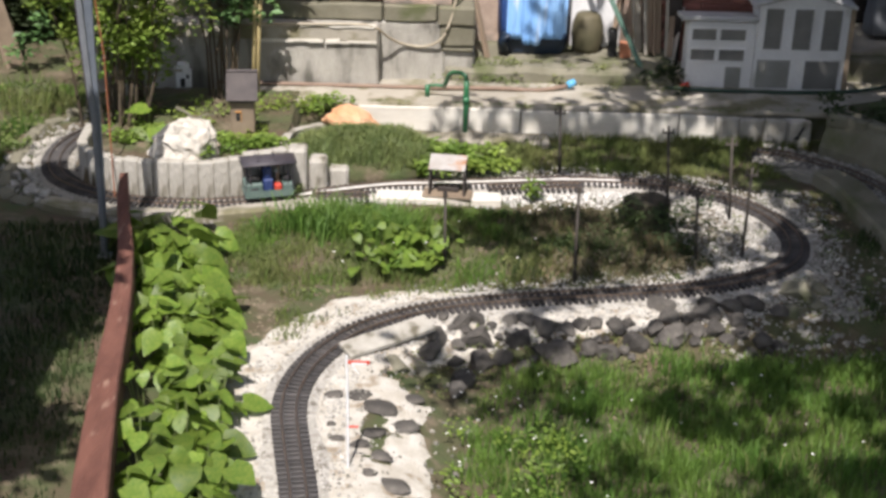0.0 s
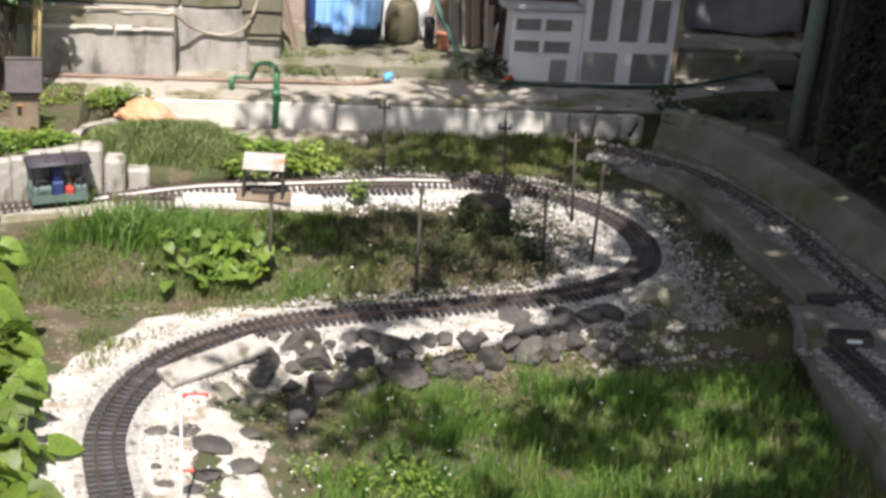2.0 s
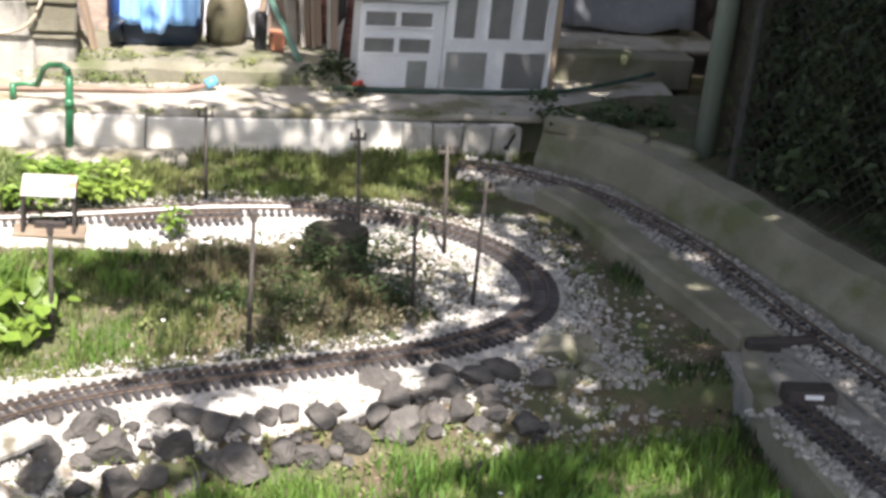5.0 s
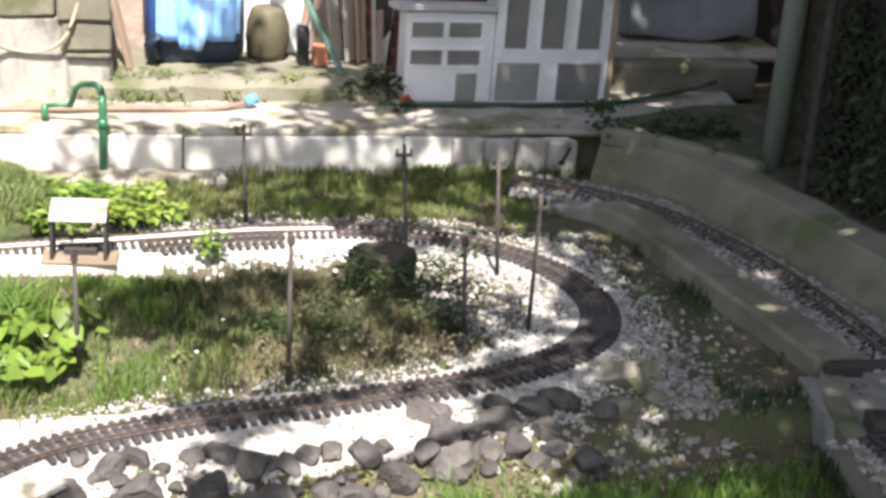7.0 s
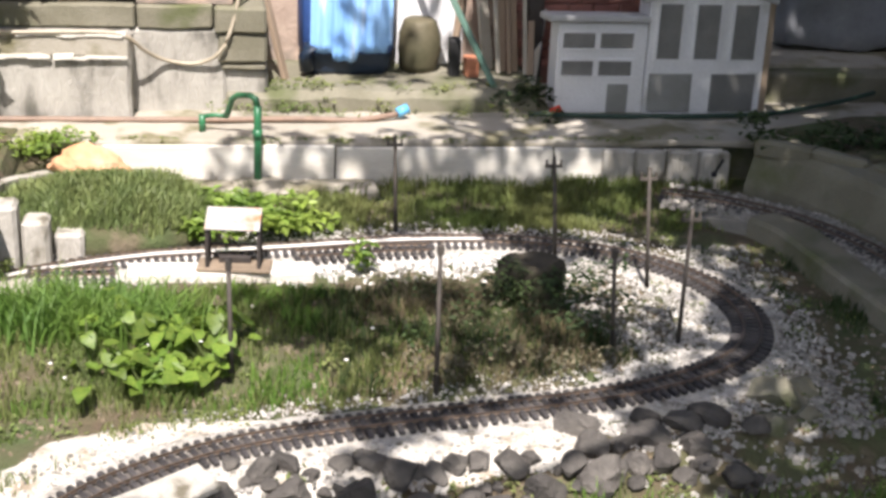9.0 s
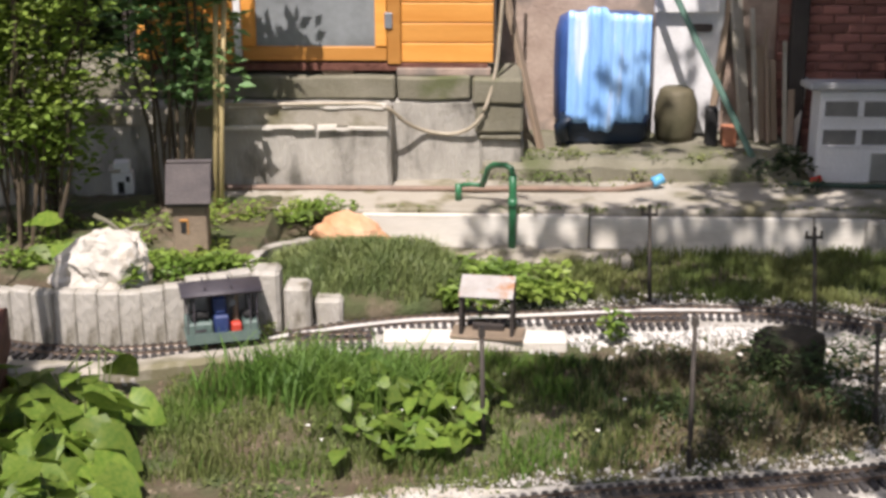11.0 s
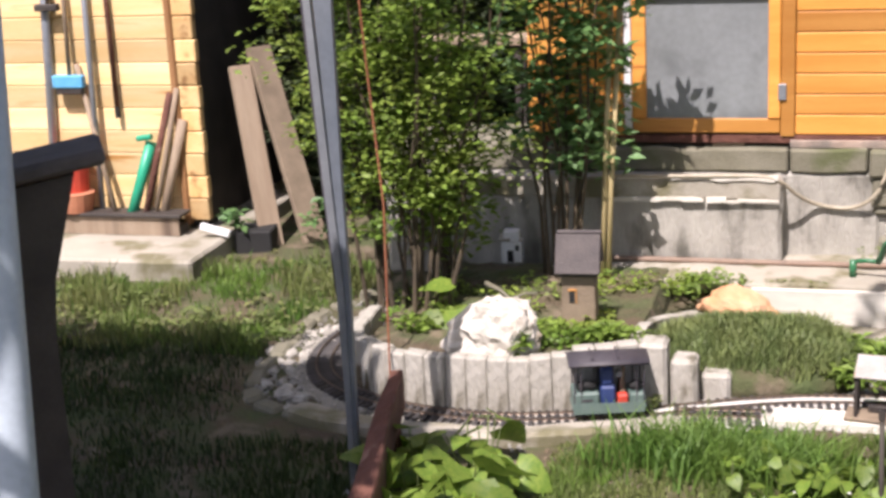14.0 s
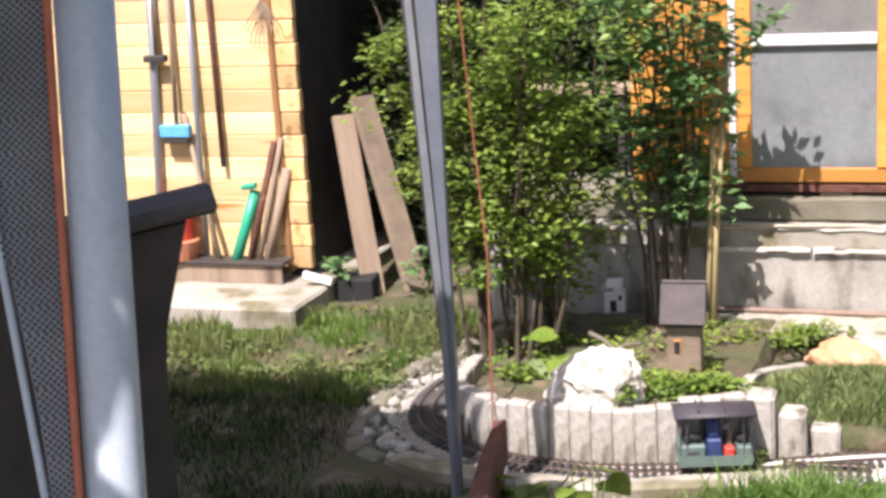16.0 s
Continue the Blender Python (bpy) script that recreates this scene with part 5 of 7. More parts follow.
# ---------------------------------------------------------------- palisade bed and rocks
def palisades():
    t = empty("palisade_wall", 0, 0, 0, 0, "curved retaining wall of upright concrete palisades", "retaining wall")
    P, H = smooth_path([(-1.70, 4.72), (-1.69, 4.52), (-1.60, 4.40), (-1.47, 4.335), (-1.28, 4.312), (-1.06, 4.325), (-0.88, 4.372), (-0.76, 4.42), (-0.735, 4.43)], 0.068)
    for i, (p, h) in enumerate(zip(P, H)):
        top = 0.172 + 0.0035 * rng.normal() + 0.03 * smoothstep(-1.05, -0.78, p.x)
        bm = bmesh.new()
        prof = [(-0.0345, 0.02), (-0.0345, -0.020), (-0.030, -0.027), (0.030, -0.027), (0.0345, -0.020), (0.0345, 0.02)]
        lo = [bm.verts.new((x, y, -0.05)) for x, y in prof]
        hi = [bm.verts.new((x, y, top - 0.006)) for x, y in prof]
        tp = [bm.verts.new((x * 0.9, y * 0.8, top)) for x, y in prof]
        for a, b in ((lo, hi), (hi, tp)):
            for k in range(6):
                bm.faces.new((a[k], a[(k + 1) % 6], b[(k + 1) % 6], b[k]))
        bm.faces.new(tp)
        o = part("palisade", wobble(bm, 0.003, 12, i), M_PALIS, t)
        o.matrix_local = pose(p.x, p.y, 0, rng.normal(0, 0.7), rng.normal(0, 0.5), math.degrees(math.atan2(h.y, h.x)))
    for x0, x1, top, y in ((-0.722, -0.635, 0.205, 4.39), (-0.628, -0.545, 0.142, 4.425), (-0.540, -0.448, 0.072, 4.50)):
        part("stone_step", wobble(box(x0, x1, y, y + 0.10, -0.05, top, 0.012), 0.003, 10, x0), M_PALIS, t)


palisades()
ribbon("track_kerb", [(-1.80, 4.20), (-1.55, 4.11), (-1.25, 4.085), (-1.08, 4.10), (-0.9, 4.145), (-0.72, 4.205), (-0.56, 4.255)], (-0.05, -0.05, -0.036, 0.04, 0.04), (-0.2, 0.008, 0.020, 0.012, -0.2), M_CONC, "curved grey concrete kerb along the track", "kerb", 0.01, 8)
rim_pts, rim_heads = smooth_path([(-1.80, 4.20), (-1.93, 4.255), (-2.03, 4.36), (-2.07, 4.56), (-2.075, 4.77), (-2.08, 5.0), (-2.05, 5.2), (-1.90, 5.40)], 0.135)
for i, (p, h) in enumerate(zip(rim_pts, rim_heads)):
    w = rng.uniform(0.105, 0.13)
    o = part("edging_slab", wobble(slab_bm(-w / 2, w / 2, -0.032, 0.032, -0.05, rng.uniform(0.016, 0.03), 3, 0.005, i, 0.012), 0.008, 10, i), M_CONC_DARK)
    o.matrix_world = pose(p.x, p.y, gz(p.x, p.y), rng.normal(0, 4), rng.normal(0, 3), math.degrees(math.atan2(h.y, h.x)) + rng.normal(0, 6))
    tagged(o, "worn grey concrete slab edging the track bend", "edging stone", "slabs edging the bend")
for i in range(46):
    k = (i + rng.uniform()) / 46
    x, y = -1.78 - 0.24 * math.sin(2.4 * k) + 0.05 * rng.normal(), 4.24 + 0.85 * k + 0.02 * rng.normal()
    r = rng.uniform(0.012, 0.03)
    o = part("kerb_stone", rock_bm(r * 1.2, r * 0.8, r * 0.6, i + 70.5, 2, 0.6), M_PALEGREY)
    o.matrix_world = pose(x, y, gz(x, y) + 0.006, 0, 0, rng.uniform(0, 360))
    tagged(o, "rough grey stone lying inside the track bend's edging", "stone", "stones inside the bend's edging")
g = empty("driftwood", -1.18, 4.62, 0.262, 0, "grey dead branch lying behind the white rock", "branch")
part("branch", tube_bm([(-0.09, 0.02, 0.045), (-0.04, 0.0, 0.03), (0.0, -0.01, 0.0), (0.05, 0.0, 0.02), (0.09, 0.01, 0.018)], 0.009, 7, taper=0.004), M_CONC_DARK, g, smooth=True)
part("fork", tube_bm([(0.0, -0.01, 0.0), (-0.01, 0.01, -0.07), (-0.02, 0.02, -0.16)], 0.010, 7), M_CONC, g, smooth=True)
bed = bmesh.new()
bmesh.ops.create_grid(bed, x_segments=40, y_segments=40, size=0.5)
for v in bed.verts:
    a = v.co.copy()
    v.co = Vector((-1.2 + a.x * 0.98, 4.88 + a.y * 1.14, 0.145 + 0.02 * noise.noise(a * 9) + 0.012 * noise.noise(a * 25) - 0.16 * smoothstep(0.46, 0.5, max(abs(a.x), abs(a.y)))))
for v in [v for v in bed.verts if v.co.y < 4.36 + 0.22 * max(0, abs(v.co.x + 1.22) - 0.25) ** 1.0]:
    v.co.z = -0.05
solid("raised_bed", bed, M_SOIL, "raised planting bed of dark soil", "planting bed")


def slanted(bm):
    """A long slope on one side and a flattish top."""
    for v in bm.verts:
        z = min(v.co.z, 0.105 + 0.012 * noise.noise(v.co * 20))
        k = (0.1 - z) / 0.2
        v.co = Vector((v.co.x * (1 + 1.0 * k) if v.co.x < 0 else v.co.x * (0.85 + 0.2 * k), v.co.y, z))
    return bm


t = part("white_rock", slanted(wobble(rock_bm(0.115, 0.10, 0.145, 5, 4, 0.4, 1.2), 0.009, 24)), M_QUARTZ)
t.matrix_world = pose(-1.155, 4.43, 0.205, 0, 8, 10)
tagged(t, "large rough white rock on the raised bed", "rock")
t = part("orange_rock", rock_bm(0.14, 0.09, 0.065, 8, 3, 0.55, 1.3), M_ORROCK)
t.matrix_world = pose(-0.46, 5.06, 0.11, 0, 14, -4)
tagged(t, "orange-brown flat rock beside the heather", "rock")
ribbon("flag_path", [(-0.745, 4.45, 0), (-0.757, 4.62, 0), (-0.74, 4.82, -0.02), (-0.66, 5.0, -0.055), (-0.53, 5.12, -0.075)], (-0.02, -0.02, 0.02, 0.02), (-0.1, 0.158, 0.158, -0.1), M_PALIS, "narrow raised stone coping between the beds", "coping", 0.008, 12)
heath = []
while len(heath) < 9000:
    x, y = rng.uniform(-0.75, -0.02), rng.uniform(4.55, 5.05)
    r = ((x + 0.40) / 0.36) ** 2 + ((y - 4.78) / 0.25) ** 2
    if r < 1:
        heath.append((x, y, 0.005 + 0.125 * max(0.0, 1 - 0.95 * r) ** 0.5 + 0.03 * noise.noise(Vector((6 * x, 6 * y, 0))), 1.0))
blades("heather", heath, 0.055, 0.006, M_HERB, "dense low heather cushion", "shrub", 0.7)
mound = bmesh.new()
bmesh.ops.create_icosphere(mound, subdivisions=4, radius=1.0)
for v in mound.verts:
    v.co = Vector((-0.40 + 0.37 * v.co.x, 4.78 + 0.26 * v.co.y, 0.005 + 0.125 * v.co.z + 0.015 * noise.noise(v.co * 5)))
solid("heather_mound", mound, M_SOIL, "soil mound below the heather", "mound")


# ---------------------------------------------------------------- plants
def bush(name, x, y, z, stems, height, spread, n, size, material, label, clumps=26, stem_mat=M_STEM):
    """Stems that fan out, each with twigs, and leaves gathered round the upper parts in uneven clumps."""
    g = empty(name, x, y, z, 0, label, "bush")
    centres = []
    for s in range(stems):
        a = rng.uniform(0, 6.28)
        r = spread * rng.uniform(0.25, 1.0)
        h = height * rng.uniform(0.7, 1.05)
        pts = [(0.3 * r * math.cos(a), 0.25 * r * math.sin(a), -0.03)]
        for k in range(1, 6):
            t = k / 5
            pts.append((r * (0.3 + 0.7 * t ** 1.3) * math.cos(a) + rng.normal(0, 0.015), 0.6 * r * t ** 1.3 * math.sin(a) + rng.normal(0, 0.015), h * t))
        part("stem", tube_bm(pts, 0.008, 6, taper=0.003), stem_mat, g)
        for _ in range(max(1, clumps // stems)):
            t = rng.uniform(0.3, 1.0)
            k = min(4, int(t * 5))
            px, py, pz = (Vector(pts[k]) * (1 - (t * 5 - k)) + Vector(pts[k + 1]) * (t * 5 - k)) if k < 5 else Vector(pts[5])
            q = rng.uniform(0.06, 0.15)
            centres.append((px + rng.normal(0, 0.06), py + rng.normal(0, 0.05), pz + rng.normal(0, 0.04), q, q, q * 0.8))
    leaves("foliage", centres, max(8, n // max(1, len(centres))), size, material, g)
    return g


bush("rose_bush", -1.62, 4.86, 0.13, 18, 1.55, 0.52, 10500, 0.034, M_BUSH, "leafy rose bush with many thin stems", 150)
bush("young_shrub", -1.56, 5.05, 0.13, 7, 0.85, 0.28, 2000, 0.04, M_BUSH, "low bright green shrub beside the rose bush", 50)
bush("climbing_vine", -1.14, 5.28, 0.12, 11, 1.5, 0.38, 2300, 0.058, M_VINE, "climbing plant with broad green leaves on stakes", 60)
tagged(leaves("vine_spray", [(-1.0 + 0.06 * k + 0.02 * rng.normal(), 5.30, 1.12 + 0.035 * k + 0.03 * rng.normal(), 0.06, 0.05, 0.05) for k in range(6)], 16, 0.06, M_VINE), "spray of vine leaves reaching across the shed door", "plants", kind="stuff")
g = empty("red_cane", -1.50, 4.55, 0.12, 0, "single long red rose cane", "plant")
part("stem", tube_bm([(0.0, -0.3, -0.15), (-0.02, -0.22, 0.15), (-0.05, -0.1, 0.5), (-0.11, 0.0, 0.9), (-0.16, 0.05, 1.5)], 0.0034, 6), M_REDSTEM, g)
for i, (dx, top) in enumerate(((0.0, 0.92), (0.022, 0.84))):
    tagged(part("bamboo_stake", tube_bm([(-0.985 + dx, 5.24, 0.05), (-0.965 + dx, 5.25, 0.5), (-0.93 + dx * 1.3, 5.26, top + 0.3)], 0.010, 8), M_BAMBOO, smooth=True), "yellow bamboo stake holding the climbing plant", "stake", "bamboo stakes")
leaves_ob = leaves("ivy_patch", [(-1.5 + 0.12 * k, 4.62 + 0.05 * rng.normal(), 0.17, 0.09, 0.06, 0.03) for k in range(7)] + [(-0.98, 4.50, 0.18, 0.12, 0.06, 0.03), (-0.86, 4.55, 0.19, 0.08, 0.05, 0.03), (-1.10, 4.36, 0.2, 0.035, 0.03, 0.04)], 90, 0.032, M_BUSH)
tagged(leaves_ob, "small leafy plants growing on the raised bed", "plants", kind="stuff")
tagged(leaves("strawberry_patch", [(rng.uniform(-0.34, 0.24), 4.80 + 0.09 * rng.normal(), 0.035 + 0.05 * rng.uniform(), 0.07, 0.06, 0.025) for _ in range(34)] + [(0.18, 4.72, 0.03, 0.1, 0.03, 0.02), (0.30, 4.74, 0.03, 0.08, 0.03, 0.02)], 55, 0.04, M_BUSH), "leafy green patch behind the shelter", "plants", kind="stuff")
tagged(leaves("wall_weed", [(1.16 + 0.05 * rng.normal(), 5.66, 0.22 + 0.03 * rng.normal(), 0.06, 0.05, 0.04) for _ in range(6)] + [(1.28, 5.52, 0.14, 0.05, 0.04, 0.05)], 70, 0.03, M_DARKLEAF), "weeds growing from the terrace by the green lath", "plants", kind="stuff")
tagged(leaves("yard_seedling", [(0.43, 4.385, 0.02, 0.025, 0.02, 0.03), (0.43, 4.385, 0.065, 0.035, 0.03, 0.03), (0.41, 4.38, 0.045, 0.035, 0.025, 0.025)], 26, 0.036, M_LEAF), "bright green seedling in the station yard", "plant", kind="stuff")
tagged(leaves("wall_foot_weeds", [(-0.75, 4.40, 0.03, 0.03, 0.02, 0.03), (-0.88, 4.33, 0.03, 0.04, 0.015, 0.03), (-0.66, 4.36, 0.03, 0.03, 0.015, 0.02)], 40, 0.02, M_GRASS_DRY), "yellow-green weeds at the foot of the palisades", "plants", kind="stuff")
tagged(leaves("mound_weeds", [(rng.uniform(-0.35, 0.0), rng.uniform(3.52, 3.72), 0.05 + 0.03 * rng.uniform(), 0.06, 0.05, 0.03) for _ in range(7)], 24, 0.045, M_LEAF), "broad-leaved weeds on the mound by the track", "plants", kind="stuff")
tagged(leaves("mound_herbs", [(rng.uniform(0.5, 1.1), rng.uniform(3.6, 4.1), 0.07 + 0.04 * rng.uniform(), 0.08, 0.07, 0.04) for _ in range(16)], 60, 0.018, M_GRASS_SHADE), "tangled herbs on the mound", "plants", kind="stuff")
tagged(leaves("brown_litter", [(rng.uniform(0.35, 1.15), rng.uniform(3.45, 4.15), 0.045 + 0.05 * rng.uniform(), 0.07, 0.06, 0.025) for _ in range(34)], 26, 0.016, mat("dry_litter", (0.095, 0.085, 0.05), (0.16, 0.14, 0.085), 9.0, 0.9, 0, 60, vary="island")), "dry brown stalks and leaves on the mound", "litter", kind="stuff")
tagged(leaves("stump_herbs", [(0.915 + rng.normal(0, 0.11), 3.98 + rng.normal(0, 0.05), 0.05 + 0.09 * rng.uniform(), 0.05, 0.04, 0.03) for _ in range(18)], 34, 0.022, M_GRASS_SHADE), "tangled weeds growing over the stump", "plants", kind="stuff")


def broad_leaf_mesh(k):
    """A heart-shaped leaf, folded along its rib."""
    verts, faces = [], []
    prof = ((0.0, 0.05), (0.06, 0.30), (0.22, 0.44), (0.45, 0.42), (0.70, 0.26), (0.9, 0.1), (1.0, 0.0))
    for t, w in prof:
        dz = -0.22 * t * t + 0.05 * math.sin(5 * t + k)
        verts += [(t - 0.1 * (w > 0.2) * (t < 0.1), w, dz + 0.16 * w + 0.03 * math.sin(9 * t + k)), (t, 0, dz), (t - 0.1 * (w > 0.2) * (t < 0.1), -w, dz + 0.16 * w - 0.03 * math.sin(8 * t + k))]
    for i in range(len(prof) - 1):
        a, b = 3 * i, 3 * i + 3
        faces += [(a, a + 1, b + 1, b), (a + 1, a + 2, b + 2, b + 1)]
    me = bpy.data.meshes.new("leaf")
    me.from_pydata(verts, [], faces)
    me.materials.append(M_LEAF)
    me.polygons.foreach_set("use_smooth", [True] * len(me.polygons))
    return me


LEAVES = [broad_leaf_mesh(k) for k in range(4)]


def leafy_plant(x, y, n, h, size=1.0, label="broad heart-leaved green plant in the border", group="broad-leaved plants in the border"):
    g = empty("broadleaf_plant", x, y, gz(x, y), 0, label, "plant", group)
    bm = bmesh.new()
    tips = []
    for _ in range(n):
        a, r = rng.uniform(0, 6.28), rng.uniform(0.01, 0.10)
        top = (r * math.cos(a), r * math.sin(a), h * rng.uniform(0.35, 1.0))
        tube_bm([(0.3 * top[0], 0.3 * top[1], -0.01), (0.8 * top[0], 0.8 * top[1], 0.6 * top[2]), top], 0.0025, 5, bm)
        tips.append((top, a))
    part("stem", bm, M_HERB, g)
    for top, a in tips:
        o = new("leaf", LEAVES[rng.integers(0, 4)])
        o.parent = g
        s = size * rng.uniform(0.06, 0.125)
        o.matrix_local = pose(*top, rng.normal(0, 22), rng.uniform(-15, 38), math.degrees(a) + rng.normal(0, 25)) @ Matrix.Diagonal((s, s, s, 1))


for i in range(66):
    y = 1.5 + 2.35 * (i + rng.uniform()) / 66
    lo = -0.98 - 0.16 * (y - 1.6)
    hi = -0.70 - 0.20 * max(0, y - 2.0)
    leafy_plant(rng.uniform(lo, hi), y, int(rng.integers(6, 10)), rng.uniform(0.10, 0.21), 1.2 if y > 3.2 else 1.0)
for i in range(15):
    leafy_plant(rng.uniform(-0.38, 0.02), rng.uniform(3.52, 3.78), int(rng.integers(8, 12)), rng.uniform(0.05, 0.11), 0.52, "bright round-leaved weed on the mound", "weeds on the mound")

for x, y in ((-1.36, 4.66), (-1.28, 4.72), (-1.42, 4.78)):
    leafy_plant(x, y, 6, 0.24, 1.15, "broad-leaved green plant at the foot of the rose bush", "broad-leaved plants by the rose bush")


# ---------------------------------------------------------------- front: stones, plank bridge, signal
def boulder_bm(r, seed):
    """A blocky stone with broken facets and rough faces."""
    bm = bmesh.new()
    bmesh.ops.create_icosphere(bm, subdivisions=3, radius=1.0)
    R = random.Random(seed)
    cuts = [(Vector((R.gauss(0, 1), R.gauss(0, 1), R.gauss(0, 0.8))).normalized(), R.uniform(0.48, 0.80)) for _ in range(10)]
    for v in bm.verts:
        c = v.co.copy()
        for n, d in cuts:
            k = c.dot(n)
            if k > d:
                c -= n * (k - d)
        c += 0.07 * Vector(noise.noise_vector(v.co * 3 + Vector((seed, 0, 0)))) + 0.04 * Vector(noise.noise_vector(v.co * 8 + Vector((0, seed, 0))))
        v.co = Vector((c.x * r * 1.4, c.y * r * 1.15, c.z * r * 1.05))
    return bm


def stones(course, lift, seed, material=M_STONE, label="dark grey field stone banking the track"):
    for k, (x, y, r) in enumerate(course):
        o = part("stone", boulder_bm(r * 1.04, k + seed), material)
        o.matrix_world = pose(x, y, gz(x, y) + lift + 0.1 * r, rng.uniform(-14, 14), rng.uniform(-14, 14), rng.uniform(-35, 35))
        tagged(o, label, "stone", "stones banking the track")


stones(((0.14, 3.15, 0.032), (0.07, 3.12, 0.036), (-0.02, 3.03, 0.04), (0.14, 3.05, 0.056), (0.27, 3.15, 0.027), (0.34, 3.16, 0.036), (0.30, 3.07, 0.044), (0.41, 3.12, 0.042), (0.54, 3.15, 0.032), (0.49, 3.12, 0.03),
        (0.60, 3.15, 0.03), (0.68, 3.14, 0.036), (0.735, 3.16, 0.022), (0.88, 3.30, 0.045), (0.90, 3.21, 0.04), (0.97, 3.22, 0.027), (1.06, 3.25, 0.045), (1.08, 3.34, 0.035), (1.16, 3.32, 0.04), (1.25, 3.36, 0.042)), 0.012, 3)
stones(((-0.05, 2.94, 0.044), (0.05, 2.96, 0.03), (0.15, 2.96, 0.046), (0.23, 3.0, 0.034), (0.385, 3.03, 0.033), (0.47, 3.01, 0.056), (0.57, 3.04, 0.03), (0.65, 3.03, 0.042), (0.75, 3.06, 0.042), (0.83, 3.13, 0.034),
        (0.91, 3.11, 0.05), (1.0, 3.14, 0.03), (1.08, 3.16, 0.038), (0.31, 2.95, 0.03), (1.17, 3.21, 0.034), (1.26, 3.14, 0.038), (0.09, 2.83, 0.04), (0.06, 2.75, 0.036), (1.35, 3.27, 0.03)), 0.018, 41)
stones([(x, 3.06 + 0.17 * max(0, x - 0.75) + rng.normal(0, 0.05), rng.uniform(0.013, 0.026)) for x in np.arange(0.0, 1.35, 0.032)], 0.014, 120)
stones(((1.47, 3.46, 0.062), (1.42, 3.31, 0.045), (1.52, 3.36, 0.035), (1.57, 3.50, 0.04)), 0.004, 70, M_CONC_DARK, "mossy grey lump of stone outside the bend")
for i, (x, y, r) in enumerate(((-0.39, 2.56, 0.034), (-0.30, 2.57, 0.05), (-0.22, 2.50, 0.066), (-0.38, 2.36, 0.017), (-0.355, 2.27, 0.026), (-0.28, 2.25, 0.036), (-0.20, 2.19, 0.038), (-0.23, 2.33, 0.04), (-0.16, 2.04, 0.058), (-0.24, 2.08, 0.026), (-0.12, 1.95, 0.03), (-0.13, 2.40, 0.05), (-0.17, 1.80, 0.05), (-0.10, 2.60, 0.04))):
    o = part("flat_stone", rock_bm(r, r * 0.72, 0.012, i + 40.5, 3, 0.4, 1.0), M_STONE, smooth=True)
    o.matrix_world = pose(x, y, gz(x, y) + 0.007, 0, 0, rng.uniform(-40, 40))
    tagged(o, "flat dark grey stone set flush in the pale sand", "stone", "flat stones in the sand")
tagged(leaves("clover_patch", [(rng.uniform(0.02, 0.45), rng.uniform(1.85, 2.45), -0.06 + 0.03 * rng.uniform(), 0.06, 0.06, 0.025) for _ in range(24)], 30, 0.021, M_LEAF), "clover and broad weeds at the lawn's edge", "plants", kind="stuff")
o = part("plank_bridge", wobble(slab_bm(-0.19, 0.19, -0.048, 0.048, 0, 0.02, 6, 0.002, 4, 0.003), 0.002, 9), M_PALIS)
o.matrix_world = pose(-0.205, 2.955, 0.004, 9, -3, 33)
tagged(o, "pale concrete slab lying beside the track over broken tiles", "slab")
for i, (x, y) in enumerate(((-0.17, 2.82), (-0.08, 2.86))):
    bm = bmesh.new()
    pr = [(0.04 * math.cos(a), 0.034 * math.sin(a)) for a in [math.pi * k / 8 for k in range(9)]]
    inn = [(0.8 * u, 0.8 * v) for u, v in pr]
    a0, a1 = [bm.verts.new((u, -0.05, v)) for u, v in pr], [bm.verts.new((u, 0.05, v)) for u, v in pr]
    b0, b1 = [bm.verts.new((u, -0.05, v)) for u, v in inn], [bm.verts.new((u, 0.05, v)) for u, v in inn]
    for k in range(8):
        bm.faces.new((a0[k], a0[k + 1], a1[k + 1], a1[k]))
        bm.faces.new((b0[k + 1], b0[k], b1[k], b1[k + 1]))
        bm.faces.new((a0[k + 1], a0[k], b0[k], b0[k + 1]))
    o = part("half_tile", bm, M_CONC_DARK)
    o.matrix_world = pose(x, y, gz(x, y) - 0.014, 4, 10 - 12 * i, 30 + 14 * i)
    tagged(o, "grey half-round tile beside the plank", "tile", "half-round tiles")


def signal():
    s = empty("model_signal", -0.308, 2.10, -0.03, 0, "thin white model railway signal with a red and white arm", "signal")
    part("mast", tube_bm([(0, 0, 0), (0, 0, 0.21), (-0.004, 0, 0.43)], 0.0045, 8), M_WHITE, s)
    arm = part("arm", box(0.0, 0.07, -0.003, 0.0, 0.40, 0.414, 0.001), M_RED, s, "red signal arm")
    part("stripe", box(0.012, 0.06, -0.0045, -0.0035, 0.400, 0.407, 0), M_WHITE, arm)
    part("lever", box(-0.004, 0.035, -0.003, 0.003, 0.165, 0.172, 0.001), M_RED, s)
    part("brace", tube_bm([(0.004, 0, 0.41), (0.035, 0, 0.365)], 0.0025, 6), M_WHITE, s)


signal()


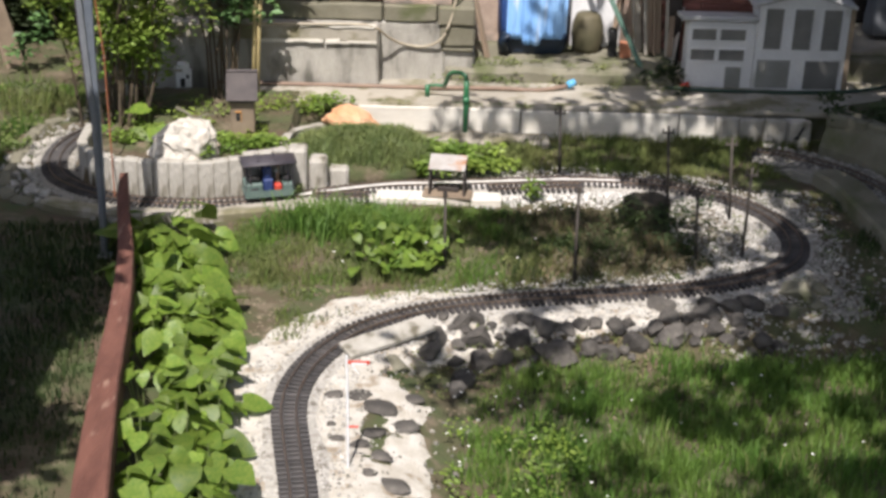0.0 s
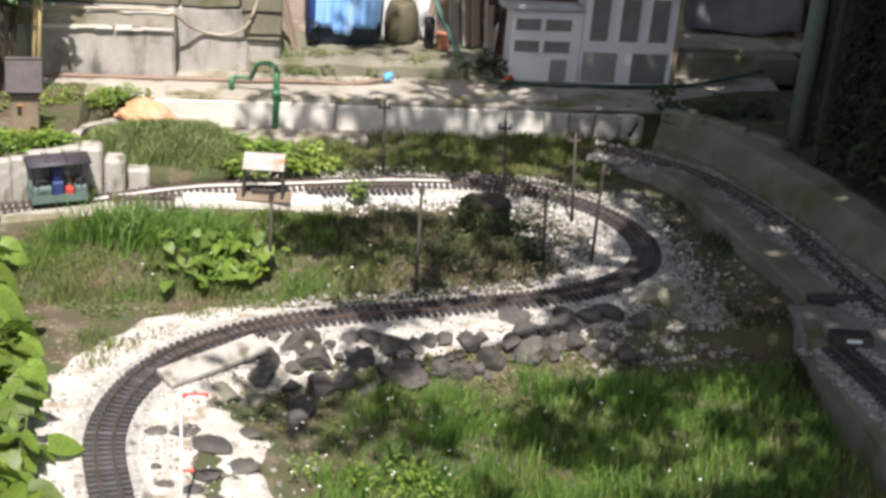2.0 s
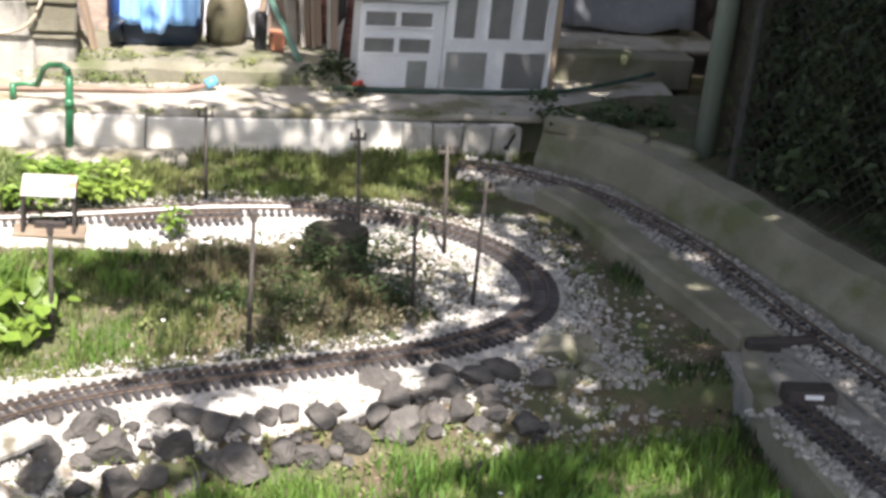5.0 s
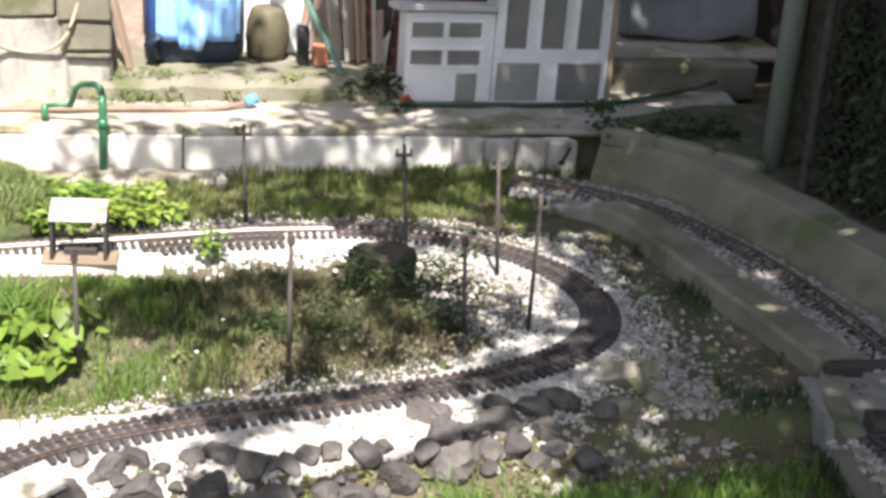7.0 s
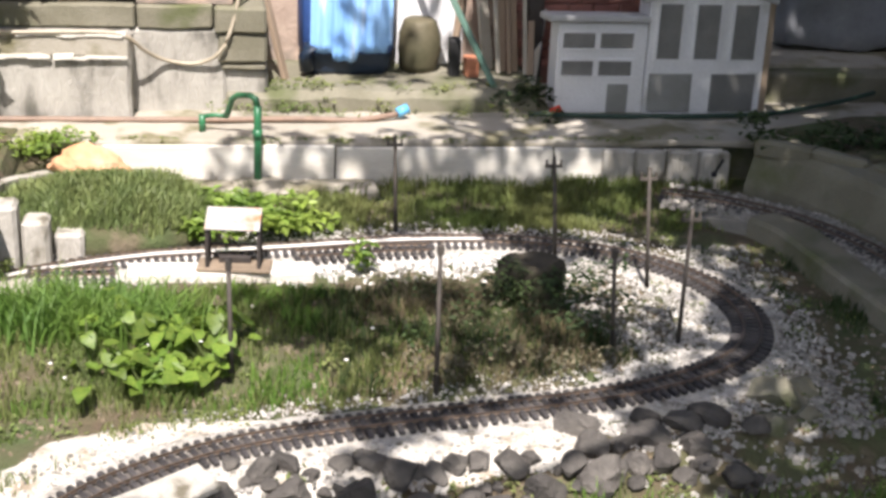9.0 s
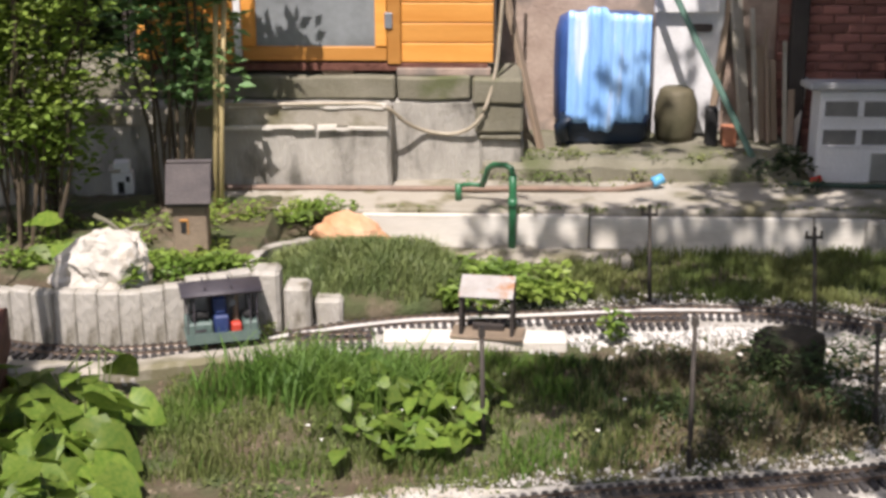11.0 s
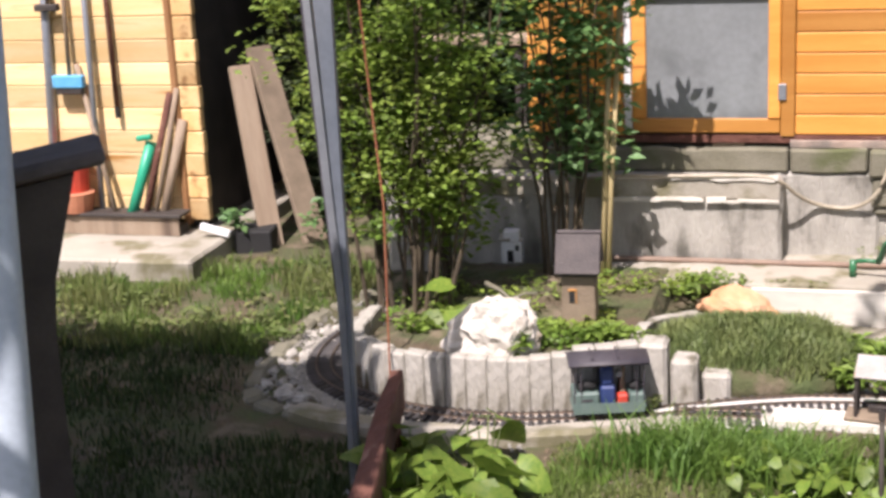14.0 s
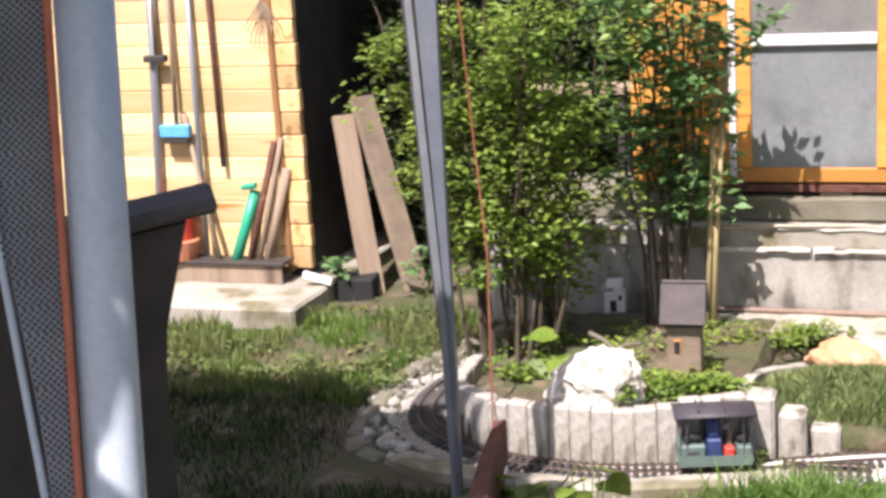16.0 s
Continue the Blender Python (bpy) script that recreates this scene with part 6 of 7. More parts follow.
def stump():
    bm = bmesh.new()
    rings = []
    for z, k in ((-0.04, 1.15), (0.03, 1.0), (0.09, 0.95), (0.125, 0.92), (0.135, 0.75)):
        rings.append([bm.verts.new((0.108 * k * (1 + 0.16 * noise.noise(Vector((2 * math.cos(a), 2 * math.sin(a), 3 * z)))) * math.cos(a), 0.085 * k * math.sin(a), z)) for a in [2 * math.pi * i / 28 for i in range(28)]])
    for a, c in zip(rings, rings[1:]):
        for i in range(28):
            bm.faces.new((a[i], a[(i + 1) % 28], c[(i + 1) % 28], c[i]))
    bm.faces.new(rings[-1])
    o = part("tree_stump", wobble(bm, 0.012, 24), M_STUMP)
    o.matrix_world = pose(0.905, 4.09, 0.004)
    tagged(o, "old rotten tree stump overgrown with weeds", "tree stump")


stump()
b = empty("buffer_stop", 2.07, 3.06, 0.008, -8, "dark buffer stop box with a pale plate on the siding", "buffer stop")
part("body", box(-0.075, 0.075, -0.035, 0.035, 0, 0.05, 0.004), M_DARKWOOD, b)
part("plate", box(-0.025, 0.03, -0.039, -0.0355, 0.028, 0.042, 0.001), M_WHITE, b, "pale plate")


def red_beam():
    """A long peeling timber edging that runs from the border's far end towards the viewer."""
    P = [(-1.41, 4.06, 0.205), (-1.335, 3.66, 0.21), (-1.255, 3.30, 0.21), (-1.18, 2.82, 0.21), (-1.11, 2.2, 0.21), (-1.03, 1.6, 0.21), (-0.95, 1.1, 0.21)]
    pts, heads = smooth_path(P, 0.08)
    bm = bmesh.new()
    rings = []
    for i, (p, h) in enumerate(zip(pts, heads)):
        k = 0.020 + 0.042 * i / len(pts)
        top = p.z + 0.005 * noise.noise(Vector((p.y * 5, 0, 0)))
        prof = ((-k, 0.09), (-k, top - 0.006), (-0.86 * k, top), (0.86 * k, top + 0.002), (k, top - 0.006), (k, 0.09))
        ring = []
        for o, z in prof:
            c = Vector((p.x - h.y * o, p.y + h.x * o, z))
            ring.append(bm.verts.new(c + 0.003 * Vector(noise.noise_vector(c * 16))))
        rings.append(ring)
    for a, c in zip(rings, rings[1:]):
        for k in range(6):
            bm.faces.new((a[k], a[(k + 1) % 6], c[(k + 1) % 6], c[k]))
    bm.faces.new(rings[0][::-1])
    bm.faces.new(rings[-1])
    g = empty("timber_edging", 0, 0, 0, 0, "long timber edging with peeling red-brown paint", "edging")
    part("rail", bm, M_BEAM, g)
    for p in pts[2::7]:
        part("stake", wobble(box(p.x - 0.025, p.x + 0.02, p.y - 0.025, p.y + 0.025, -0.1, 0.11, 0.004), 0.004, 12, p.y), M_BEAM, g)


red_beam()


def pavilion_leg():
    """A folded leg whose bars spread towards the top, shaped to fit the camera's view."""
    g = empty("pavilion_leg", -1.434, 3.70, -0.03, 0, "grey folded metal pavilion leg standing in the grass", "pole")

    def bar(name, section, y0, y1, material, label=""):
        bm = bmesh.new()
        rings = [[bm.verts.new(v) for v in ((x0, y0, z), (x1, y0, z), (x1, y1, z), (x0, y1, z))] for z, x0, x1 in section]
        for a, c in zip(rings, rings[1:]):
            for k in range(4):
                bm.faces.new((a[k], a[(k + 1) % 4], c[(k + 1) % 4], c[k]))
        bm.faces.new(rings[0][::-1])
        bm.faces.new(rings[-1])
        part(name, bm, material, g, label)
    bar("leg", ((0.0, -0.013, 0.004), (0.28, -0.010, 0.007), (0.63, -0.013, 0.008), (0.91, -0.029, -0.006), (1.39, -0.048, -0.028), (1.54, -0.055, -0.035)), -0.012, 0.012, M_STEEL, "bright outer bar")
    bar("inner_leg", ((0.02, 0.005, 0.011), (0.28, 0.008, 0.019), (0.63, 0.009, 0.024), (0.91, -0.003, 0.022), (1.39, -0.021, 0.028), (1.54, -0.027, 0.031)), -0.006, 0.014, M_LEGSIDE, "inner bar, the leg's shaded side put into blue-grey")
    bar("strut", ((0.60, -0.019, -0.0145), (0.91, -0.036, -0.0305), (1.39, -0.058, -0.050), (1.54, -0.066, -0.057)), -0.004, 0.014, M_LOCOROOF, "thin dark strut")
    part("foot", box(-0.03, 0.03, -0.03, 0.03, 0, 0.006, 0.002), M_STEEL, g)


pavilion_leg()

def litter():
    """Moss, fallen leaves and small weeds on the bare soil."""
    cs = []
    for _ in range(260):
        a = rng.integers(0, 3)
        x, y = ((rng.uniform(-0.95, 0.9), rng.uniform(3.35, 4.3)), (rng.uniform(1.3, 1.95), rng.uniform(2.6, 4.9)), (rng.uniform(-0.1, 1.3), rng.uniform(2.7, 3.15)))[a]
        if near_path(x, y, coarse_main) < 0.13:
            continue
        cs.append((x, y, gz(x, y) + 0.008, 0.05, 0.05, 0.008))
    tagged(leaves("ground_weeds", cs, 26, 0.016, M_GRASS_DRY), "tiny weeds and moss on the bare soil", "weeds", kind="stuff")
    pebbles("soil_crumbs", [(x, y, gz(x, y), rng.uniform(0.004, 0.012)) for x, y in ((rng.uniform(-0.95, 1.95), rng.uniform(2.5, 4.35)) for _ in range(3400)) if near_path(x, y, coarse_main) > 0.15], mat("soil_crumb", (0.13, 0.095, 0.06), (0.24, 0.20, 0.14), 9.0, 0.95, 0.2, 90, vary="island"), "crumbs of soil and small stones", "soil")


litter()

# ---------------------------------------------------------------- daisies
def daisies():
    verts, faces = [], []
    for _ in range(75):
        c = rng.integers(0, 3)
        x, y = ((rng.uniform(0.0, 0.6), rng.uniform(2.0, 2.85)), (rng.uniform(-0.6, 0.5), rng.uniform(3.5, 4.2)), (rng.uniform(0.2, 1.5), rng.uniform(1.9, 2.9)))[c]
        z, r = gz(x, y) + rng.uniform(0.04, 0.07), rng.uniform(0.0035, 0.0065)
        n = len(verts)
        verts += [(x, y, z + 0.003)] + [(x + r * math.cos(a), y + r * math.sin(a), z) for a in [k * math.pi / 4 for k in range(8)]]
        faces += [(n, n + 1 + k, n + 1 + (k + 1) % 8) for k in range(8)]
    tagged(link_mesh("daisies", verts, faces, M_FLOWER), "white daisies dotted over the grass", "flowers", kind="stuff")


daisies()


# ---------------------------------------------------------------- left: tools by the plank shed
YF = 5.925


def tool(name, p, q, r, material, label, head=None):
    g = empty(name, p[0], p[1], p[2], 0, label, "garden tool", "tools against the shed")
    d = Vector(q) - Vector(p)
    part("handle", tube_bm([(0, 0, 0), tuple(d * 0.5), tuple(d)], r, 8), material, g, smooth=True)
    if head:
        head(g, d)
    return g


def blue_head(g, d):
    part("head", box(d.x - 0.075, d.x + 0.075, d.y - 0.03, d.y + 0.01, d.z - 0.02, d.z + 0.035, 0.004), M_SKYBLUE, g, "light blue plastic head")
    part("bristles", box(d.x - 0.065, d.x + 0.065, d.y - 0.025, d.y + 0.005, d.z - 0.05, d.z - 0.0205, 0.004), M_DARKWOOD, g)


tool("steel_bar", (-3.625, YF, 0.15), (-3.53, YF - 0.0, 1.6), 0.022, M_STEEL, "long grey metal post leaning on the shed")
tool("broom", (-3.45, YF, 1.6), (-3.47, YF - 0.02, 0.77), 0.011, M_WOOD, "broom hanging head down with a blue head", blue_head)
tool("thin_pole", (-3.37, YF - 0.04, 0.14), (-3.355, YF, 1.6), 0.014, M_STEEL, "grey pole leaning on the shed wall")
tool("dark_broom", (-3.54, YF, 1.6), (-3.535, YF - 0.02, 1.12), 0.010, M_WOOD, "hand broom hanging on the shed", lambda g, d: part("head", box(d.x - 0.055, d.x + 0.055, d.y - 0.03, d.y + 0.01, d.z - 0.03, d.z, 0.004), M_DARKWOOD, g, "dark broom head"))
tool("brown_stick", (-3.26, YF, 1.6), (-3.258, YF - 0.01, 0.66), 0.012, M_BEAM, "brown stick hanging on the shed wall", lambda g, d: part("tip", tube_bm([tuple(d), (d.x, d.y, d.z - 0.05)], 0.013, 8), M_BLACK, g))
tool("spade", (-3.27, YF - 0.09, 0.14), (-3.44, YF, 0.85), 0.013, M_WOOD, "wooden spade handle leaning on the shed")
tool("green_fork", (-3.21, YF - 0.08, 0.17), (-3.115, YF, 0.50), 0.026, M_TEAL, "bright green plastic tool leaning on the shed", lambda g, d: part("grip", tube_bm([(d.x - 0.05, 0.05, d.z + 0.02), (d.x + 0.02, 0.05, d.z + 0.03)], 0.014, 8), M_TEAL, g))
tool("brown_rod", (-3.10, YF - 0.08, 0.14), (-2.965, YF, 0.74), 0.012, M_WOOD, "brown rod leaning in the shed corner")
tool("brown_rod", (-3.15, YF - 0.08, 0.14), (-3.0, YF, 0.72), 0.016, M_BEAM, "reddish rod leaning in the shed corner")
tool("brown_rod", (-3.07, YF - 0.06, 0.14), (-2.95, YF, 0.6), 0.022, M_WOOD, "thick wooden stake leaning in the shed corner")


def leaf_rake():
    g = empty("leaf_rake", -2.98, YF, 1.30, 0, "metal leaf rake hanging on the shed", "garden tool", "tools against the shed")
    part("handle", tube_bm([(-0.02, 0, 0.04), (-0.05, 0, 0.5)], 0.011, 8), M_WOOD, g)
    for k in range(9):
        a = (k - 4) * 0.16
        part("tine", tube_bm([(-0.02, -0.005, 0.05), (-0.02 + 0.13 * math.sin(a), -0.012, 0.05 - 0.13 * math.cos(a)), (-0.02 + 0.15 * math.sin(a), -0.03, 0.045 - 0.15 * math.cos(a))], 0.003, 5), M_WOOD, g)


leaf_rake()
g = empty("planter_tray", -3.29, 5.86, 0.10, 0, "long brown planter box in front of the shed", "planter")
part("front", box(-0.33, 0.33, -0.06, -0.045, 0.0, 0.084, 0.003), M_WOOD, g)
part("rim", box(-0.34, 0.345, -0.075, 0.045, 0.085, 0.100, 0.003), M_DARKWOOD, g)
part("floor", box(-0.33, 0.33, -0.044, 0.04, 0.0, 0.04, 0.003), M_DARKWOOD, g)
tagged(part("bowl", wobble(tube_bm([(-3.47, 5.84, 0.201), (-3.47, 5.84, 0.23), (-3.47, 5.84, 0.285)], 0.07, 16, taper=0.085), 0.003, 9), M_TERRA), "terracotta bowls stacked on the planter", "bowl")
tagged(part("red_bucket", tube_bm([(-3.48, 5.86, 0.286), (-3.48, 5.86, 0.43)], 0.06, 16, taper=0.075), M_RED), "red plastic bucket stacked on the bowls", "bucket")
o = part("white_sack", rock_bm(0.07, 0.05, 0.06, 4, 2, 0.4), M_WHITE)
o.matrix_world = pose(-3.575, 5.83, 0.236)
tagged(o, "crumpled white bag on the planter", "bag")
leaning("barn_plank", (-2.585, 5.95, 0.02), (-2.76, 6.15, 0.80), 0.10, 0.03, M_WOOD, "wide weathered plank leaning beside the shed", group="planks leaning by the shed")
leaning("barn_plank", (-2.42, 6.05, 0.02), (-2.70, 6.24, 0.87), 0.12, 0.03, M_TOWER, "wide brown plank leaning behind another", group="planks leaning by the shed")
o = part("white_gutter", box(-0.07, 0.07, -0.012, 0.012, 0, 0.03, 0.003), M_WHITE)
o.matrix_world = pose(-2.79, 5.80, 0.12, 0, 14, 0)
tagged(o, "short white plastic channel on the ground", "channel")
o = part("dark_crate", box(-0.08, 0.08, -0.08, 0.08, 0, 0.13, 0.006), M_BLACK)
o.matrix_world = pose(-2.64, 5.92, -0.01, 0, 0, 8)
tagged(o, "black crate beside the shed", "crate")
tagged(leaves("shed_weed", [(-2.72, 5.86, 0.17, 0.06, 0.05, 0.05), (-2.35, 5.95, 0.16, 0.07, 0.06, 0.1), (-2.25, 6.0, 0.25, 0.06, 0.06, 0.15)], 60, 0.05, M_VINE), "weeds beside the planks", "plants", kind="stuff")


# ---------------------------------------------------------------- foreground at the left: lounger frame and dark cabinet
def lounger():
    g = empty("folded_lounger", -1.516, 2.072, -0.05, 31.8, "upright folded garden lounger with pale blue frame and dark mesh fabric", "garden lounger")
    A, B = Vector((0.0, 0.0, 0.0)), Vector((0.089, 0.402, 1.85))          # foot and head of the main bar, in its own axes

    def at(z, off, lift=0.0):
        return A + (B - A) * (z / 1.85) + Vector((off, lift, 0))
    part("frame", tube_bm([at(z, 0) for z in (0, 0.6, 1.2, 1.85)], 0.056, 20), M_TUBE, g, "broad pale blue bar", True)

    def left(z):
        return -0.115 - 0.10 * smoothstep(0.7, 1.7, z)
    part("thin_bar", tube_bm([at(z, left(z) - 0.01, -0.02) for z in (0.0, 0.4, 0.8, 1.2, 1.85)], 0.008, 10), M_TUBE, g, "thin pale bar", True)
    verts, faces = [], []
    cell = 0.0066
    for j in range(264):
        z = 0.1 + j * cell
        w = -0.07 - left(z)
        n = max(2, int(w / cell))
        for i in range(n):
            if (i + j) % 2:
                continue
            c = at(z, -0.073 - (i + 0.5) * w / n, -0.03)
            a = 0.0042
            k = len(verts)
            verts += [c + Vector(v) for v in ((-a, 0, 0), (0, -0.002, -a), (a, 0, 0), (0, -0.002, a))]
            faces.append((k, k + 1, k + 2, k + 3))
    tagged(link_mesh("fabric", verts, faces, M_MESH, g), "dark green-grey woven mesh")
    # Added sheet; its pale grey imitates light coming through the holes.
    bv, bf = [], []
    for k, z in enumerate(np.linspace(0.03, 1.84, 20)):
        bv += [at(z, -0.072, -0.012), at(z, left(z), -0.012), at(z, left(z), -0.004), at(z, -0.072, -0.004)]
        if k:
            n = 4 * k
            bf += [(n - 4 + e, n - 4 + (e + 1) % 4, n + (e + 1) % 4, n + e) for e in range(4)]
    tagged(link_mesh("backing", bv, bf, M_TARP, g), "added pale sheet standing for light through the mesh holes")
    part("piping", tube_bm([at(z, -0.066, -0.034) for z in (0.0, 0.6, 1.2, 1.85)], 0.0085, 8), M_PIPING, g, "orange piping", True)


lounger()


def cabinet():
    g = empty("garden_cabinet", -1.636, 2.705, -0.05, 31.8, "dark wooden garden cabinet with an overhanging top", "cabinet")
    bm = bmesh.new()
    prof = [(-0.6, 0.0), (-0.085, 0.0), (-0.075, 0.85), (-0.062, 0.97), (0.0, 1.190), (-0.6, 1.105)]
    f0 = [bm.verts.new((x, -0.02, z)) for x, z in prof]
    f1 = [bm.verts.new((x, 0.12, z)) for x, z in prof]
    bm.faces.new(f0)
    bm.faces.new(f1[::-1])
    for k in range(6):
        bm.faces.new((f0[k], f0[(k + 1) % 6], f1[(k + 1) % 6], f1[k]))
    part("body", bm, M_DARKWOOD, g)
    part("lid", wobble(box(-0.6, 0.07, -0.05, 0.14, 0, 0.036, 0.010, m=pose(0, 0, 1.200, 0, -8, 0)), 0.003, 9), M_SLATE, g, "weathered dark grey top")


cabinet()


tagged(leaves("terrace_moss", [(rng.uniform(-0.05, 1.2), 5.60 + 0.05 * rng.normal(), 0.15 + 0.04 * rng.uniform(), 0.05, 0.03, 0.02) for _ in range(26)] + [(rng.uniform(0.0, 1.2), rng.uniform(5.66, 5.8), 0.228, 0.06, 0.03, 0.012) for _ in range(22)] + [(rng.uniform(-0.9, 1.9), 5.28 + 0.01 * rng.normal(), 0.142, 0.05, 0.012, 0.008) for _ in range(30)], 30, 0.016, M_GRASS_DRY), "moss and short grass growing in the terrace joints", "moss", kind="stuff")
tagged(leaves("bed_weeds", [(rng.uniform(-1.62, -0.85), rng.uniform(4.45, 5.2), 0.17, 0.07, 0.06, 0.025) for _ in range(26)] + [(rng.uniform(-0.95, -0.5), rng.uniform(5.05, 5.3), 0.16, 0.07, 0.05, 0.03) for _ in range(14)], 40, 0.026, M_BUSH), "low green weeds covering the raised bed", "plants", kind="stuff")
tagged(leaves("bank_weeds", [(rng.uniform(1.95, 2.5), rng.uniform(5.0, 5.35) - 0.5 * max(0, rng.uniform(-0.3, 0.3)), 0.20 + 0.02 * rng.normal(), 0.06, 0.04, 0.025) for _ in range(22)] + [(2.0 - 0.02 * rng.uniform() + 0.1 * max(0, 4.2 - y), y, 0.0, 0.04, 0.05, 0.02) for y in np.arange(3.3, 4.7, 0.1)], 40, 0.028, M_GRASS_SHADE), "dark weeds along the concrete bank and kerb", "weeds", kind="stuff")
tagged(leaves("lawn_weeds", [(rng.uniform(-3.2, -1.95), rng.uniform(4.7, 5.8), 0.02, 0.08, 0.06, 0.02) for _ in range(50)], 26, 0.03, M_GRASS_DRY), "low weeds in the sunny lawn", "weeds", kind="stuff")


# ---------------------------------------------------------------- hedges, and unseen trees added for shade
def hedge(name, boxes, n, size, label):
    cs = []
    for x0, x1, y0, y1, z0, z1, k in boxes:
        for _ in range(k):
            cs.append((rng.uniform(x0, x1), rng.uniform(y0, y1), rng.uniform(z0, z1), 0.12, 0.12, 0.12))
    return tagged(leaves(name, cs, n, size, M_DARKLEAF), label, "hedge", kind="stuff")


hedge("right_hedge", [(2.80, 3.15, 2.0, 5.4, 0.1, 1.9, 190), (2.50, 2.85, 3.9, 4.5, 0.2, 1.6, 40)], 60, 0.05, "hedge behind the concrete bank, shade darkened into its leaves")
tagged(leaves("left_hedge", [(rng.uniform(-2.75, -1.5), rng.uniform(6.4, 6.75), rng.uniform(0.1, 1.7), 0.13, 0.1, 0.13) for _ in range(150)], 50, 0.06, M_DARKLEAF), "green hedge behind the bushes, shade darkened into its leaves", "hedge", kind="stuff")


def chain_fence():
    """A wire mesh fence along the top of the bank, held by thin posts."""
    A, B, H = Vector((2.40, 4.45, 0.15)), Vector((2.93, 2.0, 0.15)), 1.3
    d = (B - A).normalized()
    long = (B - A).length
    g = empty("wire_fence", A.x, A.y, A.z, 0, "dull chain-link wire fence on top of the concrete bank", "fence")
    bm = bmesh.new()
    cell = 0.055
    s = -H
    while s < long:
        for way in (1, -1):
            a, b = (max(0.0, s), min(long, s + H))
            za, zb = (a - s, b - s) if way > 0 else (H - (a - s), H - (b - s))
            if b - a > 0.02:
                tube_bm([d * a + Vector((0, 0, za)), d * b + Vector((0, 0, zb))], 0.0016, 3, bm)
        s += cell
    part("mesh", bm, M_WIRE, g, "diamond wire mesh")
    for k in range(3):
        p = d * (0.05 + k * (long - 0.1) / 2)
        part("post", tube_bm([p + Vector((0.02, 0, -0.2)), p + Vector((0.02, 0, H))], 0.016, 8), M_WIRE, g)


chain_fence()
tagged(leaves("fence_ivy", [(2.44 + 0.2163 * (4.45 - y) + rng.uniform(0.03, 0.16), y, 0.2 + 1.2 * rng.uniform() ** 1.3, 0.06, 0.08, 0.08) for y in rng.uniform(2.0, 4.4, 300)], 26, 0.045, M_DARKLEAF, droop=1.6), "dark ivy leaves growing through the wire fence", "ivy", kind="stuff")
g = empty("ivy_trunk", 2.66, 4.78, 0.0, 0, "dark tree trunk with hanging leaves on the bank", "tree trunk")
part("bark", wobble(tube_bm([(0, 0, 0.0), (-0.01, 0, 0.5), (-0.02, 0, 0.9), (-0.03, 0.01, 1.6), (-0.04, 0.02, 2.6)], 0.14, 16), 0.03, 6), M_STUMP, g)
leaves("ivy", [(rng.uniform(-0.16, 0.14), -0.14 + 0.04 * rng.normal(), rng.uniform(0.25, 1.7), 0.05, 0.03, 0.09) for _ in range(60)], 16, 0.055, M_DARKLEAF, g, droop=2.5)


# Both trees stay out of view and are added to block the sun.
def unseen_shade_tree(name, x, y, clumps, label, n=170, size=0.11):
    g = empty(name, x, y, 0, 0, label, "tree")
    part("trunk", wobble(tube_bm([(0, 0, -0.1), (0.03, 0, 1.2), (0.0, 0.05, 2.6), (0.0, 0.0, 3.6)], 0.11, 12, taper=0.05), 0.01, 5), M_STUMP, g)
    for cx, cy, cz, *_ in clumps[::5]:
        part("limb", tube_bm([(0.0, 0.03, 2.4), (0.5 * (cx - x), 0.5 * (cy - y), 0.5 * (2.4 + cz)), (cx - x, cy - y, cz)], 0.035, 6, taper=0.01), M_STUMP, g)
    leaves("crown", [(cx - x, cy - y, cz, r, r, 0.6 * r) for cx, cy, cz, r in clumps], n, size, M_BUSH, g)
    return g


def over(x, y, h, z0=0.0):
    """The place at height h from which a shadow falls on (x, y, z0)."""
    k = (h - z0) / -TRAVEL.z
    return x - TRAVEL.x * k, y - TRAVEL.y * k, h


def crown_over(x0, x1, y0, y1, chance, step=0.34, size=1.0, high=3.2):
    """Clumps of an unseen crown, set along the sun's way to shade a stretch of the garden."""
    out = []
    for x in np.arange(x0, x1, step):
        for y in np.arange(y0, y1, step):
            if rng.uniform() < chance(x, y):
                out.append((*over(x + rng.normal(0, 0.06), y + rng.normal(0, 0.06), high + 0.6 * rng.uniform()), size * rng.uniform(0.2, 0.3)))
                for _ in range(2 if chance(x, y) > 0.94 else 1 if chance(x, y) > 0.85 else 0):
                    out.append((*over(x + rng.normal(0, 0.1), y + rng.normal(0, 0.1), high - 0.2 + 0.5 * rng.uniform()), size * rng.uniform(0.24, 0.34)))
    return out


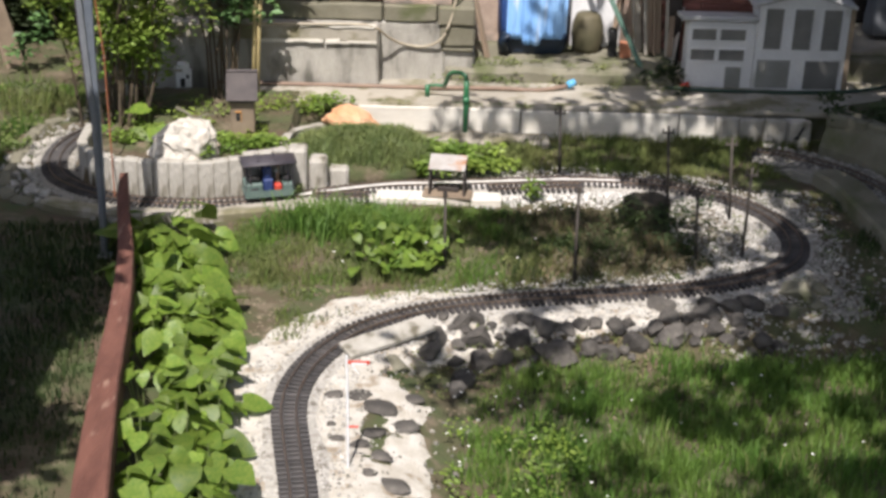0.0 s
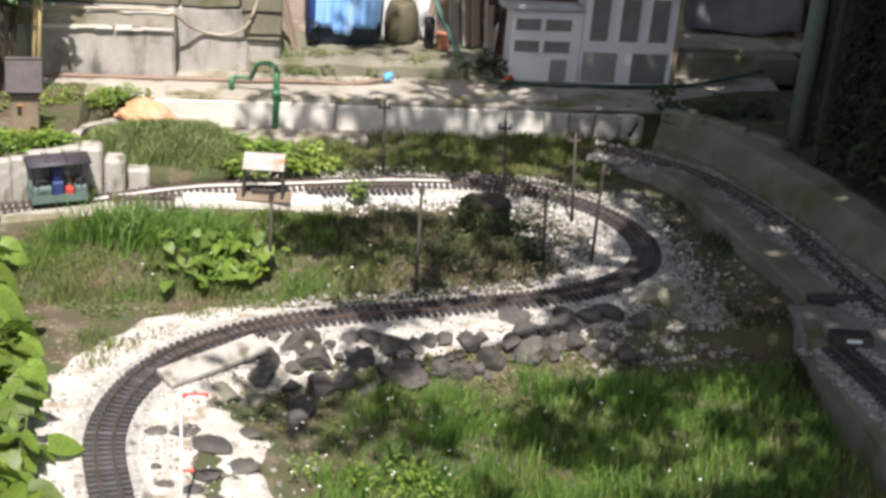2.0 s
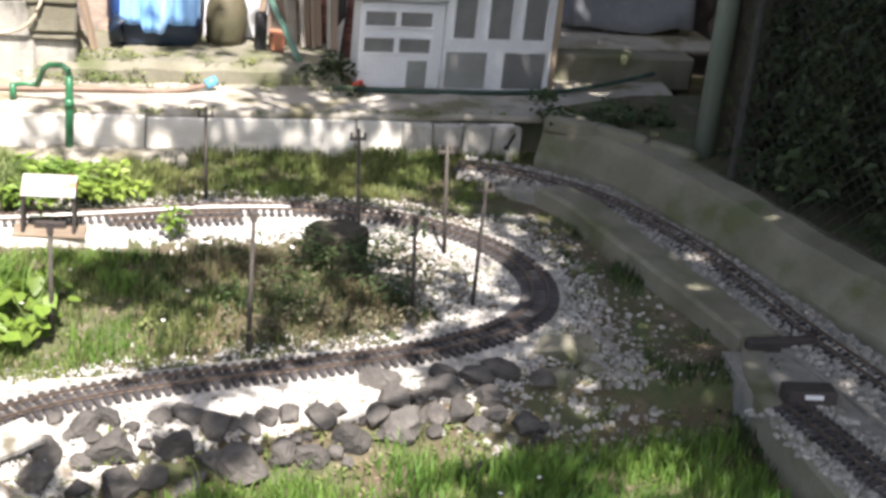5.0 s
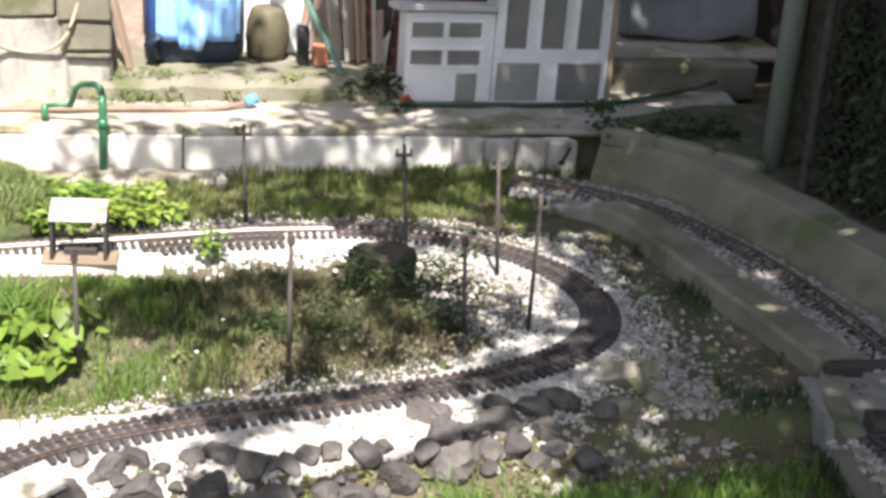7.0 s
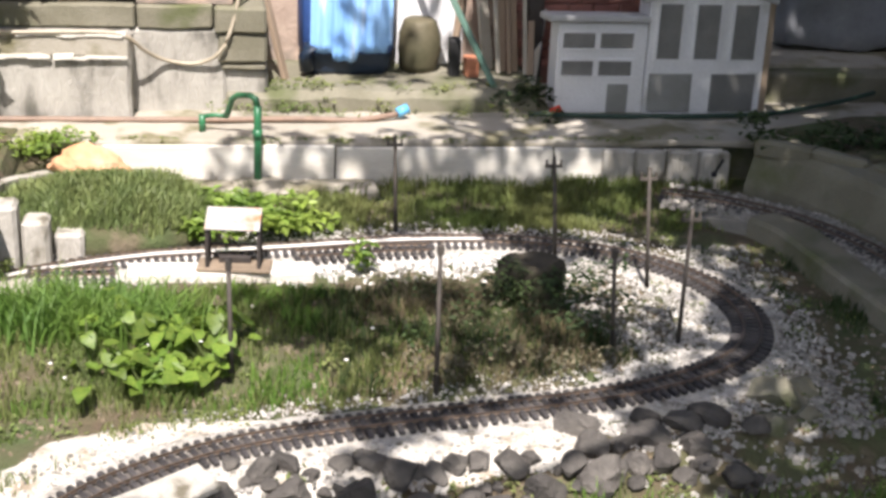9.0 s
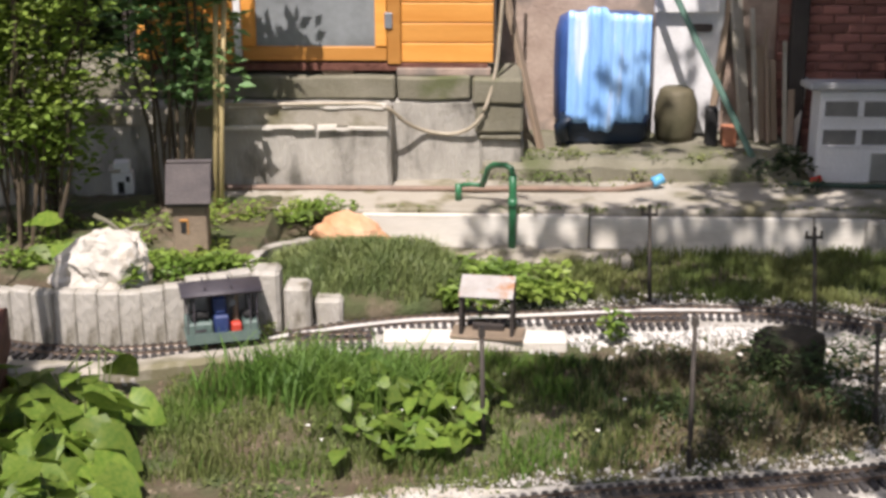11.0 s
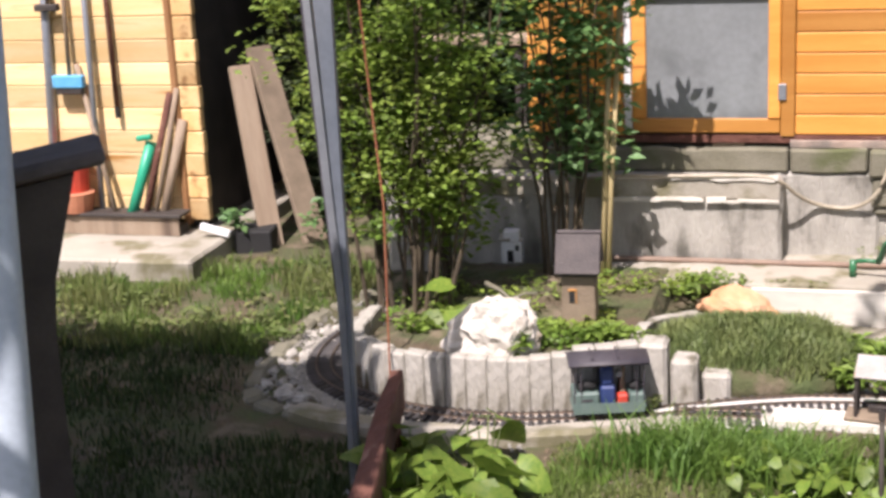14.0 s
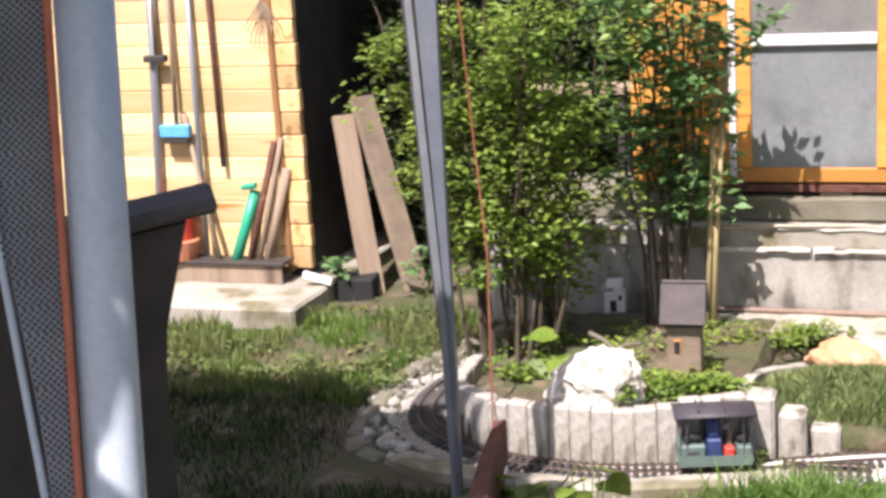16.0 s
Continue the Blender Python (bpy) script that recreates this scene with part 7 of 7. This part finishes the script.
def dapple(x, y):
    """How densely the unseen crown is set over each stretch of the garden, to place its shade."""
    x += 0.13 * math.sin(7 * y) + 0.08 * math.sin(17 * y + 1)
    if y > 5.62:
        return 0.95 if x > 1.2 else 0.45 if x > 0.98 else 0.10 if x > 0.4 else 0.03
    if y > 5.3:
        return 0.97 if x > 1.5 else 0.7 if x > 0.9 else 0.12 if x > 0.45 else 0.02
    if x > 1.62 + 0.12 * math.sin(3 * y):
        return 1.0
    if y < 2.95:
        return 0.85 if x > 1.35 else 0.33 if x > 0.3 else 0.08
    if y < 3.4:
        return 0.8 if x > 0.95 else 0.42 if x > 0.3 else 0.08
    if y < 4.28:
        return 0.74 if x > 1.05 else 0.74 if x > 0.42 else 0.3 if x > 0.15 else 0.03
    if y < 4.68:
        return 0.6 if x > 1.0 else 0.05
    return 0.8 if x > 0.6 else 0.3 if x > 0.25 else 0.03


clumps = crown_over(-0.1, 3.6, 1.8, 7.1, dapple, 0.25, 0.7)
unseen_shade_tree("unseen_shade_tree", 3.2, 2.6, clumps, "unseen tree added to cast dappled shade over the corner", 62, 0.085)
def lawn_shade(x, y):
    """The second unseen crown, added to shade the lawn up to the timber edging and before the palisades."""
    edge = -1.62 if y > 3.9 else -1.40 + 0.08 * (3.9 - y)
    top = 4.62 + 0.08 * math.sin(4 * x)
    if 2.2 < y < 3.3 and x > -1.75:
        return 0.72 if x < edge else 0.0
    return 1.0 if x < edge - 0.12 and y < top else 0.3 if x < edge and y < top else 0.0


clumps = crown_over(-4.4, -1.0, 1.2, 4.9, lawn_shade, 0.26, 0.85, 2.5)
unseen_shade_tree("unseen_shade_tree", -4.6, 1.6, clumps, "unseen tree added to cast shade over the lawn", 210)

# ---------------------------------------------------------------- many small pieces last
brick_wall()
railway("railway_track", main_pts, main_heads, 0.0, "dark model railway track with brown plastic sleepers", 0, None)
railway("channel_track", right_pts, right_heads, 0.032, "rusty model railway track in the concrete channel", 5, None, 0.026, 0.011)
railway("siding_track", spur_pts, spur_heads, 0.026, "rusty model railway siding beside the channel")
sd, sh = smooth_path([(-0.60, 4.335), (-0.31, 4.355)])
railway("yard_siding", sd, sh, 0.004, "short dark siding ending at the station yard")
sd, sh = smooth_path([(0.22, 4.475), (0.45, 4.515), (0.68, 4.53)])
railway("yard_siding", sd, sh, 0.004, "short siding beside the seedling in the yard")
